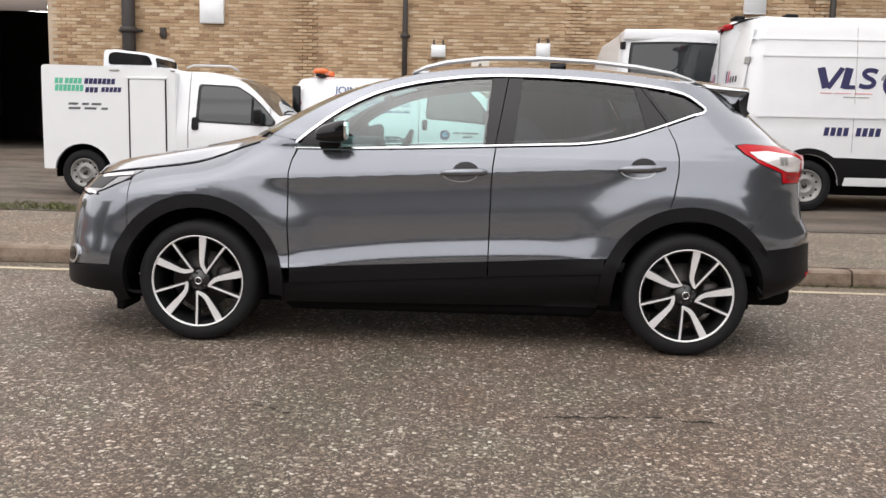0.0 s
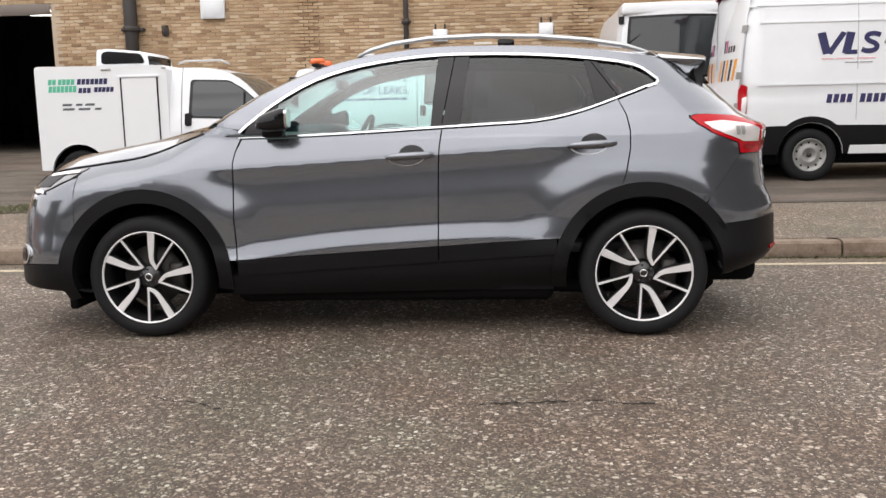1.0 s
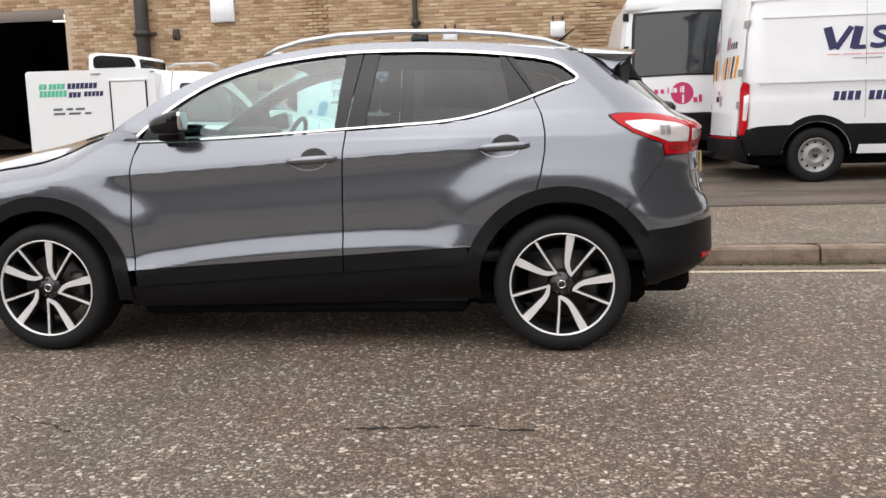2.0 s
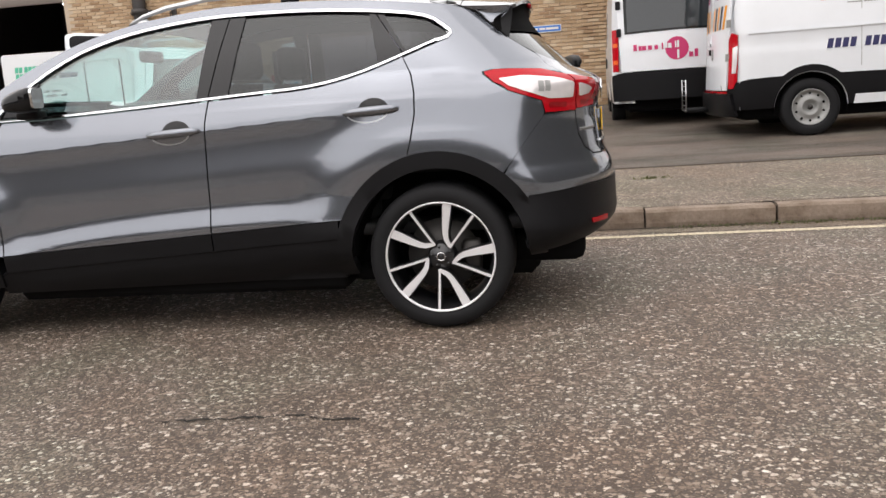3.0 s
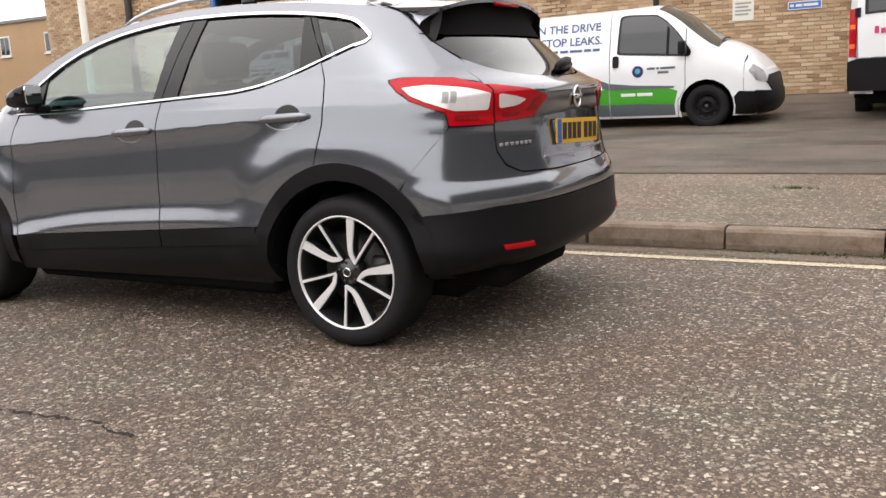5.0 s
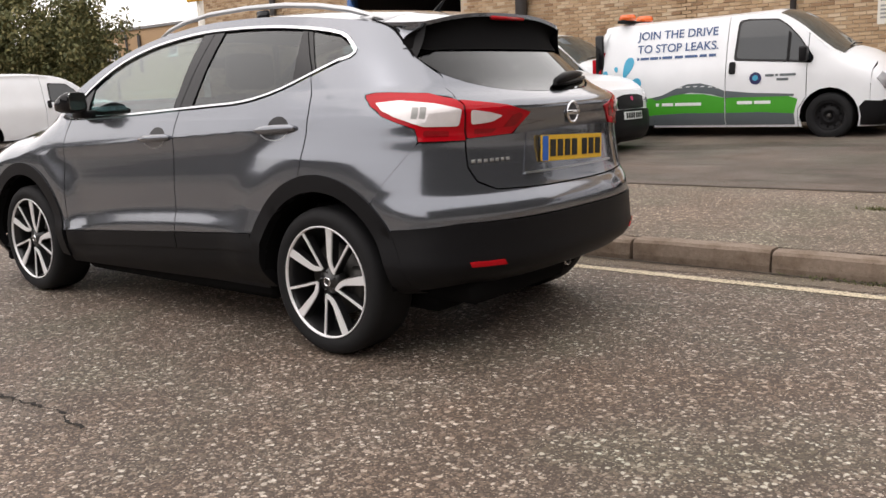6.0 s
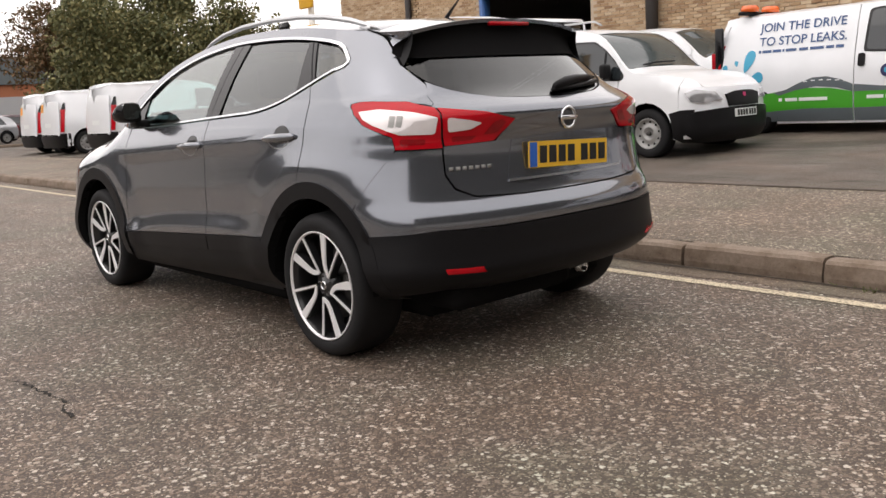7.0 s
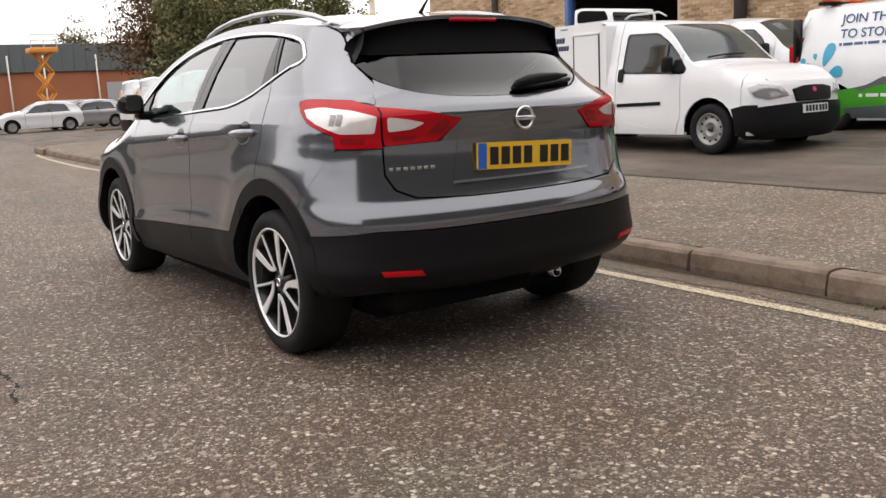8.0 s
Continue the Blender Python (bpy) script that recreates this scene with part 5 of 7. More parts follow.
for y in (-0.40, 0.0, 0.40):
    part("headrest", boxed(1.12, 1.21, y - 0.13, y + 0.13, 1.12, 1.29, 0.035, 3), "seat", suv)
part("dashboard", boxed(-1.02, -0.42, -0.72, 0.72, 0.70, 1.08, 0.09, 4), "dash", suv)
part("instrument_hood", boxed(-0.72, -0.45, 0.18, 0.58, 1.02, 1.13, 0.05, 3), "dash", suv)
sw = part("steering_wheel", tube(bmesh.new(), [(0.0, 0.185 * math.cos(a), 0.185 * math.sin(a)) for a in [2 * math.pi * i / 28 for i in range(29)]], 0.015, 8, cap=False), "dash", suv, "dark steering wheel", True, pose(-0.33, 0.37, 1.0, 0, 22, 0))
part("wheel_boss", boxed(-0.02, 0.03, -0.06, 0.06, -0.06, 0.05, 0.02, 2), "dash", sw)
for a in (0, 180, 270):
    part("wheel_arm", boxed(-0.012, 0.012, 0.04, 0.18, -0.018, 0.018, 0.006), "dash", sw, "", True, pose(0, 0, 0, a, 0, 0))
part("cabin_floor", boxed(-1.0, 1.75, -0.70, 0.70, 0.42, 0.48, 0.01), "dash", suv)
part("load_floor", boxed(1.15, 1.85, -0.66, 0.66, 0.70, 0.76, 0.01), "dash", suv)
part("parcel_shelf", boxed(1.20, 1.80, -0.62, 0.62, 1.04, 1.06, 0.006), "dash", suv)
part("rear_view_mirror", boxed(-0.40, -0.36, -0.12, 0.12, 1.335, 1.40, 0.018, 2), "dash", suv)
part("headlining", panel(lambda x, t: roof_point(x, t) + Vector((0, 0, -0.028)), [(-0.24, -0.96), (0.3, -0.96), (1.42, -0.96), (1.42, 0.96), (0.3, 0.96), (-0.24, 0.96)], 0.16, 0.2, 0.0, centre=Vector((0.4, 0, 3.0))), "lining", suv)
for s in (-1, 1):
    part("door_lining", panel(B.side(s), [(-0.80, 0.48), (0.78, 0.52), (0.90, 0.68), (1.02, 0.80), (1.18, 0.87), (1.3, 1.0)] + curve(lambda x: belt(x) - 0.03, 1.2, -0.78, 8), 0.15, 0.15, 0.0, -0.06), "dash", suv)

# ---------------------------------------------------------------- vans
def lettering(words, size, material, parent, m, name="lettering", spacing=1.0, shear=0.0, bold=0.0):
    """Words in the built-in font, as a thin mesh."""
    cu = bpy.data.curves.new(name, "FONT")
    cu.body, cu.size, cu.space_character, cu.shear, cu.offset, cu.extrude = words, size, spacing, shear, bold, 0.001
    tmp = bpy.data.objects.new(name, cu)
    me = bpy.data.meshes.new_from_object(tmp)
    bpy.data.objects.remove(tmp)
    bpy.data.curves.remove(cu)
    me.materials.clear()
    me.materials.append(M[material])
    bm = bmesh.new()
    bm.from_mesh(me)
    left = set(bm.verts)
    while left:
        seed = left.pop()
        isle, queue = {seed}, [seed]
        while queue:
            for e in queue.pop().link_edges:
                for o in e.verts:
                    if o in left:
                        left.discard(o), isle.add(o), queue.append(o)
        one, made = bmesh.new(), {}
        for v in isle:
            made[v] = one.verts.new(v.co)
        for f in {f for v in isle for f in v.link_faces}:
            one.faces.new([made[v] for v in f.verts])
        part("letter", one, material, parent, smooth=False, place=m)
    bm.free()


M["vtext"] = plain("dark_blue_vinyl", (0.04, 0.09, 0.22), 0.4, grain=0.05)
M["navy"] = plain("navy_vinyl", (0.02, 0.02, 0.09), 0.4, grain=0.05)
M["aqua"] = plain("aqua_vinyl", (0.05, 0.36, 0.55), 0.4, grain=0.08)
M["green"] = plain("green_vinyl", (0.05, 0.33, 0.02), 0.4, grain=0.1, scale=4)
M["teal"] = plain("teal_vinyl", (0.10, 0.50, 0.33), 0.4, grain=0.1)
M["slate"] = plain("slate_vinyl", (0.10, 0.12, 0.13), 0.4, grain=0.15, scale=6)
M["crimson"] = plain("crimson_vinyl", (0.55, 0.03, 0.14), 0.4, grain=0.08)
M["rose"] = plain("faded_rose_vinyl", (0.72, 0.34, 0.36), 0.4, grain=0.08)
M["orange"] = plain("orange_reflective_vinyl", (0.85, 0.34, 0.01), 0.35, grain=0.08)
M["pale"] = plain("pale_vinyl", (0.75, 0.78, 0.78), 0.4, grain=0.05)


def steel_wheel(parent, m, r=0.33, rim=0.20, look_of="steel"):
    w = thing("wheel", "", "")
    w.parent, w.matrix_basis = parent, m
    part("tyre", spin([(rim, 0.03), (rim + 0.006, 0.0), (rim + 0.035, -0.012), (r - 0.03, -0.008), (r - 0.006, 0.01), (r, 0.04), (r, 0.17), (r - 0.01, 0.2), (rim, 0.2)], 36), "rubber", w)
    part("rim", spin([(rim + 0.002, 0.0), (rim - 0.004, -0.004), (rim - 0.012, 0.004), (rim - 0.022, 0.04), (rim * 0.62, 0.035), (rim * 0.50, 0.018), (rim * 0.36, 0.016), (rim * 0.34, 0.03), (0.0, 0.03)], 32), look_of, w, "grey steel wheel" if look_of == "steel" else "black steel wheel")
    for i in range(10):
        a = 2 * math.pi * i / 10
        part("vent_hole", spin([(0.0, 0.0), (0.014, 0.0), (0.015, 0.006)], 8), "dark", w, "", True, Matrix.Translation((rim * 0.76 * math.cos(a), 0.030, rim * 0.76 * math.sin(a))))
    part("hub", spin([(0.0, 0.0), (0.026, 0.002), (0.034, 0.02), (0.034, 0.03)], 16), "disc", w)
    return w


class Van:
    """A van heading along +x: its rear face at x = 0, its wheels on z = 0."""

    def __init__(self, name, label, m, L, W, top, nose, tail, axles, r=0.33, door=None, window=None, low=0.30, trim=0.45, corner=0.45, flank=None, group="", category="van", paintwork="white", rim=0.2, rims="steel", crown=0.06):
        self.v = thing(name, label, category, m, group)
        v = self.v
        self.L, self.W, self.corner, self.crown, self.mid = L, W, corner, crown, Vector((L / 2, 0, 0.8))
        self.top = smooth_interp(top)
        h = max(p[1] for p in top)
        prof = smooth_interp(flank or [(0.1, W / 2 - 0.08), (0.30, W / 2 - 0.02), (0.55, W / 2), (0.95, W / 2 - 0.005), (h * 0.72, W / 2 - 0.07), (h * 0.9, W / 2 - 0.15), (h, W / 2 - 0.22)])
        self.b = Body(lambda x, z: prof(z), smooth_interp(tail), smooth_interp(nose), 0.22, corner, 2.4, 3.0)
        self.S = {-1: self.b.side(-1), 1: self.b.side(1)}
        self.back, self.face = self.b.wrap(False), self.b.wrap(True)
        x_top = [p[0] for p in top]
        self.xs = x_top
        ra = r + 0.075
        self.paintwork = paintwork
        end = L - corner * 0.75
        te = self.top(end)
        zs = [low + (te - low) * i / 8 for i in range(9)]
        brow = [(end + (x_top[-1] - end) * i / 6, self.top(end + (x_top[-1] - end) * i / 6)) for i in range(1, 7)]
        part("nose_panel", panel(self.face, [(self.b.q_of_x(end + 0.004, z, -1), z) for z in zs[::-1]] + [(self.b.q_of_x(end + 0.004, z, 1), z) for z in zs] + [(self.b.q_of_x(x, z, 1), z) for x, z in brow] + [(self.b.q_of_x(x, z, -1), z) for x, z in brow[::-1]], 0.1, 0.06, 0.0, centre=Vector((L / 2, 0, 0.7))), paintwork, v)
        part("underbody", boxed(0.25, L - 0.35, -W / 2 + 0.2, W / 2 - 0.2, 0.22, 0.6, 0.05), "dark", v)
        for s in (-1, 1):
            S = self.S[s]
            x0, x1 = x_top[0], x_top[-1]
            def arches(a, c):
                """Lower edge from a to c with the wheel arches cut out."""
                line = [(a, low)]
                for ax in axles:
                    if a < ax - ra * 0.9 and ax + ra * 0.9 < c:
                        t0 = math.degrees(math.asin(max(-0.9, (low - r) / ra)))
                        line += arc(ax, r, ra, 180 - t0, t0, 12)
                return line + [(c, low)]
            d0, d1 = door
            g = 0.006
            def upper(a, c):
                return curve(self.top, a, c, 10)
            part("body_side", panel(S, arches(x0 + 0.01, d0 - g) + upper(d0 - g, x0 + 0.01), 0.2, 0.12, 0.03), paintwork, v)
            near = axles[-1] - ra - 0.02
            foot, knee, mid_z = d1 - 0.10, low + 0.25, low + 0.01
            if d1 > near:
                foot, mid_z = near, r + 0.10
                knee = r + math.sqrt(max(0.0, ra ** 2 - (axles[-1] - d1) ** 2)) + 0.03
            part("cab_door", panel(S, [(d0 + g, low), (foot - g, low), (foot - g, mid_z), (d1 - g, knee)] + upper(d1 - g, d0 + g), 0.2, 0.12, 0.03), paintwork, v)
            tail_end = L - corner * 0.75
            ax = axles[-1]
            t0 = math.degrees(math.asin(max(-0.9, (low - r) / ra)))
            t1 = math.degrees(math.acos(max(-1, min(1, (tail_end - 0.02 - ax) / ra)))) if tail_end - ax < ra else t0
            part("front_wing", panel(S, [(foot + g, low)] + arc(ax, r, ra, 180 - t0, max(t0, t1), 12) + [(tail_end, max(low, r + ra * math.sin(radians(max(t0, t1)))))] + upper(tail_end, d1 + g) + [(d1 + g, knee), (foot + g, mid_z)], 0.15, 0.1, 0.03, hollow=True), paintwork, v)
            part("shut_line", panel(S, [(d0 - 0.03, low), (d0 + 0.03, low), (d0 + 0.03, self.top(d0) - 0.02), (d0 - 0.03, self.top(d0) - 0.02)], 0.3, 0.2, 0.0, -0.02), "dark", v)
            part("shut_line", panel(S, [(foot - 0.03, low), (foot + 0.012, low), (foot + 0.012, mid_z), (d1 + 0.03, knee + 0.02), (d1 + 0.03, self.top(d1) - 0.02), (d1 - 0.03, self.top(d1) - 0.02), (d1 - 0.03, knee + 0.02), (foot - 0.03, mid_z + 0.02)], 0.3, 0.2, 0.0, -0.02), "dark", v)
            if window:
                part("window_rubber", panel(S, rounded(window, 0.05), 0.2, 0.15, 0.01, 0.004), "gloss", v)
                cx, cz = sum(p[0] for p in window) / len(window), sum(p[1] for p in window) / len(window)
                part("side_window", panel(S, rounded([(cx + (x - cx) * 0.93, cz + (z - cz) * 0.90) for x, z in window], 0.05), 0.2, 0.15, 0.004, 0.008), "vanpane", v)
            hx = d0 + 0.10
            part("door_handle", panel(S, rounded([(hx - 0.045, 0.93), (hx + 0.045, 0.93), (hx + 0.045, 1.10), (hx - 0.045, 1.10)], 0.03), 0.1, 0.1, 0.02, 0.022), "clad", v, "black handle")
            for ax in axles:
                steel_wheel(v, pose(ax, s * (W / 2 - 0.03), r, 0, 17 * ax, 0 if s < 0 else 180), r, rim, rims)
                bm = bmesh.new()
                rr = [[bm.verts.new((ax + ra * math.cos(radians(a)), s * y, r + ra * math.sin(radians(a)))) for y in (W / 2 - 0.32, W / 2 - 0.02)] for a in range(-10, 191, 20)]
                for p, q in zip(rr, rr[1:]):
                    bm.faces.new((p[0], q[0], q[1], p[1]))
                bm.faces.new([p[0] for p in rr])
                part("wheel_liner", bm, "dark", v)

    def roof(self, x, t):
        z = self.top(x)
        y = self.b.half(x, z)
        e = self.xs[-1]
        fade = min(1.0, max(0.0, (e - x) / 0.45), max(0.0, (x - self.xs[0]) / 0.35))
        return Vector((x, t * y, z + (self.crown + 0.8 * self.crown * max(0.0, min(1.0, (x - self.L + 2.0) / 0.8))) * (1 - abs(t) ** 2.5) * (0.15 + 0.85 * fade)))

    def on(self, poly, material, name, label="", side=-1, off=0.004, depth=0.003, parent=None, step=0.15):
        return part(name, panel(self.S[side], poly, step, step, depth, off), material, parent or self.v, label)

    def q(self, y, z, front=True):
        return self.b.q_of_y(y, z, front)

    def ends(self, half, material, name, front=True, off=0.0, depth=0.02, label="", step=0.1, mirror=True):
        """A panel on the nose or the rear, from (y, z) points of its near half."""
        pts = [(self.q(y, z, front), z) for y, z in half]
        if mirror:
            pts = pts + [(-a, z) for a, z in pts[::-1]]
        return part(name, panel(self.face if front else self.back, pts, step, 0.08, depth, off, self.mid, True), material, self.v, label)

    def mirror(self, x, z, side=-1, k=1.0):
        y = side * (self.b.half(x, z) + 0.12)
        part("door_mirror", boxed(x - 0.07 * k, x + 0.07 * k, y - 0.11 * k, y + 0.11 * k, z - 0.13 * k, z + 0.15 * k, 0.05 * k, 3), "clad", self.v, "black door mirror")
        part("mirror_stem", boxed(x - 0.02, x + 0.03, min(y, y - side * 0.16), max(y, y - side * 0.16), z - 0.06, z - 0.01, 0.01), "clad", self.v)

    def screen(self, x0, x1):
        """Bonnet ahead of x0, windscreen from there up to x1, roof behind."""
        mid = Vector((self.L / 2, 0, 0.4))
        a, e = self.xs[0], self.xs[-1]
        part("roof", panel(self.roof, [(a, -1), (x1, -1), (x1, 1), (a, 1)], 0.2, 0.25, 0.0, centre=mid), self.paintwork, self.v)
        part("bonnet", panel(self.roof, [(x0, -1), (e, -1), (e, 1), (x0, 1)], 0.08, 0.25, 0.0, centre=mid), self.paintwork, self.v)
        zt = self.top(e)
        q1 = self.b.q_of_x(e, zt, 1)
        bm = bmesh.new()
        prev = None
        for i in range(25):
            t = i / 12 - 1
            now = [bm.verts.new(self.roof(e - 0.002, t)), bm.verts.new((self.roof(e - 0.002, t) + self.face(q1 * t, zt)) / 2 + Vector((0, 0, 0.012 * (1 - t * t)))), bm.verts.new(self.face(q1 * t, zt) + Vector((0, 0, 0.001)))]
            if prev:
                for j in (0, 1):
                    bm.faces.new((prev[j], prev[j + 1], now[j + 1], now[j]))
            prev = now
        bmesh.ops.recalc_face_normals(bm, faces=bm.faces)
        part("bonnet_lip", bm, self.paintwork, self.v)
        for s in (-1, 1):
            part("screen_pillar", panel(self.roof, [(x1, s * 0.93), (x0, s * 0.95), (x0, s), (x1, s)][::s], 0.1, 0.25, 0.0, centre=mid), self.paintwork, self.v)
        part("windscreen", panel(self.roof, [(x1 + 0.01, -0.925), (x0 - 0.01, -0.945), (x0 - 0.01, 0.945), (x1 + 0.01, 0.925)], 0.1, 0.25, 0.006, -0.004, centre=mid), "screenpane", self.v, "tinted windscreen")
        p = lambda x, t: self.roof(x, t) + Vector((0.015, 0, 0.02))
        part("wiper", tube(bmesh.new(), [p(x0 - 0.02, -0.6), p(x0 - 0.05, -0.2), p(x0 - 0.06, 0.3)], 0.011, 6), "clad", self.v)


M["vanpane"] = plain("dark_van_window", (0.02, 0.025, 0.028), 0.06, grain=0.15, coat=0.6)
M["screenpane"] = plain("tinted_windscreen", (0.055, 0.07, 0.072), 0.06, grain=0.3, scale=12, coat=0.25, spec=0.35)

# the van with the green band
JY = 9.25 + 0.9
jv = Van("panel_van", "white panel van with a green band and blue slogan", pose(-3.04, JY, 0.275, 1.2, 0, 0), 4.55, 1.80,
         [(0.03, 1.66), (0.15, 1.71), (0.8, 1.73), (2.0, 1.745), (2.6, 1.76), (2.95, 1.72), (3.2, 1.58), (3.5, 1.34), (3.75, 1.16), (3.95, 1.09), (4.3, 0.93), (4.42, 0.80)],
         [(0.15, 4.40), (0.25, 4.52), (0.45, 4.55), (0.60, 4.53), (0.75, 4.49), (0.95, 4.34), (1.1, 4.1), (1.3, 4.0), (1.8, 4.0)],
         [(0.2, 0.05), (0.4, 0.0), (0.9, 0.0), (1.5, 0.04), (1.8, 0.10)], (0.72, 3.66), 0.315, (2.22, 3.36),
         [(2.33, 1.12), (3.42, 1.04), (3.45, 1.11), (3.24, 1.40), (3.06, 1.58), (2.92, 1.67), (2.5, 1.695), (2.36, 1.68)], low=0.17, corner=0.5, group="vans in the yard", rim=0.19, rims="clad")
jv.screen(3.82, 2.92)
jv.mirror(3.34, 1.16, -1, 0.75)
jv.on([(3.08, 1.08), (3.12, 1.077), (3.12, 1.46), (3.08, 1.49)], "clad", "quarter_post", off=0.012, depth=0.004)
jv.on([(0.30, 0.21), (2.21, 0.21), (2.21, 0.60), (1.9, 0.66), (1.4, 0.68), (0.9, 0.60), (0.30, 0.52)], "green", "green_band", "green lower band")
jv.on([(2.23, 0.21), (3.21, 0.21), (3.20, 0.35), (3.25, 0.56), (3.0, 0.64), (2.6, 0.63), (2.23, 0.60)], "green", "green_band", "green lower band", off=0.005)
jv.on([(0.92, 0.205), (2.21, 0.205), (2.21, 0.38), (1.6, 0.385), (1.1, 0.36), (0.92, 0.34)], "slate", "dark_sill_band", off=0.007)
jv.on([(2.23, 0.205), (3.21, 0.205), (3.20, 0.36), (2.7, 0.385), (2.23, 0.38)], "slate", "dark_sill_band", off=0.008)
hump = [(1.06, 0.62), (1.25, 0.66), (1.45, 0.75), (1.65, 0.815), (1.85, 0.82), (2.05, 0.77), (2.21, 0.70), (2.21, 0.60), (2.0, 0.66), (1.7, 0.69), (1.4, 0.65), (1.15, 0.58)]
jv.on(hump, "slate", "road_graphic", "grey painted road graphic", off=0.008, step=0.1)
for i in range(8):
    a = 1.28 + 0.115 * i
    z = 0.70 + 0.075 * math.sin(math.pi * (a - 1.1) / 1.25)
    jv.on([(a, z - 0.006), (a + 0.06, z - 0.004), (a + 0.06, z + 0.010), (a, z + 0.008)], "pale", "road_dash", off=0.0105, depth=0.001)
jv.on([(2.23, 0.70), (2.6, 0.66), (3.2, 0.63), (3.2, 0.60), (2.23, 0.60)], "slate", "road_graphic", off=0.008)


def drop(cx, cz, r, ang, long):
    out = []
    for i in range(16):
        t = 2 * math.pi * i / 16
        x, z = r * math.sin(t) * (1 - 0.45 * math.cos(t)) , -long * math.cos(t)
        a = radians(ang)
        out.append((cx + x * math.cos(a) - z * math.sin(a), cz + x * math.sin(a) + z * math.cos(a)))
    return out[::-1]


for cx, cz, r, ang, long in ((0.72, 1.12, 0.075, -20, 0.17), (0.86, 0.84, 0.075, -70, 0.12), (0.42, 0.90, 0.07, 60, 0.11), (0.30, 1.02, 0.04, 20, 0.06), (0.50, 1.10, 0.03, 10, 0.045), (0.58, 0.80, 0.04, 0, 0.1)):
    jv.on(drop(0.50 + (cx - 0.55) * 0.9, 0.94 + (cz - 0.95) * 0.9, r * 0.98, ang, long * 0.98), "aqua", "water_drop", "aqua water splash", off=0.006, step=0.08)
lean = math.degrees(math.atan2(jv.b.half(1.4, 1.30) - jv.b.half(1.4, 1.55), 0.25))
lettering("JOIN THE DRIVE", 0.176, "vtext", jv.v, pose(0.80, -jv.b.half(1.4, 1.505) - 0.006, 1.505, 90 - lean, 0, 0), bold=0.002)
lettering("TO STOP LEAKS.", 0.176, "vtext", jv.v, pose(0.80, -jv.b.half(1.4, 1.29) - 0.006, 1.305, 90 - lean, 0, 0), bold=0.002)
for a, c in ((0.80, 0.84), (0.86, 1.0), (1.02, 1.15), (1.17, 1.20), (1.22, 1.38), (1.42, 1.55), (1.58, 1.78), (1.81, 1.92), (1.95, 2.06)):
    jv.on([(a, 1.20), (c, 1.20), (c, 1.238), (a, 1.238)], "vtext", "text_bar", off=0.006)
ringpts = [(2.66 + 0.085 * math.cos(a), 0.86 + 0.085 * math.sin(a)) for a in [2 * math.pi * i / 20 for i in range(20)]]
logo = jv.on(ringpts, "navy", "round_logo", "round navy logo", off=0.006, step=0.08)
jv.on([(2.66 + 0.04 * math.cos(a), 0.865 + 0.04 * math.sin(a)) for a in [2 * math.pi * i / 12 for i in range(12)]], "aqua", "logo_centre", off=0.010, parent=logo, step=0.08)
for a, c, z in ((2.80, 2.92, 0.88), (2.94, 2.98, 0.88), (3.0, 3.22, 0.88), (2.96, 3.12, 0.82)):
    jv.on([(a, z), (c, z), (c, z + 0.032), (a, z + 0.032)], "slate", "text_bar", off=0.006)
for a, c, z in ((1.14, 1.19, 0.495), (1.24, 1.42, 0.495), (1.45, 1.86, 0.495), (2.40, 2.62, 0.50), (2.65, 2.88, 0.50)):
    jv.on([(a, z), (c, z), (c, z + 0.045), (a, z + 0.045)], "pale", "text_bar", off=0.008)
jv.ends([(0.0, 0.20), (-0.7, 0.20), (-0.82, 0.30), (-0.83, 0.52), (-0.6, 0.50), (0.0, 0.50)], "clad", "front_bumper", True, 0.03, 0.04, "dark grey bumper")
jv.on([(4.06, 0.20), (4.30, 0.20), (4.40, 0.24), (4.42, 0.50), (4.12, 0.52), (4.05, 0.44), (4.075, 0.32)], "clad", "bumper_side", off=0.022, depth=0.03, step=0.06)
jv.ends([(0.0, 0.50), (-0.5, 0.50), (-0.62, 0.62), (-0.5, 0.72), (0.0, 0.74)], "clad", "grille", True, 0.014, 0.03)
jv.ends([(-0.60, 0.62), (-0.80, 0.66), (-0.84, 0.80), (-0.74, 0.88), (-0.62, 0.78)], "vanlamp", "headlamp", True, 0.012, 0.03, "clear headlamp", mirror=False)
jv.ends([(0.60, 0.62), (0.80, 0.66), (0.84, 0.80), (0.74, 0.88), (0.62, 0.78)], "vanlamp", "headlamp", True, 0.012, 0.03, "clear headlamp", mirror=False)
jv.ends([(0.0, 0.2), (-0.85, 0.2), (-0.85, 1.64), (0.0, 1.66)], "white", "rear_door", False, 0.002, 0.02)
jv.ends([(-0.80, 0.75), (-0.9, 0.75), (-0.88, 1.35), (-0.78, 1.35)], "red", "rear_lamp", False, 0.015, 0.03, "tall red lamp", mirror=False)
# tall dark strip at the rear corner, with a red lens on it
corner_strip = part("corner_strip", boxed(0.09, 0.23, -0.885, -0.82, 0.86, 1.62, 0.025, 2), "gloss", jv.v, "tall dark strip at the rear corner")
part("lens", boxed(0.03, 0.20, -0.878, -0.81, 0.98, 1.25, 0.015, 2), "red", corner_strip, "red lens")
bar = thing("beacon_bar", "amber beacons on a roof bar of the van", "beacon", pose(-2.51, JY - 0.3, 0.275 + 1.76))
part("bar", boxed(-0.05, 0.05, -0.6, 0.9, 0.0, 0.05, 0.01), "clad", bar)
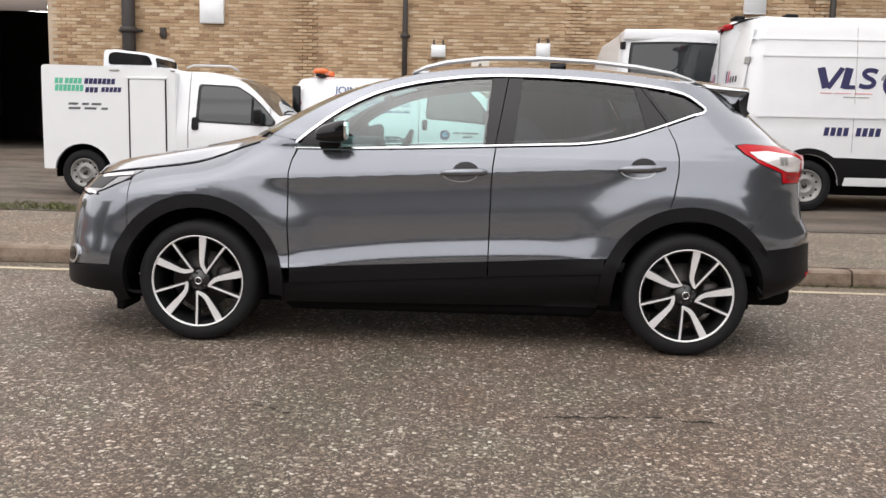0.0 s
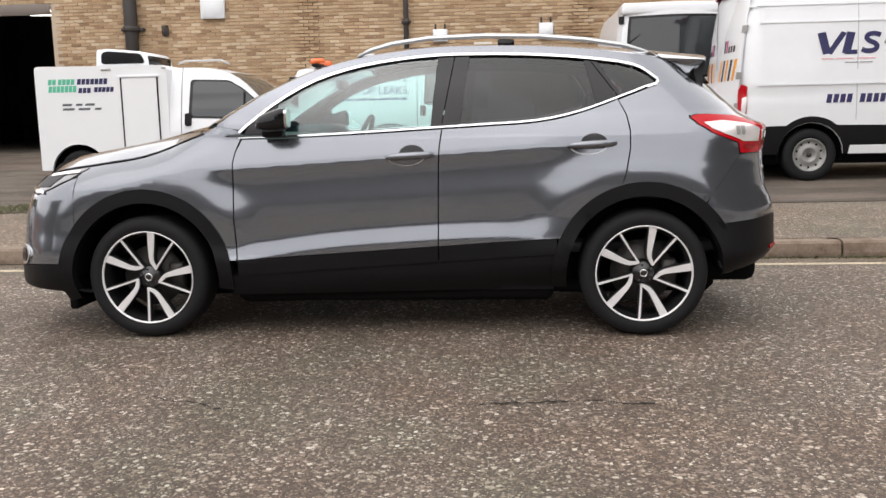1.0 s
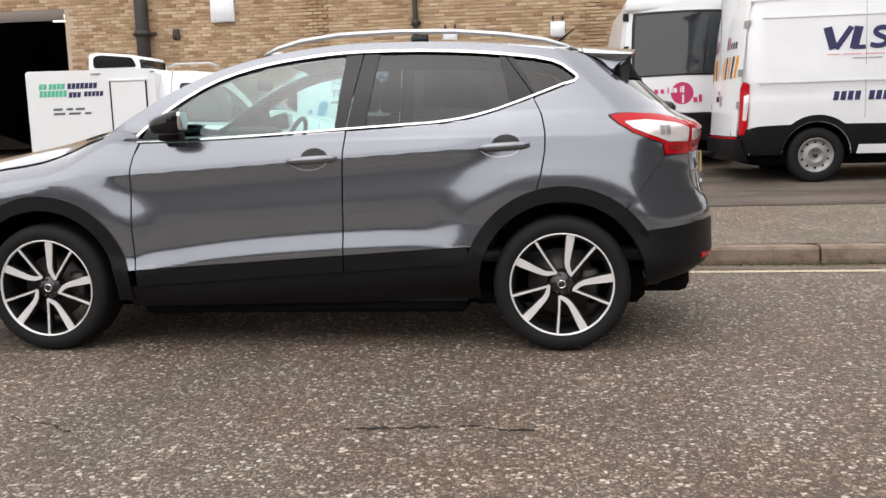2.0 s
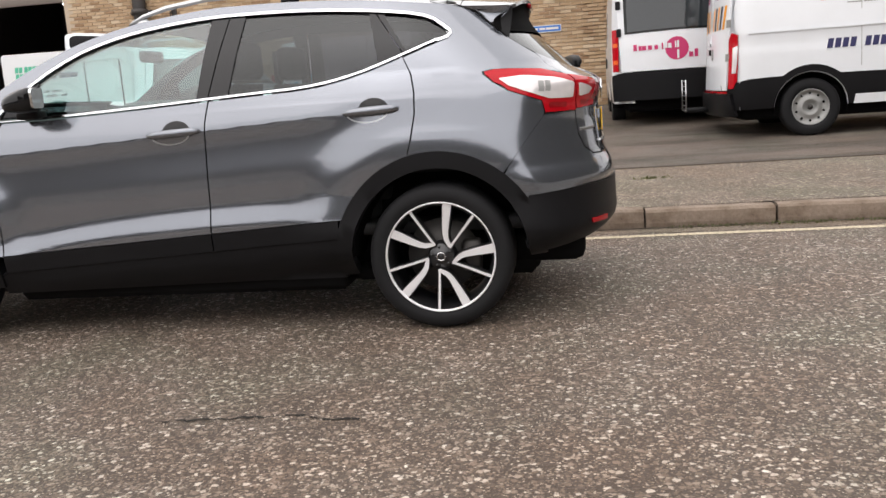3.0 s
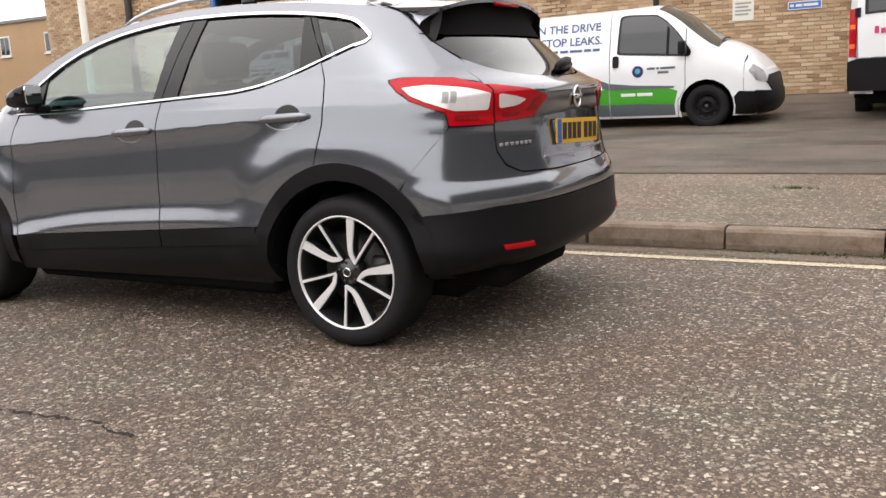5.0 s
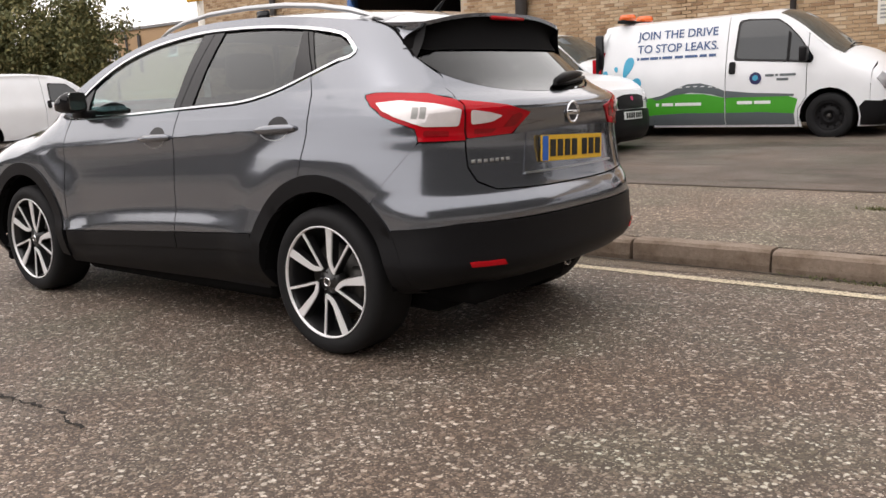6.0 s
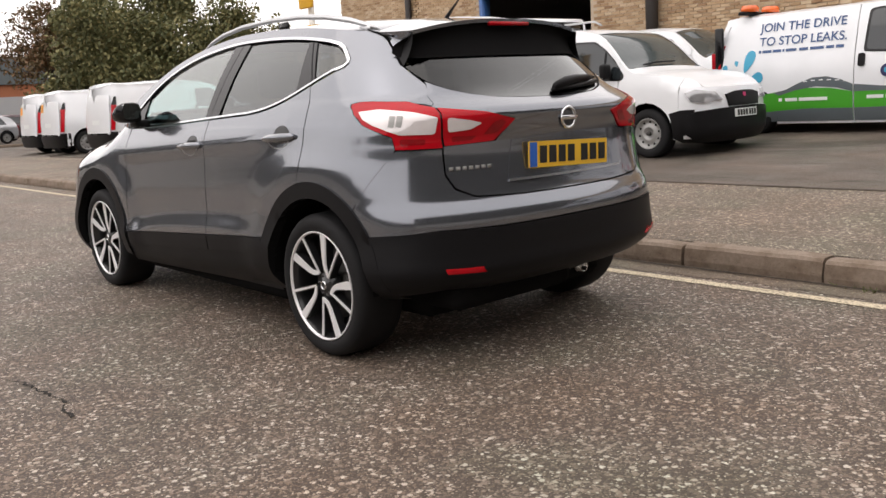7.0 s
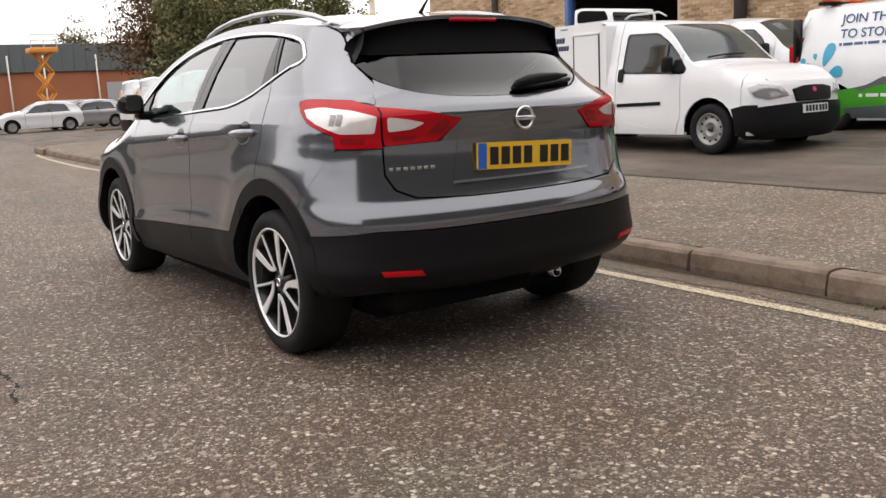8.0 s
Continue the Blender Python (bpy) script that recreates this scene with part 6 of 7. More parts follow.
for y in (-0.35, 0.25):
    part("beacon", spin([(0.0, -0.0), (0.13, 0.0), (0.135, 0.05), (0.11, 0.09), (0.0, 0.10)], 16), "amber", bar, "amber beacon", True, pose(0, y, 0.05, -90, 0, 0) @ Matrix.Diagonal((1, -1, 1, 1)))

# the refrigerated van
fy = 6.50 + 0.91
fv = Van("refrigerated_van", "white refrigerated van with a boxy body and roof cooler", pose(-5.84, fy, 0.17) @ Matrix.Diagonal((1.012, 1, 1.01, 1)), 4.40, 1.82,
         [(1.80, 1.715), (2.0, 1.725), (2.4, 1.70), (2.62, 1.645), (2.80, 1.55), (3.0, 1.375), (3.18, 1.19), (3.32, 1.10), (3.6, 1.065), (3.9, 1.015), (4.12, 0.95), (4.24, 0.86)],
         [(0.15, 4.25), (0.25, 4.37), (0.45, 4.40), (0.6, 4.39), (0.75, 4.37), (0.88, 4.31), (1.0, 4.15), (1.15, 4.0), (1.8, 4.0)],
         [(0.2, 1.0), (1.8, 1.0)], (0.545, 3.555), 0.315, (2.0, 3.12),
         [(2.10, 1.04), (3.17, 1.00), (3.21, 1.06), (3.03, 1.27), (2.86, 1.42), (2.66, 1.54), (2.12, 1.56)], low=0.24, corner=0.5, group="vans in the yard", rim=0.195, crown=0.018)
# the box
part("insulated_box", plate(rounded([(0.0, 0.36), (0.545 - 0.40, 0.36)] + arc(0.545, 0.315, 0.40, 173, 7, 10) + [(1.84, 0.36), (1.84, 1.70), (1.78, 1.755), (0.03, 1.77), (0.0, 1.74)], 0.012, 1), -0.915, 0.915), "grp", fv.v, "white insulated box", False)
sd = part("side_hatch", boxed(1.215, 1.70, -0.926, -0.916, 0.46, 1.585, 0.004), "grp", fv.v, "white side hatch with black seal", False)
for a in ((1.195, 1.215, 0.44, 1.61), (1.70, 1.718, 0.44, 1.61)):
    part("hatch_seal", boxed(a[0], a[1], -0.925, -0.914, a[2], a[3]), "clad", sd, "", False)
part("hatch_seal", boxed(1.18, 1.735, -0.935, -0.914, 1.60, 1.63, 0.004), "grp", sd, "", False)
part("marker_lamp", boxed(0.94, 1.08, -0.93, -0.90, 1.70, 1.72, 0.005), "steel", fv.v)
part("marker_lamp", boxed(1.78, 1.84, -0.93, -0.90, 1.705, 1.725, 0.005), "steel", fv.v)
ac = part("cooling_unit", plate(rounded([(0.62, 1.765), (1.36, 1.765), (1.36, 1.88), (1.30, 1.985), (0.80, 2.035), (0.64, 2.02)], 0.04, 3), -0.35, 0.62), "grp", fv.v, "white roof cooling unit with a black grille", True)
part("cooling_grille", plate(rounded([(0.70, 1.82), (1.34, 1.82), (1.28, 1.955), (0.80, 2.0), (0.71, 1.975)], 0.05, 3), -0.366, -0.349), "gloss", ac, "black grille", False)
part("cooling_grille", boxed(1.35, 1.368, -0.28, 0.55, 1.80, 1.93, 0.02), "gloss", ac, "black grille")
part("roof_rail", tube(bmesh.new(), [(1.9, -0.60, 1.78), (2.0, -0.6, 1.82), (2.5, -0.58, 1.82), (2.62, -0.58, 1.76)], 0.014, 6), "satin", fv.v)
# logo blocks on the box
for a, c, z, h, k in ((0.18, 0.30, 1.52, 0.075, "teal"), (0.32, 0.56, 1.52, 0.075, "teal"), (0.59, 1.02, 1.52, 0.075, "navy"), (0.18, 0.58, 1.42, 0.085, "teal"), (0.60, 0.78, 1.405, 0.07, "navy"), (0.82, 1.10, 1.415, 0.065, "navy"), (0.36, 0.52, 1.235, 0.03, "slate"), (0.55, 0.66, 1.235, 0.03, "slate"), (0.68, 0.84, 1.235, 0.03, "slate"), (0.36, 0.56, 1.175, 0.03, "slate"), (0.58, 0.78, 1.175, 0.03, "slate"), (0.81, 0.92, 1.175, 0.03, "slate")):
    n = max(1, int((c - a) / 0.055)) if h > 0.06 and k != "teal" or h > 0.07 else 1
    w = (c - a) / n
    for i in range(n):
        part("logo_bar", plate([(a + w * i, z), (a + w * (i + 0.82), z), (a + w * (i + 0.82) + 0.012, z + h), (a + w * i + 0.012, z + h)], -0.9185, -0.9155), k, fv.v, "", False)
fv.screen(3.25, 2.64)
fv.on([(2.86, 1.035), (2.89, 1.033), (2.89, 1.36), (2.86, 1.39)], "clad", "quarter_post", off=0.012, depth=0.004)
fv.mirror(2.98, 1.12, -1, 0.72)
fv.on([(3.94, 0.26), (4.04, 0.20), (4.20, 0.20), (4.20, 0.60), (4.06, 0.60), (3.90, 0.56), (3.925, 0.48), (3.945, 0.36)], "clad", "bumper_side", off=0.014, depth=0.02)
fv.on([(2.03, 0.60), (2.80, 0.62), (2.80, 0.665), (2.03, 0.645)], "clad", "side_moulding", "black rubbing strip", off=0.01, depth=0.01)
fv.on([(2.16, 0.40), (2.75, 0.30), (2.75, 0.24), (2.03, 0.24)], "white", "sill", off=0.002)
fv.ends([(0.0, 0.20), (-0.72, 0.20), (-0.86, 0.30), (-0.895, 0.50), (-0.80, 0.575), (-0.44, 0.60), (0.0, 0.605)], "clad", "front_bumper", True, 0.025, 0.04, "black plastic bumper")
fv.ends([(0.0, 0.615), (-0.33, 0.615), (-0.37, 0.76), (-0.2, 0.79), (0.0, 0.795)], "clad", "grille", True, 0.030, 0.03, "black grille")
fv.ends([(0.0, 0.715), (-0.03, 0.725), (-0.032, 0.76), (0.0, 0.77)], "crimson", "badge", True, 0.034, 0.006)
fv.ends([(0.0, 0.475), (-0.25, 0.475), (-0.25, 0.575), (0.0, 0.575)], "pale", "number_plate", True, 0.038, 0.008, "white number plate")
for i in range(7):
    y = -0.205 + 0.062 * i + (0.015 if i > 3 else 0)
    fv.ends([(y, 0.49), (y + 0.042, 0.49), (y + 0.042, 0.56), (y, 0.56)], "ink", "plate_bar", True, 0.0415, 0.003, mirror=False)
for s in (-1, 1):
    fv.ends([(s * 0.44, 0.70), (s * 0.72, 0.67), (s * 0.84, 0.70), (s * 0.87, 0.80), (s * 0.78, 0.835), (s * 0.54, 0.80)], "vanlamp", "headlamp", True, 0.020, 0.03, "clear headlamp", mirror=False)

# the tall van that backs towards the road
ty = 6.95 + 1.03 * 1.04
tv = Van("high_roof_van", "tall white high-roof van with navy lettering", pose(3.72, ty, 0.185) @ Matrix.Diagonal((1.04, 1.04, 1.04, 1)), 5.53, 2.06,
         [(0.02, 2.50), (0.10, 2.545), (0.6, 2.56), (2.5, 2.58), (3.4, 2.56), (3.9, 2.40), (4.4, 1.85), (4.7, 1.45), (5.0, 1.25), (5.4, 1.05)],
         [(0.15, 5.4), (0.3, 5.5), (0.6, 5.53), (0.9, 5.5), (1.1, 5.35), (1.4, 5.2), (2.6, 5.2)],
         [(0.2, 0.06), (0.42, 0.0), (0.9, 0.02), (1.6, 0.05), (2.1, 0.10), (2.6, 0.17)], (1.02, 4.55), 0.345, (3.55, 4.45),
         [(3.7, 1.35), (4.35, 1.30), (4.2, 1.75), (3.95, 2.0), (3.7, 2.0)], low=0.36, corner=0.45,
         flank=[(0.1, 0.93), (0.35, 1.0), (0.7, 1.03), (1.1, 1.028), (1.16, 1.022), (1.22, 1.026), (1.7, 0.995), (2.2, 0.955), (2.5, 0.90), (2.6, 0.86)], group="vans in the yard", rim=0.215)
tv.screen(4.75, 3.85)
ra = 0.345 + 0.075
tv.on([(0.04, 0.36), (1.02 - 0.41, 0.36)] + arc(1.02, 0.345, ra + 0.005, 178, 2, 12) + [(3.5, 0.36), (3.5, 0.70), (1.52, 0.73)] + arc(1.02, 0.345, ra + 0.085, 50, 130, 8) + [(0.52, 0.73), (0.30, 0.72), (0.04, 0.66)], "clad", "lower_trim", "dark grey plastic lower trim", off=0.012, depth=0.02)
tv.on([(1.50, 0.36), (3.5, 0.36), (3.5, 0.47), (1.52, 0.47)], "grp", "side_step", "white side step", off=0.02, depth=0.02)
for z, a, c in ((2.27, 0.22, 3.4), (2.05, 0.34, 3.4), (1.25, 0.30, 3.4)):
    tv.on([(a, z), (c, z + 0.01), (c, z + 0.035), (a, z + 0.025)], "white", "body_swage", off=0.012, depth=0.012)
tv.on([(1.575, 0.80), (1.582, 0.80), (1.582, 2.45), (1.575, 2.45)], "steel", "panel_seam", off=0.002, depth=0.001, step=0.3)


def slanted(v, strokes, material, name, off=0.006):
    for st in strokes:
        v.on(st, material, name, off=off, step=0.1)


def bar_stroke(x0, z0, x1, z1, w):
    d = math.hypot(x1 - x0, z1 - z0)
    nx, nz = -(z1 - z0) / d * w, (x1 - x0) / d * w
    p = [(x0 - nx, z0 - nz), (x1 - nx, z1 - nz), (x1 + nx, z1 + nz), (x0 + nx, z0 + nz)]
    area = sum(a[0] * b[1] - b[0] * a[1] for a, b in zip(p, p[1:] + p[:1]))
    return p if area > 0 else p[::-1]


bz, tz = 1.645, 1.915
slanted(tv, [[(1.115 + (x - 1.06) * 1.24, z) for x, z in st] for st in (bar_stroke(1.06, tz, 1.12, bz, 0.042), bar_stroke(1.14, bz, 1.29, tz, 0.029),
             bar_stroke(1.362, tz, 1.312, bz, 0.042), bar_stroke(1.30, bz + 0.018, 1.425, bz + 0.018, 0.026))], "navy", "logo_stroke")
curl = soften([(1.855, 1.868), (1.80, 1.892), (1.71, 1.888), (1.672, 1.84), (1.715, 1.797), (1.79, 1.770), (1.822, 1.722), (1.78, 1.676), (1.69, 1.668), (1.622, 1.692)], 2)
part("logo_stroke", strip(tv.S[-1], curl, 0.060, 0.003, 0.006, 0.05), "navy", tv.v)
tv.on([(2.10 + 0.17 * math.cos(radians(a)), 1.70 + 0.17 * math.sin(radians(a))) for a in range(110, 291, 15)] + [(2.10 + 0.10 * math.cos(radians(a)), 1.72 + 0.10 * math.sin(radians(a))) for a in range(290, 109, -15)], "navy", "logo_swirl", off=0.006, step=0.1)
tv.on([(2.10 + 0.20 * math.cos(radians(a)), 1.76 + 0.12 * math.sin(radians(a))) for a in range(60, 181, 15)] + [(2.10 + 0.14 * math.cos(radians(a)), 1.76 + 0.07 * math.sin(radians(a))) for a in range(180, 59, -15)], "steel", "logo_swirl", off=0.006, step=0.1)
for a, c, z, k in ((1.12, 1.27, 1.575, "rose"), (1.30, 1.52, 1.575, "rose"), (1.56, 1.80, 1.575, "rose"), (1.42, 1.58, 1.525, "steel"), (1.60, 1.76, 1.525, "steel")):
    tv.on([(a, z), (c, z), (c, z + 0.012), (a, z + 0.012)], k, "text_bar", off=0.006)
for a, c in ((1.19, 1.53), (1.61, 1.95), (2.04, 2.35), (2.41, 2.65)):
    n = 4
    for i in range(n):
        w = (c - a) / n
        tv.on([(a + w * i, 1.02), (a + w * (i + 0.74), 1.02), (a + w * (i + 0.74) + 0.02, 1.13), (a + w * i + 0.02, 1.13)], "navy", "text_bar", off=0.006, depth=0.002)
# its rear doors
tv.ends([(-0.004, 0.60), (-0.86, 0.60), (-0.86, 2.42), (-0.004, 2.46)], "white", "rear_door", False, 0.010, 0.02, mirror=False)
tv.ends([(0.004, 0.60), (0.86, 0.60), (0.86, 2.42), (0.004, 2.46)], "white", "rear_door", False, 0.010, 0.02, mirror=False)
tv.ends([(0.0, 0.30), (-0.98, 0.30), (-0.98, 0.56), (0.0, 0.56)], "clad", "rear_bumper", False, 0.05, 0.06, "dark grey rear bumper")
tv.ends([(0.0, 0.565), (-0.9, 0.565), (-0.9, 0.59), (0.0, 0.59)], "red", "reflective_strip", False, 0.02, 0.01)
for s in (-1, 1):
    lampo = tv.ends([(s * 0.93, 0.62), (s * 1.0, 0.62), (s * 1.022, 0.72), (s * 1.015, 1.25), (s * 0.96, 1.28), (s * 0.91, 1.20)], "red", "rear_lamp", False, 0.02, 0.04, "tall red and clear rear lamp", 0.04, False)
    part("clear_lens", panel(tv.back, [(tv.q(s * 0.985, z, False), z) for z in (0.80, 1.10)] + [(tv.q(s * 1.018, z, False), z) for z in (1.12, 0.80)], 0.04, 0.08, 0.004, 0.026, tv.mid), "clear", lampo)
    for i in range(5):
        y = s * (0.12 + 0.14 * i)
        tv.ends([(y, 1.34), (y + s * 0.07, 1.34), (y + s * 0.14, 1.62), (y + s * 0.07, 1.62)], "orange" if i % 2 == 0 else "pipe", "chevron", False, 0.014, 0.002, mirror=False)
    for zz in (1.95, 1.35, 0.95):
        tv.ends([(s * 0.84, zz), (s * 0.93, zz), (s * 0.93, zz + 0.09), (s * 0.84, zz + 0.09)], "steel", "hinge", False, 0.02, 0.01, mirror=False)
    for i, k in enumerate(("navy", "crimson", "ink", "ink", "ink")):
        y = s * (0.30 + 0.09 * i)
        tv.ends([(y, 1.72), (y + s * 0.05, 1.72), (y + s * 0.05, 1.80 + (0.08 if i < 2 else 0)), (y, 1.80 + (0.08 if i < 2 else 0))], k, "text_bar", False, 0.014, 0.002, mirror=False)
tv.ends([(0.03, 1.05), (0.12, 1.05), (0.12, 1.12), (0.03, 1.12)], "clad", "door_handle", False, 0.03, 0.02, mirror=False)
tv.ends([(-0.06, 0.98), (-0.16, 0.98), (-0.16, 1.12), (-0.06, 1.12)], "steel", "lock_plate", False, 0.02, 0.01, mirror=False)
part("high_lamp", boxed(0.03, 0.16, -0.25, 0.25, 2.47, 2.55, 0.03, 2), "red", tv.v)
part("roof_vent", boxed(0.75, 0.92, -0.55, -0.35, 2.57, 2.66, 0.02, 2), "clad", tv.v)
part("roof_vent", boxed(0.02, 0.16, -0.7, -0.45, 2.55, 2.60, 0.015), "clad", tv.v)
st = part("rear_step", boxed(-0.32, 0.05, 0.02, 0.30, 0.32, 0.38, 0.01), "clad", tv.v, "dark tow bar step with a ladder rack")
for y in (-0.10, 0.34):
    part("step_bar", tube(bmesh.new(), [(-0.33, y, 0.34), (-0.33, y, 0.76)], 0.009, 6), "satin", st)
for i in range(7):
    part("step_bar", tube(bmesh.new(), [(-0.33, -0.11, 0.355 + 0.064 * i), (-0.33, 0.35, 0.355 + 0.064 * i)], 0.005, 6), "satin", st)

# the minibus, its back to the road
mb = Van("minibus", "white minibus with a crimson round logo, parked facing the wall", pose(3.48, 9.45, 0.29, 0, 0, 90) @ Matrix.Diagonal((1.03, 1.03, 1.03, 1)), 4.15, 2.0,
         [(0.03, 2.46), (0.12, 2.52), (0.5, 2.56), (2.8, 2.56), (3.2, 2.4), (3.5, 1.9), (3.7, 1.4), (4.0, 1.1)],
         [(0.15, 4.0), (0.4, 4.15), (0.9, 4.1), (1.2, 3.95), (2.6, 3.95)], [(0.2, 0.05), (0.4, 0.0), (1.0, 0.0), (1.6, 0.012), (2.3, 0.018), (2.56, 0.022)], (1.55, 3.35), 0.34, (2.6, 3.4),
         [(2.7, 1.3), (3.3, 1.3), (3.2, 1.8), (2.75, 1.9)], low=0.36, corner=0.4, flank=[(0.1, 0.92), (0.4, 0.98), (0.9, 1.0), (1.5, 0.985), (2.2, 0.93), (2.56, 0.86)], group="vans in the yard")
mb.ends([(0.0, 0.83), (-0.86, 0.83), (-0.85, 2.42), (0.0, 2.44)], "white", "rear_door", False, 0.008, 0.02)
mb.ends([(0.0, 0.40), (-0.96, 0.40), (-0.975, 0.78), (-0.86, 0.82), (0.0, 0.81)], "clad", "rear_bumper", False, 0.04, 0.05, "dark grey rear bumper")
mb.ends([(0.0, 1.40), (-0.80, 1.38), (-0.78, 2.36), (0.0, 2.38)], "gloss", "window_rubber", False, 0.014, 0.01)
mb.ends([(0.0, 1.43), (-0.76, 1.41), (-0.74, 2.32), (0.0, 2.34)], "vanpane", "rear_window", False, 0.02, 0.004, "dark rear window")
for s in (-1, 1):
    lampo = mb.ends([(s * 0.90, 0.84), (s * 0.975, 0.84), (s * 0.97, 1.46), (s * 0.89, 1.46)], "red", "rear_lamp", False, 0.02, 0.03, "tall red rear lamp", 0.05, False)
    for z in (0.95, 1.20):
        part("clear_lens", panel(mb.back, [(mb.q(s * 0.905, z, False), z), (mb.q(s * 0.965, z, False), z), (mb.q(s * 0.965, z, False), z + 0.06), (mb.q(s * 0.905, z, False), z + 0.06)], 0.05, 0.1, 0.003, 0.026, mb.mid), "amber", lampo)
    for z in (1.35, 1.75, 2.25):
        mb.ends([(s * 0.85, z), (s * 0.91, z), (s * 0.91, z + 0.12), (s * 0.85, z + 0.12)], "clad", "hinge", False, 0.03, 0.02, mirror=False)
cy = 0.05
logo = mb.ends([(cy + 0.17 * math.cos(a), 1.13 + 0.17 * math.sin(a)) for a in [2 * math.pi * i / 20 for i in range(20)]], "crimson", "round_logo", False, 0.012, 0.003, "crimson disc", 0.05, False)
for i, (y, w, z, h, k) in enumerate(((0.63, 0.05, 1.13, 0.09, "crimson"), (0.56, 0.045, 1.13, 0.065, "crimson"), (0.495, 0.06, 1.13, 0.065, "crimson"), (0.41, 0.06, 1.13, 0.065, "crimson"), (0.325, 0.05, 1.13, 0.065, "crimson"), (0.25, 0.02, 1.13, 0.09, "crimson"), (0.19, 0.03, 1.14, 0.10, "pale"), (0.13, 0.05, 1.14, 0.07, "pale"), (0.06, 0.02, 1.14, 0.09, "pale"), (0.02, 0.03, 1.14, 0.10, "pale"), (0.02, 0.03, 0.98, 0.13, "pale"), (-0.14, 0.02, 0.99, 0.08, "crimson"), (-0.18, 0.05, 0.99, 0.07, "crimson"), (-0.25, 0.05, 0.99, 0.11, "crimson"))):
    mb.ends([(y, z), (y + w, z), (y + w, z + h), (y, z + h)], k, "text_bar", False, 0.0165, 0.002, mirror=False)
mb.ends([(-0.40, 0.62), (-0.52, 0.62), (-0.52, 0.68), (-0.40, 0.68)], "red", "bumper_reflector", False, 0.045, 0.006, mirror=False)
part("roof_header", boxed(0.022, 0.62, -0.90, 0.90, 2.385, 2.572, 0.05, 4), "white", mb.v)
for y in (-0.80, -0.66):
    part("roof_fitting", boxed(0.10, 0.20, y - 0.035, y + 0.035, 2.565, 2.63, 0.015), "clad", mb.v)
mb.mirror(3.1, 1.5)
mb.screen(3.75, 3.05)


def small_van(name, label, m, L=4.3, H=1.80, group="vans parked in the side yard", W=1.8):
    k = H / 1.8
    v = Van(name, label, m, L, W, [(0.03, 1.66 * k), (0.12, 1.72 * k), (0.6, 1.745 * k), (L - 2.1, 1.74 * k), (L - 1.75, 1.68 * k), (L - 1.35, 1.42 * k), (L - 1.05, 1.16 * k), (L - 0.85, 1.08 * k), (L - 0.4, 0.96), (L - 0.15, 0.84)],
            [(0.15, L - 0.15), (0.3, L - 0.02), (0.5, L), (0.75, L - 0.03), (0.9, L - 0.12), (1.1, L - 0.4), (1.9, L - 0.45)], [(0.2, 0.05), (0.45, 0.0), (1.0, 0.02), (1.8, 0.12)], (0.72, L - 0.88), 0.31, (L - 2.35, L - 1.25),
            [(L - 2.22, 1.12 * k), (L - 1.32, 1.04 * k), (L - 1.55, 1.40 * k), (L - 1.75, 1.56 * k), (L - 2.2, 1.58 * k)], low=0.24, group=group)
    v.screen(L - 0.95, L - 1.72)
    v.mirror(L - 1.38, 1.12 * k, -1), v.mirror(L - 1.38, 1.12 * k, 1)
    v.ends([(0.0, 0.2), (-0.8, 0.22), (-0.84, 0.55), (0.0, 0.58)], "clad", "front_bumper", True, 0.02, 0.03)
    v.ends([(0.0, 0.2), (-0.84, 0.22), (-0.86, 0.52), (0.0, 0.52)], "clad", "rear_bumper", False, 0.03, 0.04)
    v.ends([(0.0, 0.55), (-0.76, 0.55), (-0.70, 1.50 * k), (0.0, 1.52 * k)], "white", "rear_door", False, 0.008, 0.02)
    v.ends([(0.15, 0.75), (-0.3, 0.75), (-0.3, 0.86), (0.15, 0.86)], "pale", "number_plate", False, 0.016, 0.006, mirror=False)
    for s in (-1, 1):
        v.ends([(s * 0.80, 0.62), (s * 0.885, 0.62), (s * 0.87, 1.20), (s * 0.79, 1.20)], "red", "rear_lamp", False, 0.015, 0.03, "tall red rear lamp", 0.05, False)
        v.ends([(s * 0.79, 1.21), (s * 0.87, 1.21), (s * 0.845, 1.46 * k), (s * 0.78, 1.46 * k)], "gloss", "lamp_housing", False, 0.014, 0.03, "dark lamp housing", 0.05, False)
        v.ends([(s * 0.5, 0.70), (s * 0.80, 0.68), (s * 0.82, 0.85), (s * 0.60, 0.84)], "clear", "headlamp", True, 0.012, 0.03, mirror=False)
        v.on([(0.10, 0.24), (0.30, 0.24), (0.30, 0.58), (0.06, 0.58)], "clad", "corner_trim", side=s, off=0.006)
    return v


small_van("white_van", "white van parked between the refrigerated van and the wall", pose(-7.9, 12.5, 0.44), 4.2, 1.72, "vans in the yard")
vA = small_van("delivery_van", "white delivery van parked nose to the building", pose(-17.05, 4.78, 0.16, 0, 0, 90), 4.5, 1.72)
vB = small_van("delivery_van", "white delivery van parked nose to the building", pose(-20.4, 4.7, 0.14, 0, 0, 90), 4.4, 1.70)
vC = small_van("delivery_van", "white delivery van parked nose to the building", pose(-23.0, 4.9, 0.12, 0, 0, 90), 4.4, 1.72)
for v in (vB, vC):
    v.ends([(0.25, 1.15), (0.55, 1.15), (0.55, 1.36), (0.25, 1.36)], "orange", "warning_panel", False, 0.014, 0.003, "orange warning panel", mirror=False)

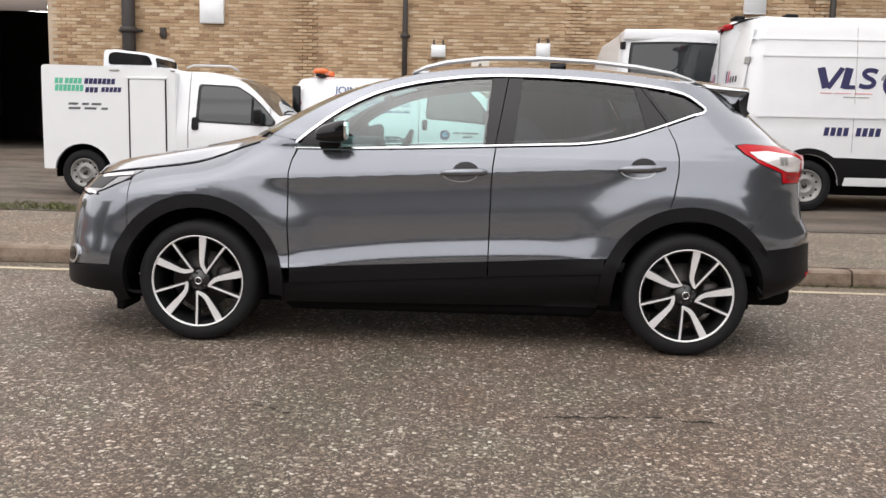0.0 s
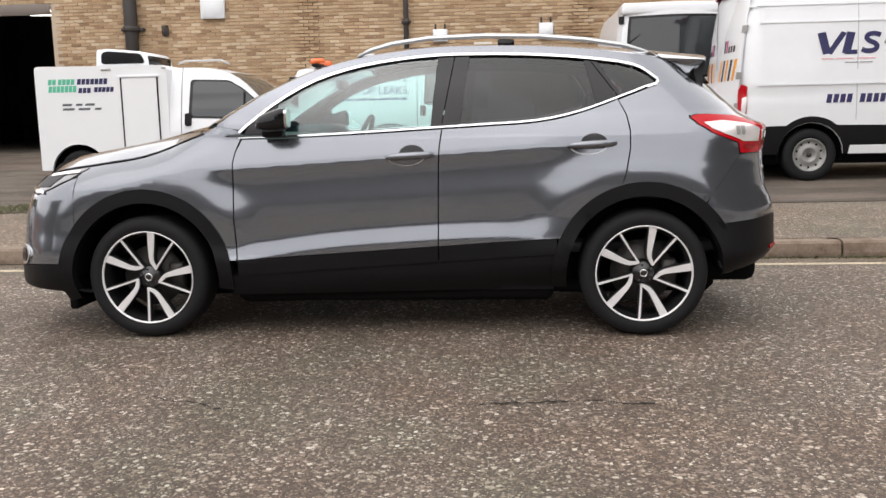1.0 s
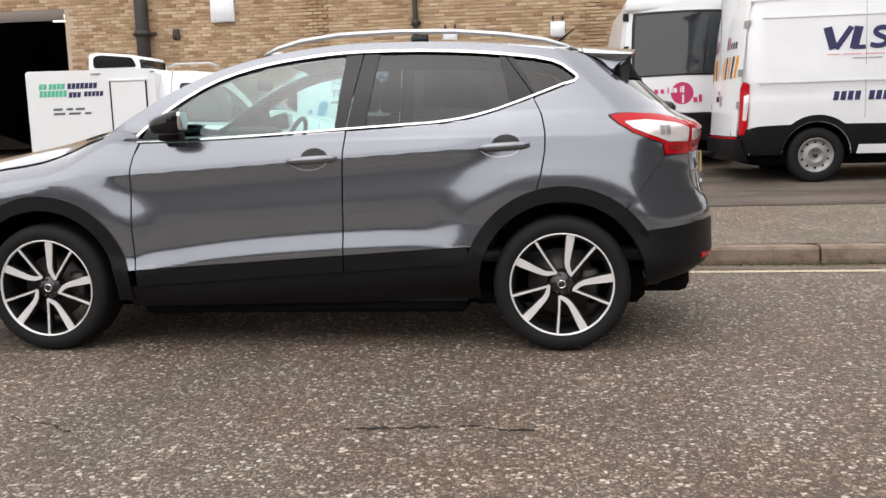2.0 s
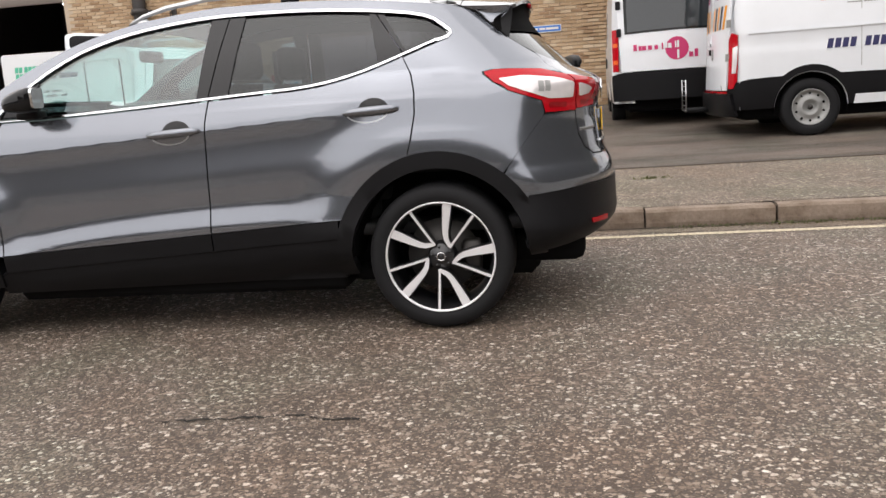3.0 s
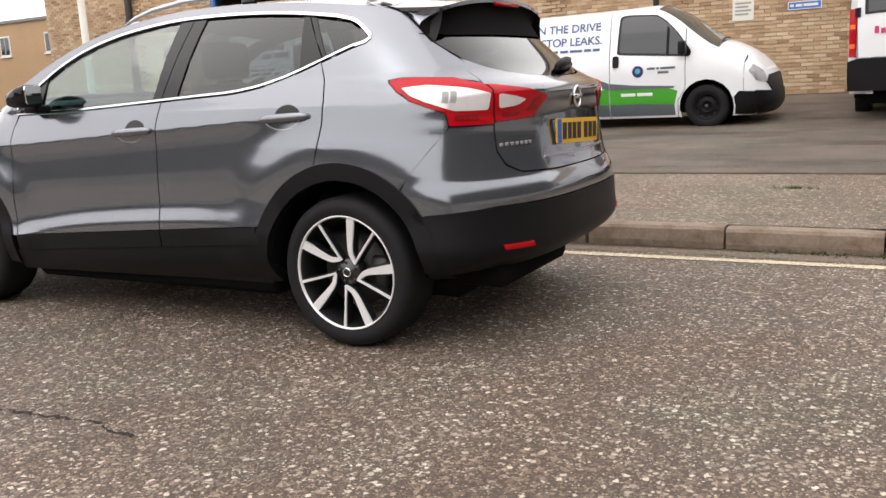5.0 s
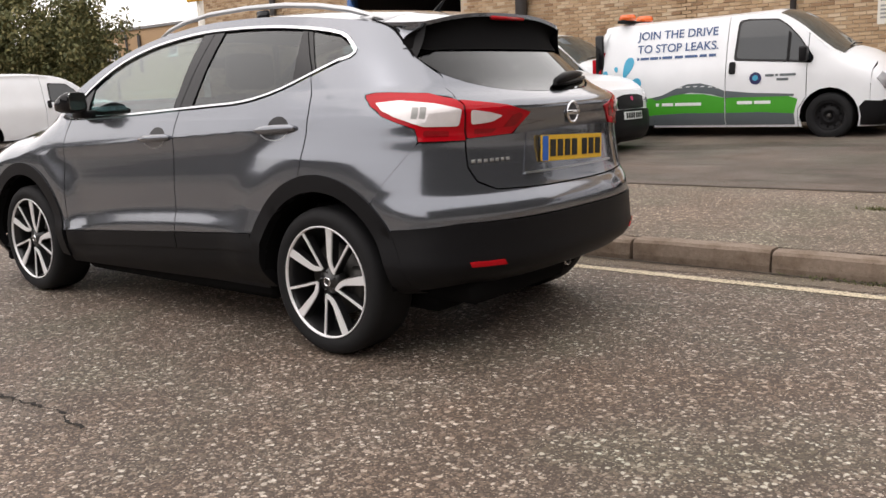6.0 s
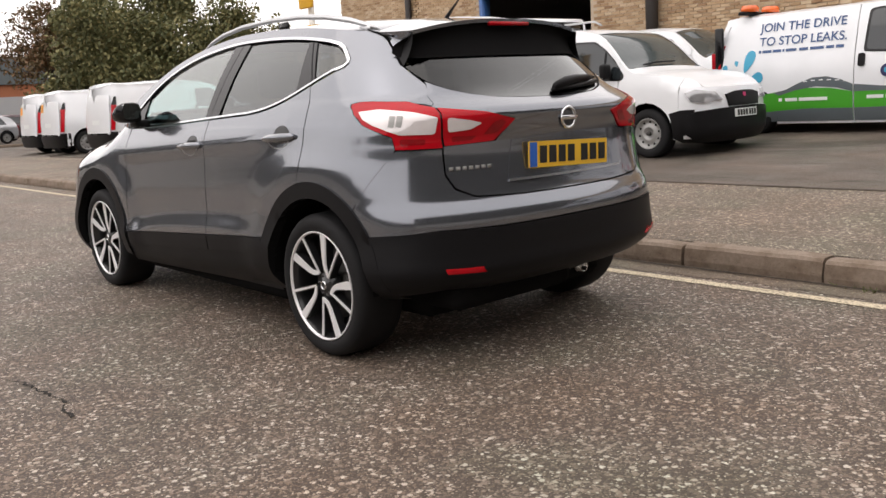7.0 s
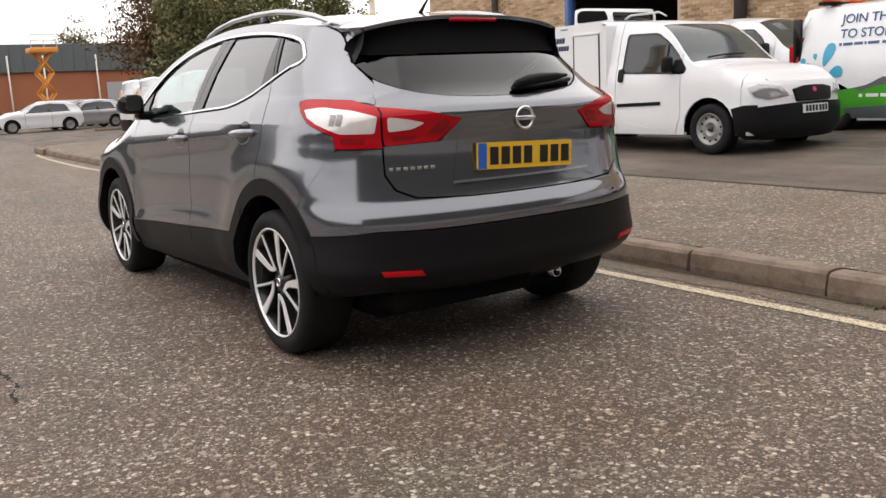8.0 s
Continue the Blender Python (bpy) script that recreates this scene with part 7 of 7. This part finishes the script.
# ---------------------------------------------------------------- sign post, far buildings, trees
post = thing("sign_post", "yellow sign box on a slim white post", "sign", pose(-5.90, 3.93, 0.14))
part("post", tube(bmesh.new(), [(0, 0, -0.05), (0, 0, 3.0)], 0.045, 12), "signwhite", post)
M["yellow"] = plain("yellow_sign", (0.72, 0.40, 0.03), 0.5)
part("sign_plate", boxed(-0.16, 0.16, -0.10, -0.05, 2.28, 2.95, 0.02, 2), "yellow", post, "yellow plate")
for z in (2.4, 2.8):
    part("clip", boxed(-0.06, 0.06, -0.06, 0.06, z, z + 0.04, 0.008), "steel", post)

# neighbouring brick house with windows and a dark pipe run
M["farbrick"] = plain("far_buff_brick", (0.42, 0.28, 0.16), 0.9, grain=0.22, scale=9)
M["frame"] = plain("white_window_frame", (0.7, 0.7, 0.68), 0.5)
hs = thing("brick_house", "buff brick house with white framed windows", "house", pose(-40, 26, 0.0))
part("wall", boxed(-14, 14, 0, 8, -0.1, 5.2), "farbrick", hs, "", False)
part("coping", boxed(-14.2, 14.2, -0.1, 8.1, 5.2, 5.36, 0.02), "roofm", hs, "", False)
part("pipe", tube(bmesh.new(), [(-2.9, -0.1, 5.0), (-2.9, -0.1, 2.7), (-4.2, -0.1, 2.5), (-4.2, -0.1, 0.2)], 0.07, 8), "pipe", hs)
part("pipe", tube(bmesh.new(), [(-1.6, -0.1, 4.9), (-1.6, -0.1, 2.8)], 0.10, 8), "pipe", hs)
for x in (-5.5, -4.4, -9.5, 1.5, 5.0):
    w = part("window", boxed(x - 0.4, x + 0.4, -0.03, 0.02, 3.6, 4.6, 0.01), "frame", hs, "white framed window", False)
    part("pane", boxed(x - 0.32, x - 0.03, -0.045, -0.03, 3.68, 4.52), "vanpane", w, "", False)
    part("pane", boxed(x + 0.03, x + 0.32, -0.045, -0.03, 3.68, 4.52), "vanpane", w, "", False)
    part("sill", boxed(x - 0.46, x + 0.46, -0.10, 0.0, 3.52, 3.60, 0.01), "frame", w, "", False)

# low unit with grey cladding over brick
M["cladding"] = plain("grey_ribbed_cladding", (0.085, 0.10, 0.105), 0.6, grain=0.12, scale=3)
M["redbrick"] = plain("red_brick", (0.32, 0.12, 0.06), 0.9, grain=0.2, scale=8)
M["shutter"] = plain("pale_roller_shutter", (0.34, 0.35, 0.36), 0.6, grain=0.08, scale=3)
un = thing("industrial_unit", "low industrial unit of red brick with grey cladding above", "building", pose(-60, 12, -0.02, 0, 0, 0))
part("brick_base", boxed(-12, 0, -22, 18, -0.1, 3.5), "redbrick", un, "", False)
part("fascia", boxed(-12, 0.25, -22, 18, 3.5, 5.35, 0.03), "cladding", un, "grey cladding", False)
for i in range(50):
    part("cladding_rib", boxed(0.25, 0.30, -22 + 0.8 * i, -21.86 + 0.8 * i, 3.55, 5.3), "cladding", un, "", False)
part("roller_shutter", boxed(0.0, 0.06, 1.6, 5.6, 0.0, 2.7), "shutter", un, "pale roller shutter", False)
part("roller_shutter", boxed(0.0, 0.06, -14, -5.5, 0.0, 2.0), "shutter", un, "pale roller shutter", False)
for y in (-4.6, -2.4, 1.0, 8.0):
    part("downpipe", tube(bmesh.new(), [(0.32, y, 0), (0.32, y, 4.6)], 0.06, 6), "signwhite", un)
part("sign_panel", boxed(0.0, 0.08, -2.0, 0.6, 1.2, 1.6), "grp", un, "white sign panel", False)

# scissor lift with an orange deck
M["liftorange"] = plain("orange_paint", (0.62, 0.24, 0.03), 0.5)
sl = thing("scissor_lift", "orange scissor lift with its deck raised", "lift", pose(-50, 7.8, -0.02))
part("chassis", boxed(-0.8, 0.8, -0.6, 0.6, 0.25, 0.8, 0.05), "liftorange", sl)
for y in (-0.55, 0.55):
    for x in (-0.6, 0.6):
        part("wheel", spin([(0.0, -0.08), (0.25, -0.08), (0.25, 0.08), (0.0, 0.08)], 16), "rubber", sl, "", True, pose(x, y, 0.25, 0, 0, 0))
for k in range(3):
    for x in (-0.5, 0.5):
        for d in (-1, 1):
            part("arm", tube(bmesh.new(), [(x, -0.42 * d, 0.8 + 1.15 * k), (x, 0.42 * d, 1.95 + 1.15 * k)], 0.07, 6), "liftorange", sl)
part("deck", boxed(-0.85, 0.85, -0.72, 0.72, 4.2, 4.5, 0.03), "liftorange", sl)
for y in (-0.68, 0.0, 0.68):
    part("guard_post", tube(bmesh.new(), [(0.8, y, 4.5), (0.8, y, 5.2)], 0.03, 6), "signwhite", sl)
for z in (4.85, 5.2):
    part("guard_rail", tube(bmesh.new(), [(0.8, -0.68, z), (0.8, 0.68, z)], 0.03, 6), "signwhite", sl)


def small_car(label, m, colour):
    L, W = 4.2, 1.72
    v = Van("parked_car", label, m, L, W, [(0.05, 0.92), (0.15, 1.02), (0.45, 1.28), (0.8, 1.38), (1.6, 1.42), (2.2, 1.36), (2.6, 1.16), (2.95, 0.95), (3.5, 0.88), (3.95, 0.74)],
            [(0.15, L - 0.15), (0.3, L), (0.55, L - 0.02), (0.75, L - 0.15), (0.95, L - 0.5), (1.5, L - 0.6)], [(0.2, 0.1), (0.4, 0.0), (0.8, 0.02), (1.0, 0.10), (1.5, 0.3)], (0.75, 3.35), 0.30, (1.55, 2.75),
            [(0.65, 0.96), (2.72, 0.93), (2.2, 1.28), (1.6, 1.35), (0.9, 1.30)], low=0.2, corner=0.6, group="cars parked across the junction", category="car", paintwork=colour)
    v.screen(2.9, 2.15)
    v.ends([(0.0, 0.2), (-0.8, 0.22), (-0.82, 0.45), (0.0, 0.45)], "clad", "front_bumper", True, 0.01, 0.03)
    v.ends([(0.0, 0.95), (-0.55, 0.97), (-0.5, 1.25), (0.0, 1.27)], "vanpane", "rear_window", False, 0.01, 0.01)
    for s in (-1, 1):
        v.ends([(s * 0.62, 0.66), (s * 0.80, 0.66), (s * 0.80, 0.84), (s * 0.64, 0.84)], "red", "rear_lamp", False, 0.012, 0.02, mirror=False)
    return v


M["maroon"] = paint("maroon_car_paint", (0.06, 0.014, 0.02))
M["silver"] = paint("silver_car_paint", (0.45, 0.46, 0.48), 0, 0.5)
small_car("white hatchback parked across the junction", pose(-42.3, 7.9, -0.016, 0, 0, -93), "white")
small_car("silver hatchback parked across the junction", pose(-44.5, 10.4, -0.016, 0, 0, -80), "silver")
small_car("white hatchback parked across the junction", pose(-45.5, 12.5, -0.016, 0, 0, -20), "white")
small_car("maroon hatchback parked across the junction", pose(-49.0, 12.6, -0.016, 0, 0, -80), "maroon")
small_car("white hatchback parked across the junction", pose(-55.0, 9.6, -0.016, 0, 0, -12), "white")
small_car("silver hatchback parked across the junction", pose(-53.5, 11.7, -0.016, 0, 0, 168), "silver")
small_car("white hatchback parked across the junction", pose(-48.0, 2.2, -0.016, 0, 0, -90), "white")
small_car("maroon hatchback parked across the junction", pose(-40.5, 15.0, -0.016, 0, 0, -170), "maroon")
tagged(part("kerb_far", boxed(-37.2, -37.0, 7.2, 24, -0.03, 0.1, 0.02), "kerb"), "far kerb across the junction", "kerb", kind="structure")
tagged(part("pavement_far", boxed(-37.0, -30, 9, 24, -0.03, 0.09), "verge"), "far pavement across the junction", "pavement", kind="structure")


# trees: trunk, limbs and many small leaf cards in uneven clumps
def leaf_material(name, a, b, c):
    m = mat(name, a, 0.7)
    n = Nodes(m)
    r = n.t.nodes.new("ShaderNodeNewGeometry").outputs["Random Per Island"]
    n.colour(n.ramp(r, (0.0, a), (0.6, b), (1.0, c)))
    n.b.inputs["Transmission Weight"].default_value = 0.0
    return m


M["leaf"] = leaf_material("dull_green_leaves", (0.058, 0.068, 0.024), (0.125, 0.125, 0.045), (0.24, 0.21, 0.085))
M["leafred"] = leaf_material("turning_leaves", (0.06, 0.045, 0.012), (0.10, 0.06, 0.02), (0.16, 0.07, 0.025))
M["bark"] = plain("dark_bark", (0.05, 0.04, 0.03), 0.95, grain=0.4, scale=12, bumpy=0.6)


def tree(label, x, y, height, spread, seed, leaf="leaf", n=9000, size=0.11, low=0.18):
    r = random.Random(seed)
    t = thing("tree", label, "tree", pose(x, y, 0.0), "trees beyond the yard")
    bm = bmesh.new()
    tube(bm, [(0, 0, -0.1), (0.1, 0.05, height * 0.25), (0.15, -0.1, height * 0.5), (0.05, 0.1, height * 0.8)], [0.26, 0.2, 0.14, 0.05], 9)
    tips = []
    for i in range(16):
        a, h = r.uniform(0, 6.28), height * r.uniform(0.18, 0.75)
        ln = spread * r.uniform(0.5, 1.0) * (1.1 - 0.5 * h / height)
        mid = Vector((math.cos(a) * ln * 0.5, math.sin(a) * ln * 0.5, h + ln * 0.25))
        tip = Vector((math.cos(a) * ln, math.sin(a) * ln, h + ln * r.uniform(0.2, 0.6)))
        tube(bm, [(0.1, 0, h), mid, tip], [0.08, 0.05, 0.015], 6)
        tips += [mid, tip, (mid + tip) / 2]
    part("trunk", bm, "bark", t)
    vs, fs = [], []
    clumps = []
    for p in tips:
        for _ in range(2):
            clumps.append((p + Vector((r.gauss(0, 0.5), r.gauss(0, 0.5), r.gauss(0.1, 0.4))), r.uniform(0.35, 0.95)))
    for _ in range(26):
        a, h = r.uniform(0, 6.28), height * r.uniform(low, 0.98)
        k = math.sin(math.pi * min(1, max(0.12, (h / height - low * 0.6) / (1.02 - low * 0.6)))) ** 0.6
        clumps.append((Vector((math.cos(a) * spread * k * r.uniform(0.3, 1), math.sin(a) * spread * k * r.uniform(0.3, 1), h)), r.uniform(0.4, 1.0)))
    for _ in range(n):
        c, q = r.choice(clumps)
        d = Vector((r.gauss(0, 1), r.gauss(0, 1), r.gauss(0, 0.8))).normalized() * q * r.random() ** 0.45
        p = c + d
        u = Vector((r.gauss(0, 1), r.gauss(0, 1), r.gauss(0, 1))).normalized()
        w = u.orthogonal().normalized()
        s = size * r.uniform(0.6, 1.4)
        k = len(vs)
        vs += [tuple(p - u * s), tuple(p + w * s * 0.5), tuple(p + u * s), tuple(p - w * s * 0.5)]
        fs.append((k, k + 1, k + 2, k + 3))
    me = bpy.data.meshes.new("crown")
    me.from_pydata(vs, [], fs)
    me.materials.append(M[leaf])
    ob = new("crown", me)
    ob.parent = t
    return t


tree("broad dull green tree beside the side yard", -30.4, 10.4, 5.6, 2.0, 3, n=28000, size=0.085)
tree("broad dull green tree beside the side yard", -31.2, 12.8, 6.2, 2.7, 5, n=36000, size=0.085)
tree("broad dull green tree beside the side yard", -30.2, 15.4, 5.9, 2.0, 8, n=20000, size=0.085)
tree("turning brown-green tree behind the parked cars", -37.9, 10.6, 6.4, 2.1, 11, "leafred", 9000, 0.085)
tree("thin pale tree beyond the low unit", -75.0, 15.0, 8.6, 1.9, 21, "leaf", 6000, 0.12)
tree("thin pale tree beyond the low unit", -82.0, 9.0, 7.4, 1.4, 23, "leaf", 3000, 0.12)

# ---------------------------------------------------------------- the brick building
WY = 14.5
wall = tagged(new("wall_north"), "long buff brick wall of an industrial building", "wall", kind="structure")
OPEN = (-13.56, -9.65, 3.9)
HEIGHT = 6.6
for x0, x1, z0, z1 in ((-20.24, OPEN[0], 0.3, HEIGHT), (OPEN[1], 22, 0.3, HEIGHT), (OPEN[0], OPEN[1], OPEN[2], HEIGHT)):
    part("wall_core", boxed(x0, x1, WY + 0.012, WY + 0.30, z0, z1), "mortar", wall, "", False)
part("gable_wall", boxed(-20.24, -19.94, WY + 0.31, 40, 0.2, HEIGHT), "mortar", wall, "", False)


tagged(part("roof", boxed(-20.44, 22.2, WY - 0.1, 40, HEIGHT, HEIGHT + 0.25, 0.02), "roofm"), "flat grey roof of the industrial building", "roof", kind="structure")

# shed behind the open doorway
M["shed"] = plain("dark_shed_lining", (0.20, 0.17, 0.15), 0.9)
tagged(part("shed_wall", boxed(-19.4, -19.2, WY + 0.35, 30, 0.3, 6), "shed"), "dark inner wall of the workshop", "wall", kind="structure")
tagged(part("shed_wall", boxed(-6.2, -6.0, WY + 0.35, 30, 0.3, 6), "shed"), "dark inner wall of the workshop", "wall", kind="structure")
tagged(part("shed_wall", boxed(-19.4, -6.0, 30, 30.2, 0.3, 6), "shed"), "dark inner wall of the workshop", "wall", kind="structure")
M["tube"] = mat("strip_lamp", (1, 1, 1), 0.5)
M["tube"].node_tree.nodes["Principled BSDF"].inputs["Emission Color"].default_value = (1, 0.98, 0.92, 1)
M["tube"].node_tree.nodes["Principled BSDF"].inputs["Emission Strength"].default_value = 5.0
for i, (x, y, z) in enumerate(((-11.6, 18.2, 4.25), (-12.2, 18.8, 4.3), (-13.2, 21.4, 4.5), (-10.5, 22.4, 4.6))):
    lampo = thing("strip_light", "lit strip light hanging in the workshop", "lamp", pose(x, y, z, 0, 0, 20), "workshop strip lights")
    part("lamp_body", boxed(-0.6, 0.6, -0.05, 0.05, 0.02, 0.08, 0.01), "grp", lampo)
    part("lamp_tube", tube(bmesh.new(), [(-0.58, 0, 0), (0.58, 0, 0)], 0.018, 8), "tube", lampo)
    part("lamp_chain", tube(bmesh.new(), [(0, 0, 0.08), (0, 0, 6.1 - z)], 0.006, 5), "disc", lampo)
M["blue"] = plain("blue_painted_steel", (0.03, 0.10, 0.28), 0.5)
tagged(part("door_frame", boxed(OPEN[0] + 0.002, OPEN[0] + 0.12, WY - 0.03, WY + 0.28, 0.5, OPEN[2]), "blue"), "blue painted steel doorpost", "door frame", kind="structure")
tagged(part("door_lintel", boxed(OPEN[0], OPEN[1], WY - 0.02, WY + 0.01, OPEN[2] - 0.25, OPEN[2], 0.01), "shed"), "dark steel lintel over the workshop doorway", "lintel", kind="structure")

# bricks in stretcher bond, some patches stand back between shallow piers
def brick_mesh(length):
    bm = bmesh.new()
    y1, y0, e = WY + 0.012, WY - 0.004, 0.005
    v = [bm.verts.new(p) for p in ((0, y1, 0), (length, y1, 0), (length, y1, 0.065), (0, y1, 0.065), (e, y0, e), (length - e, y0, e), (length - e, y0, 0.065 - e), (e, y0, 0.065 - e))]
    for q in ((4, 5, 6, 7), (0, 1, 5, 4), (1, 2, 6, 5), (2, 3, 7, 6), (3, 0, 4, 7)):
        bm.faces.new([v[k] for k in q])
    return bm


PIERS = ((-4.0, -3.54), (2.05, 2.5), (7.4, 7.85), (-16.8, -16.3))
brick_data = None
rest_v, rest_f = [], []
rng = random.Random(12)
count = 0
for row in range(int((HEIGHT - 0.55) / 0.075)):
    z = 0.53 + row * 0.075
    if z > 5.3:
        continue
    x = -20.24 + (0.1125 if row % 2 else 0)
    while x < 13.0:
        inside = x + 0.215 > OPEN[0] and x < OPEN[1] and z < OPEN[2]
        if not inside:
            dy = rng.uniform(-0.003, 0.003) - (0.03 if any(a <= x + 0.1 <= b for a, b in PIERS) else 0)
            if count < 300 and -1.45 < x < 2.5 and z < 2.6:
                if brick_data is None:
                    ob = part("brick", brick_mesh(0.215), "brick", wall, smooth=False)
                    brick_data = ob.data
                else:
                    ob = new("brick", brick_data)
                    ob.parent = wall
                ob.location = (x, dy, z)
                count += 1
            else:
                n = len(rest_v)
                y1, y0, e, L, h = WY + 0.012, WY - 0.004 + dy, 0.005, 0.215, 0.065
                rest_v += [(x, y1, z), (x + L, y1, z), (x + L, y1, z + h), (x, y1, z + h), (x + e, y0, z + e), (x + L - e, y0, z + e), (x + L - e, y0, z + h - e), (x + e, y0, z + h - e)]
                rest_f += [tuple(n + k for k in q) for q in ((4, 5, 6, 7), (0, 1, 5, 4), (1, 2, 6, 5), (2, 3, 7, 6), (3, 0, 4, 7))]
        x += 0.225
me = bpy.data.meshes.new("brickwork")
me.from_pydata(rest_v, [], rest_f)
me.materials.append(M["brick"])
bw = new("brickwork", me)
bw.parent = wall
tagged(bw, "buff stretcher bond bricks", kind="stuff")

# pipes, boxes and signs on the wall


def downpipe(x, r, material, label, top=6.4, foot=0.54):
    p = thing("downpipe", label, "pipe", pose(x, WY - 0.035 - r, 0))
    part("pipe", tube(bmesh.new(), [(0, 0, foot), (0, 0, top)], r, 14), material, p)
    for z in (1.3, 3.2, 5.0):
        part("collar", tube(bmesh.new(), [(0, 0, z), (0, 0, z + 0.12)], r * 1.25, 14), material, p)
        part("bracket", boxed(-r * 1.8, r * 1.8, r * 0.4, r + 0.04, z + 0.03, z + 0.09, 0.004), material, p)
    return p


downpipe(-7.72, 0.145, "pipe", "thick black rainwater pipe on the brick wall")
downpipe(-1.52, 0.058, "pipe", "thin black downpipe on the brick wall")
downpipe(-16.55, 0.095, "pipe", "black downpipe on the brick wall")
downpipe(7.8, 0.063, "pipe", "thin black downpipe on the brick wall")
for x0, x1, z0, z1, lab in ((-6.13, -5.59, 3.45, 4.10, "white meter cabinet fixed to the brick wall"), (-0.93, -0.61, 2.81, 3.08, "small white vent cover on the brick wall"), (1.40, 1.71, 2.84, 3.16, "small white vent cover on the brick wall"), (5.89, 6.36, 3.87, 5.4, "tall white duct on the brick wall")):
    b = thing("wall_box", lab, "box", pose((x0 + x1) / 2, WY - 0.03, (z0 + z1) / 2))
    w, h = (x1 - x0) / 2, (z1 - z0) / 2
    part("box_body", boxed(-w, w, -0.09, 0.02, -h, h, 0.012, 2), "grp", b)
    part("box_lid", boxed(-w * 0.9, w * 0.9, -0.104, -0.09, -h * 0.92, h * 0.92, 0.006), "white", b)
    if h < 0.2:
        for dx in (-w * 0.65, w * 0.65):
            part("fixing_strap", boxed(dx - 0.018, dx + 0.018, -0.03, 0.02, h, h + 0.12, 0.004), "pipe", b)
b = thing("wall_tap_box", "small rusty bracket on the brick wall", "bracket", pose(-6.98, WY - 0.03, 3.22))
part("plate", boxed(-0.06, 0.06, -0.02, 0.02, -0.12, 0.12, 0.01), "pipe", b)
part("loop", tube(bmesh.new(), [(-0.05, -0.03, -0.1), (-0.05, -0.09, -0.1), (-0.05, -0.09, 0.1), (0.05, -0.09, 0.1), (0.05, -0.03, 0.1)], 0.012, 6), "pipe", b)

M["signblue"] = plain("blue_sign_board", (0.03, 0.16, 0.55), 0.4, grain=0.08)
s = thing("warning_sign", "white warning sign with a black triangle on the brick wall", "sign", pose(0.17, WY - 0.012, 2.39))
part("board", plate(rounded([(-0.20, -0.40), (0.20, -0.40), (0.20, 0.40), (-0.20, 0.40)], 0.02), -0.012, 0.0), "signwhite", s, "", False)
tri = [(-0.155, 0.03), (0.155, 0.03), (0.0, 0.30)]
for a, c in zip(tri, tri[1:] + tri[:1]):
    d = Vector(c) - Vector(a)
    n = Vector((-d.y, d.x)).normalized() * 0.014
    part("triangle_edge", plate([(a[0] - n.x, a[1] - n.y), (c[0] - n.x, c[1] - n.y), (c[0] + n.x, c[1] + n.y), (a[0] + n.x, a[1] + n.y)], -0.0145, -0.012), "ink", s, "", False)
part("symbol", plate([(-0.05, 0.07), (0.05, 0.07), (0.03, 0.14), (0.0, 0.20), (-0.03, 0.14)], -0.0145, -0.012), "ink", s, "", False)
for k in range(4):
    part("text_bar", plate([(-0.15, -0.09 - 0.07 * k), (0.15 - 0.05 * (k % 2), -0.09 - 0.07 * k), (0.15 - 0.05 * (k % 2), -0.055 - 0.07 * k), (-0.15, -0.055 - 0.07 * k)], -0.0145, -0.012), "steel", s, "", False)
s = thing("blue_sign", "small blue sign with white lettering on the brick wall", "sign", pose(1.29, WY - 0.012, 2.19))
part("board", plate([(-0.30, -0.075), (0.30, -0.075), (0.30, 0.075), (-0.30, 0.075)], -0.012, 0.0), "signwhite", s, "", False)
part("field", plate([(-0.285, -0.06), (0.285, -0.06), (0.285, 0.06), (-0.285, 0.06)], -0.0145, -0.012), "signblue", s, "", False)
for a, c in ((-0.26, -0.19), (-0.16, -0.04), (-0.02, 0.24)):
    part("text_bar", plate([(a, -0.022), (c, -0.022), (c, 0.024), (a, 0.024)], -0.0165, -0.0145), "signwhite", s, "", False)

# unseen walls behind the camera, added for the car paint to reflect
M["backwall"] = plain("dark_reflected_wall", (0.034, 0.033, 0.029), 0.95, grain=0.25, scale=3)
M["palewall"] = plain("pale_reflected_wall", (0.42, 0.40, 0.37), 0.9, grain=0.15, scale=2)
for x0, x1, y0, y1, h in ((-11, 14, -20.3, -20, 3.7), (-60, -11.01, -20.4, -20.1, 4.6), (-90, -17.0, -9.7, -9.4, 5.5)):
    ws = tagged(new("unseen_wall_south"), "unseen wall added across the road for car reflections, pale below and dark above", "wall", kind="structure")
    part("wall_foot", boxed(x0, x1, y0, y1 + 0.03, -0.05, 1.25), "palewall", ws, "", False)
    part("wall_upper", boxed(x0, x1, y0, y1, 1.25, h), "backwall", ws, "", False)
# unseen too: added to darken what the tailgate and bumper reflect
we = tagged(new("unseen_wall_east"), "unseen wall added behind the car for its reflections, pale below and dark above", "wall", kind="structure")
part("wall_foot", boxed(13.98, 14.3, -20.3, 14.4, -0.05, 1.5), "palewall", we, "", False)
part("wall_upper", boxed(14.01, 14.3, -20.3, 14.4, 1.5, 8.5), "backwall", we, "", False)
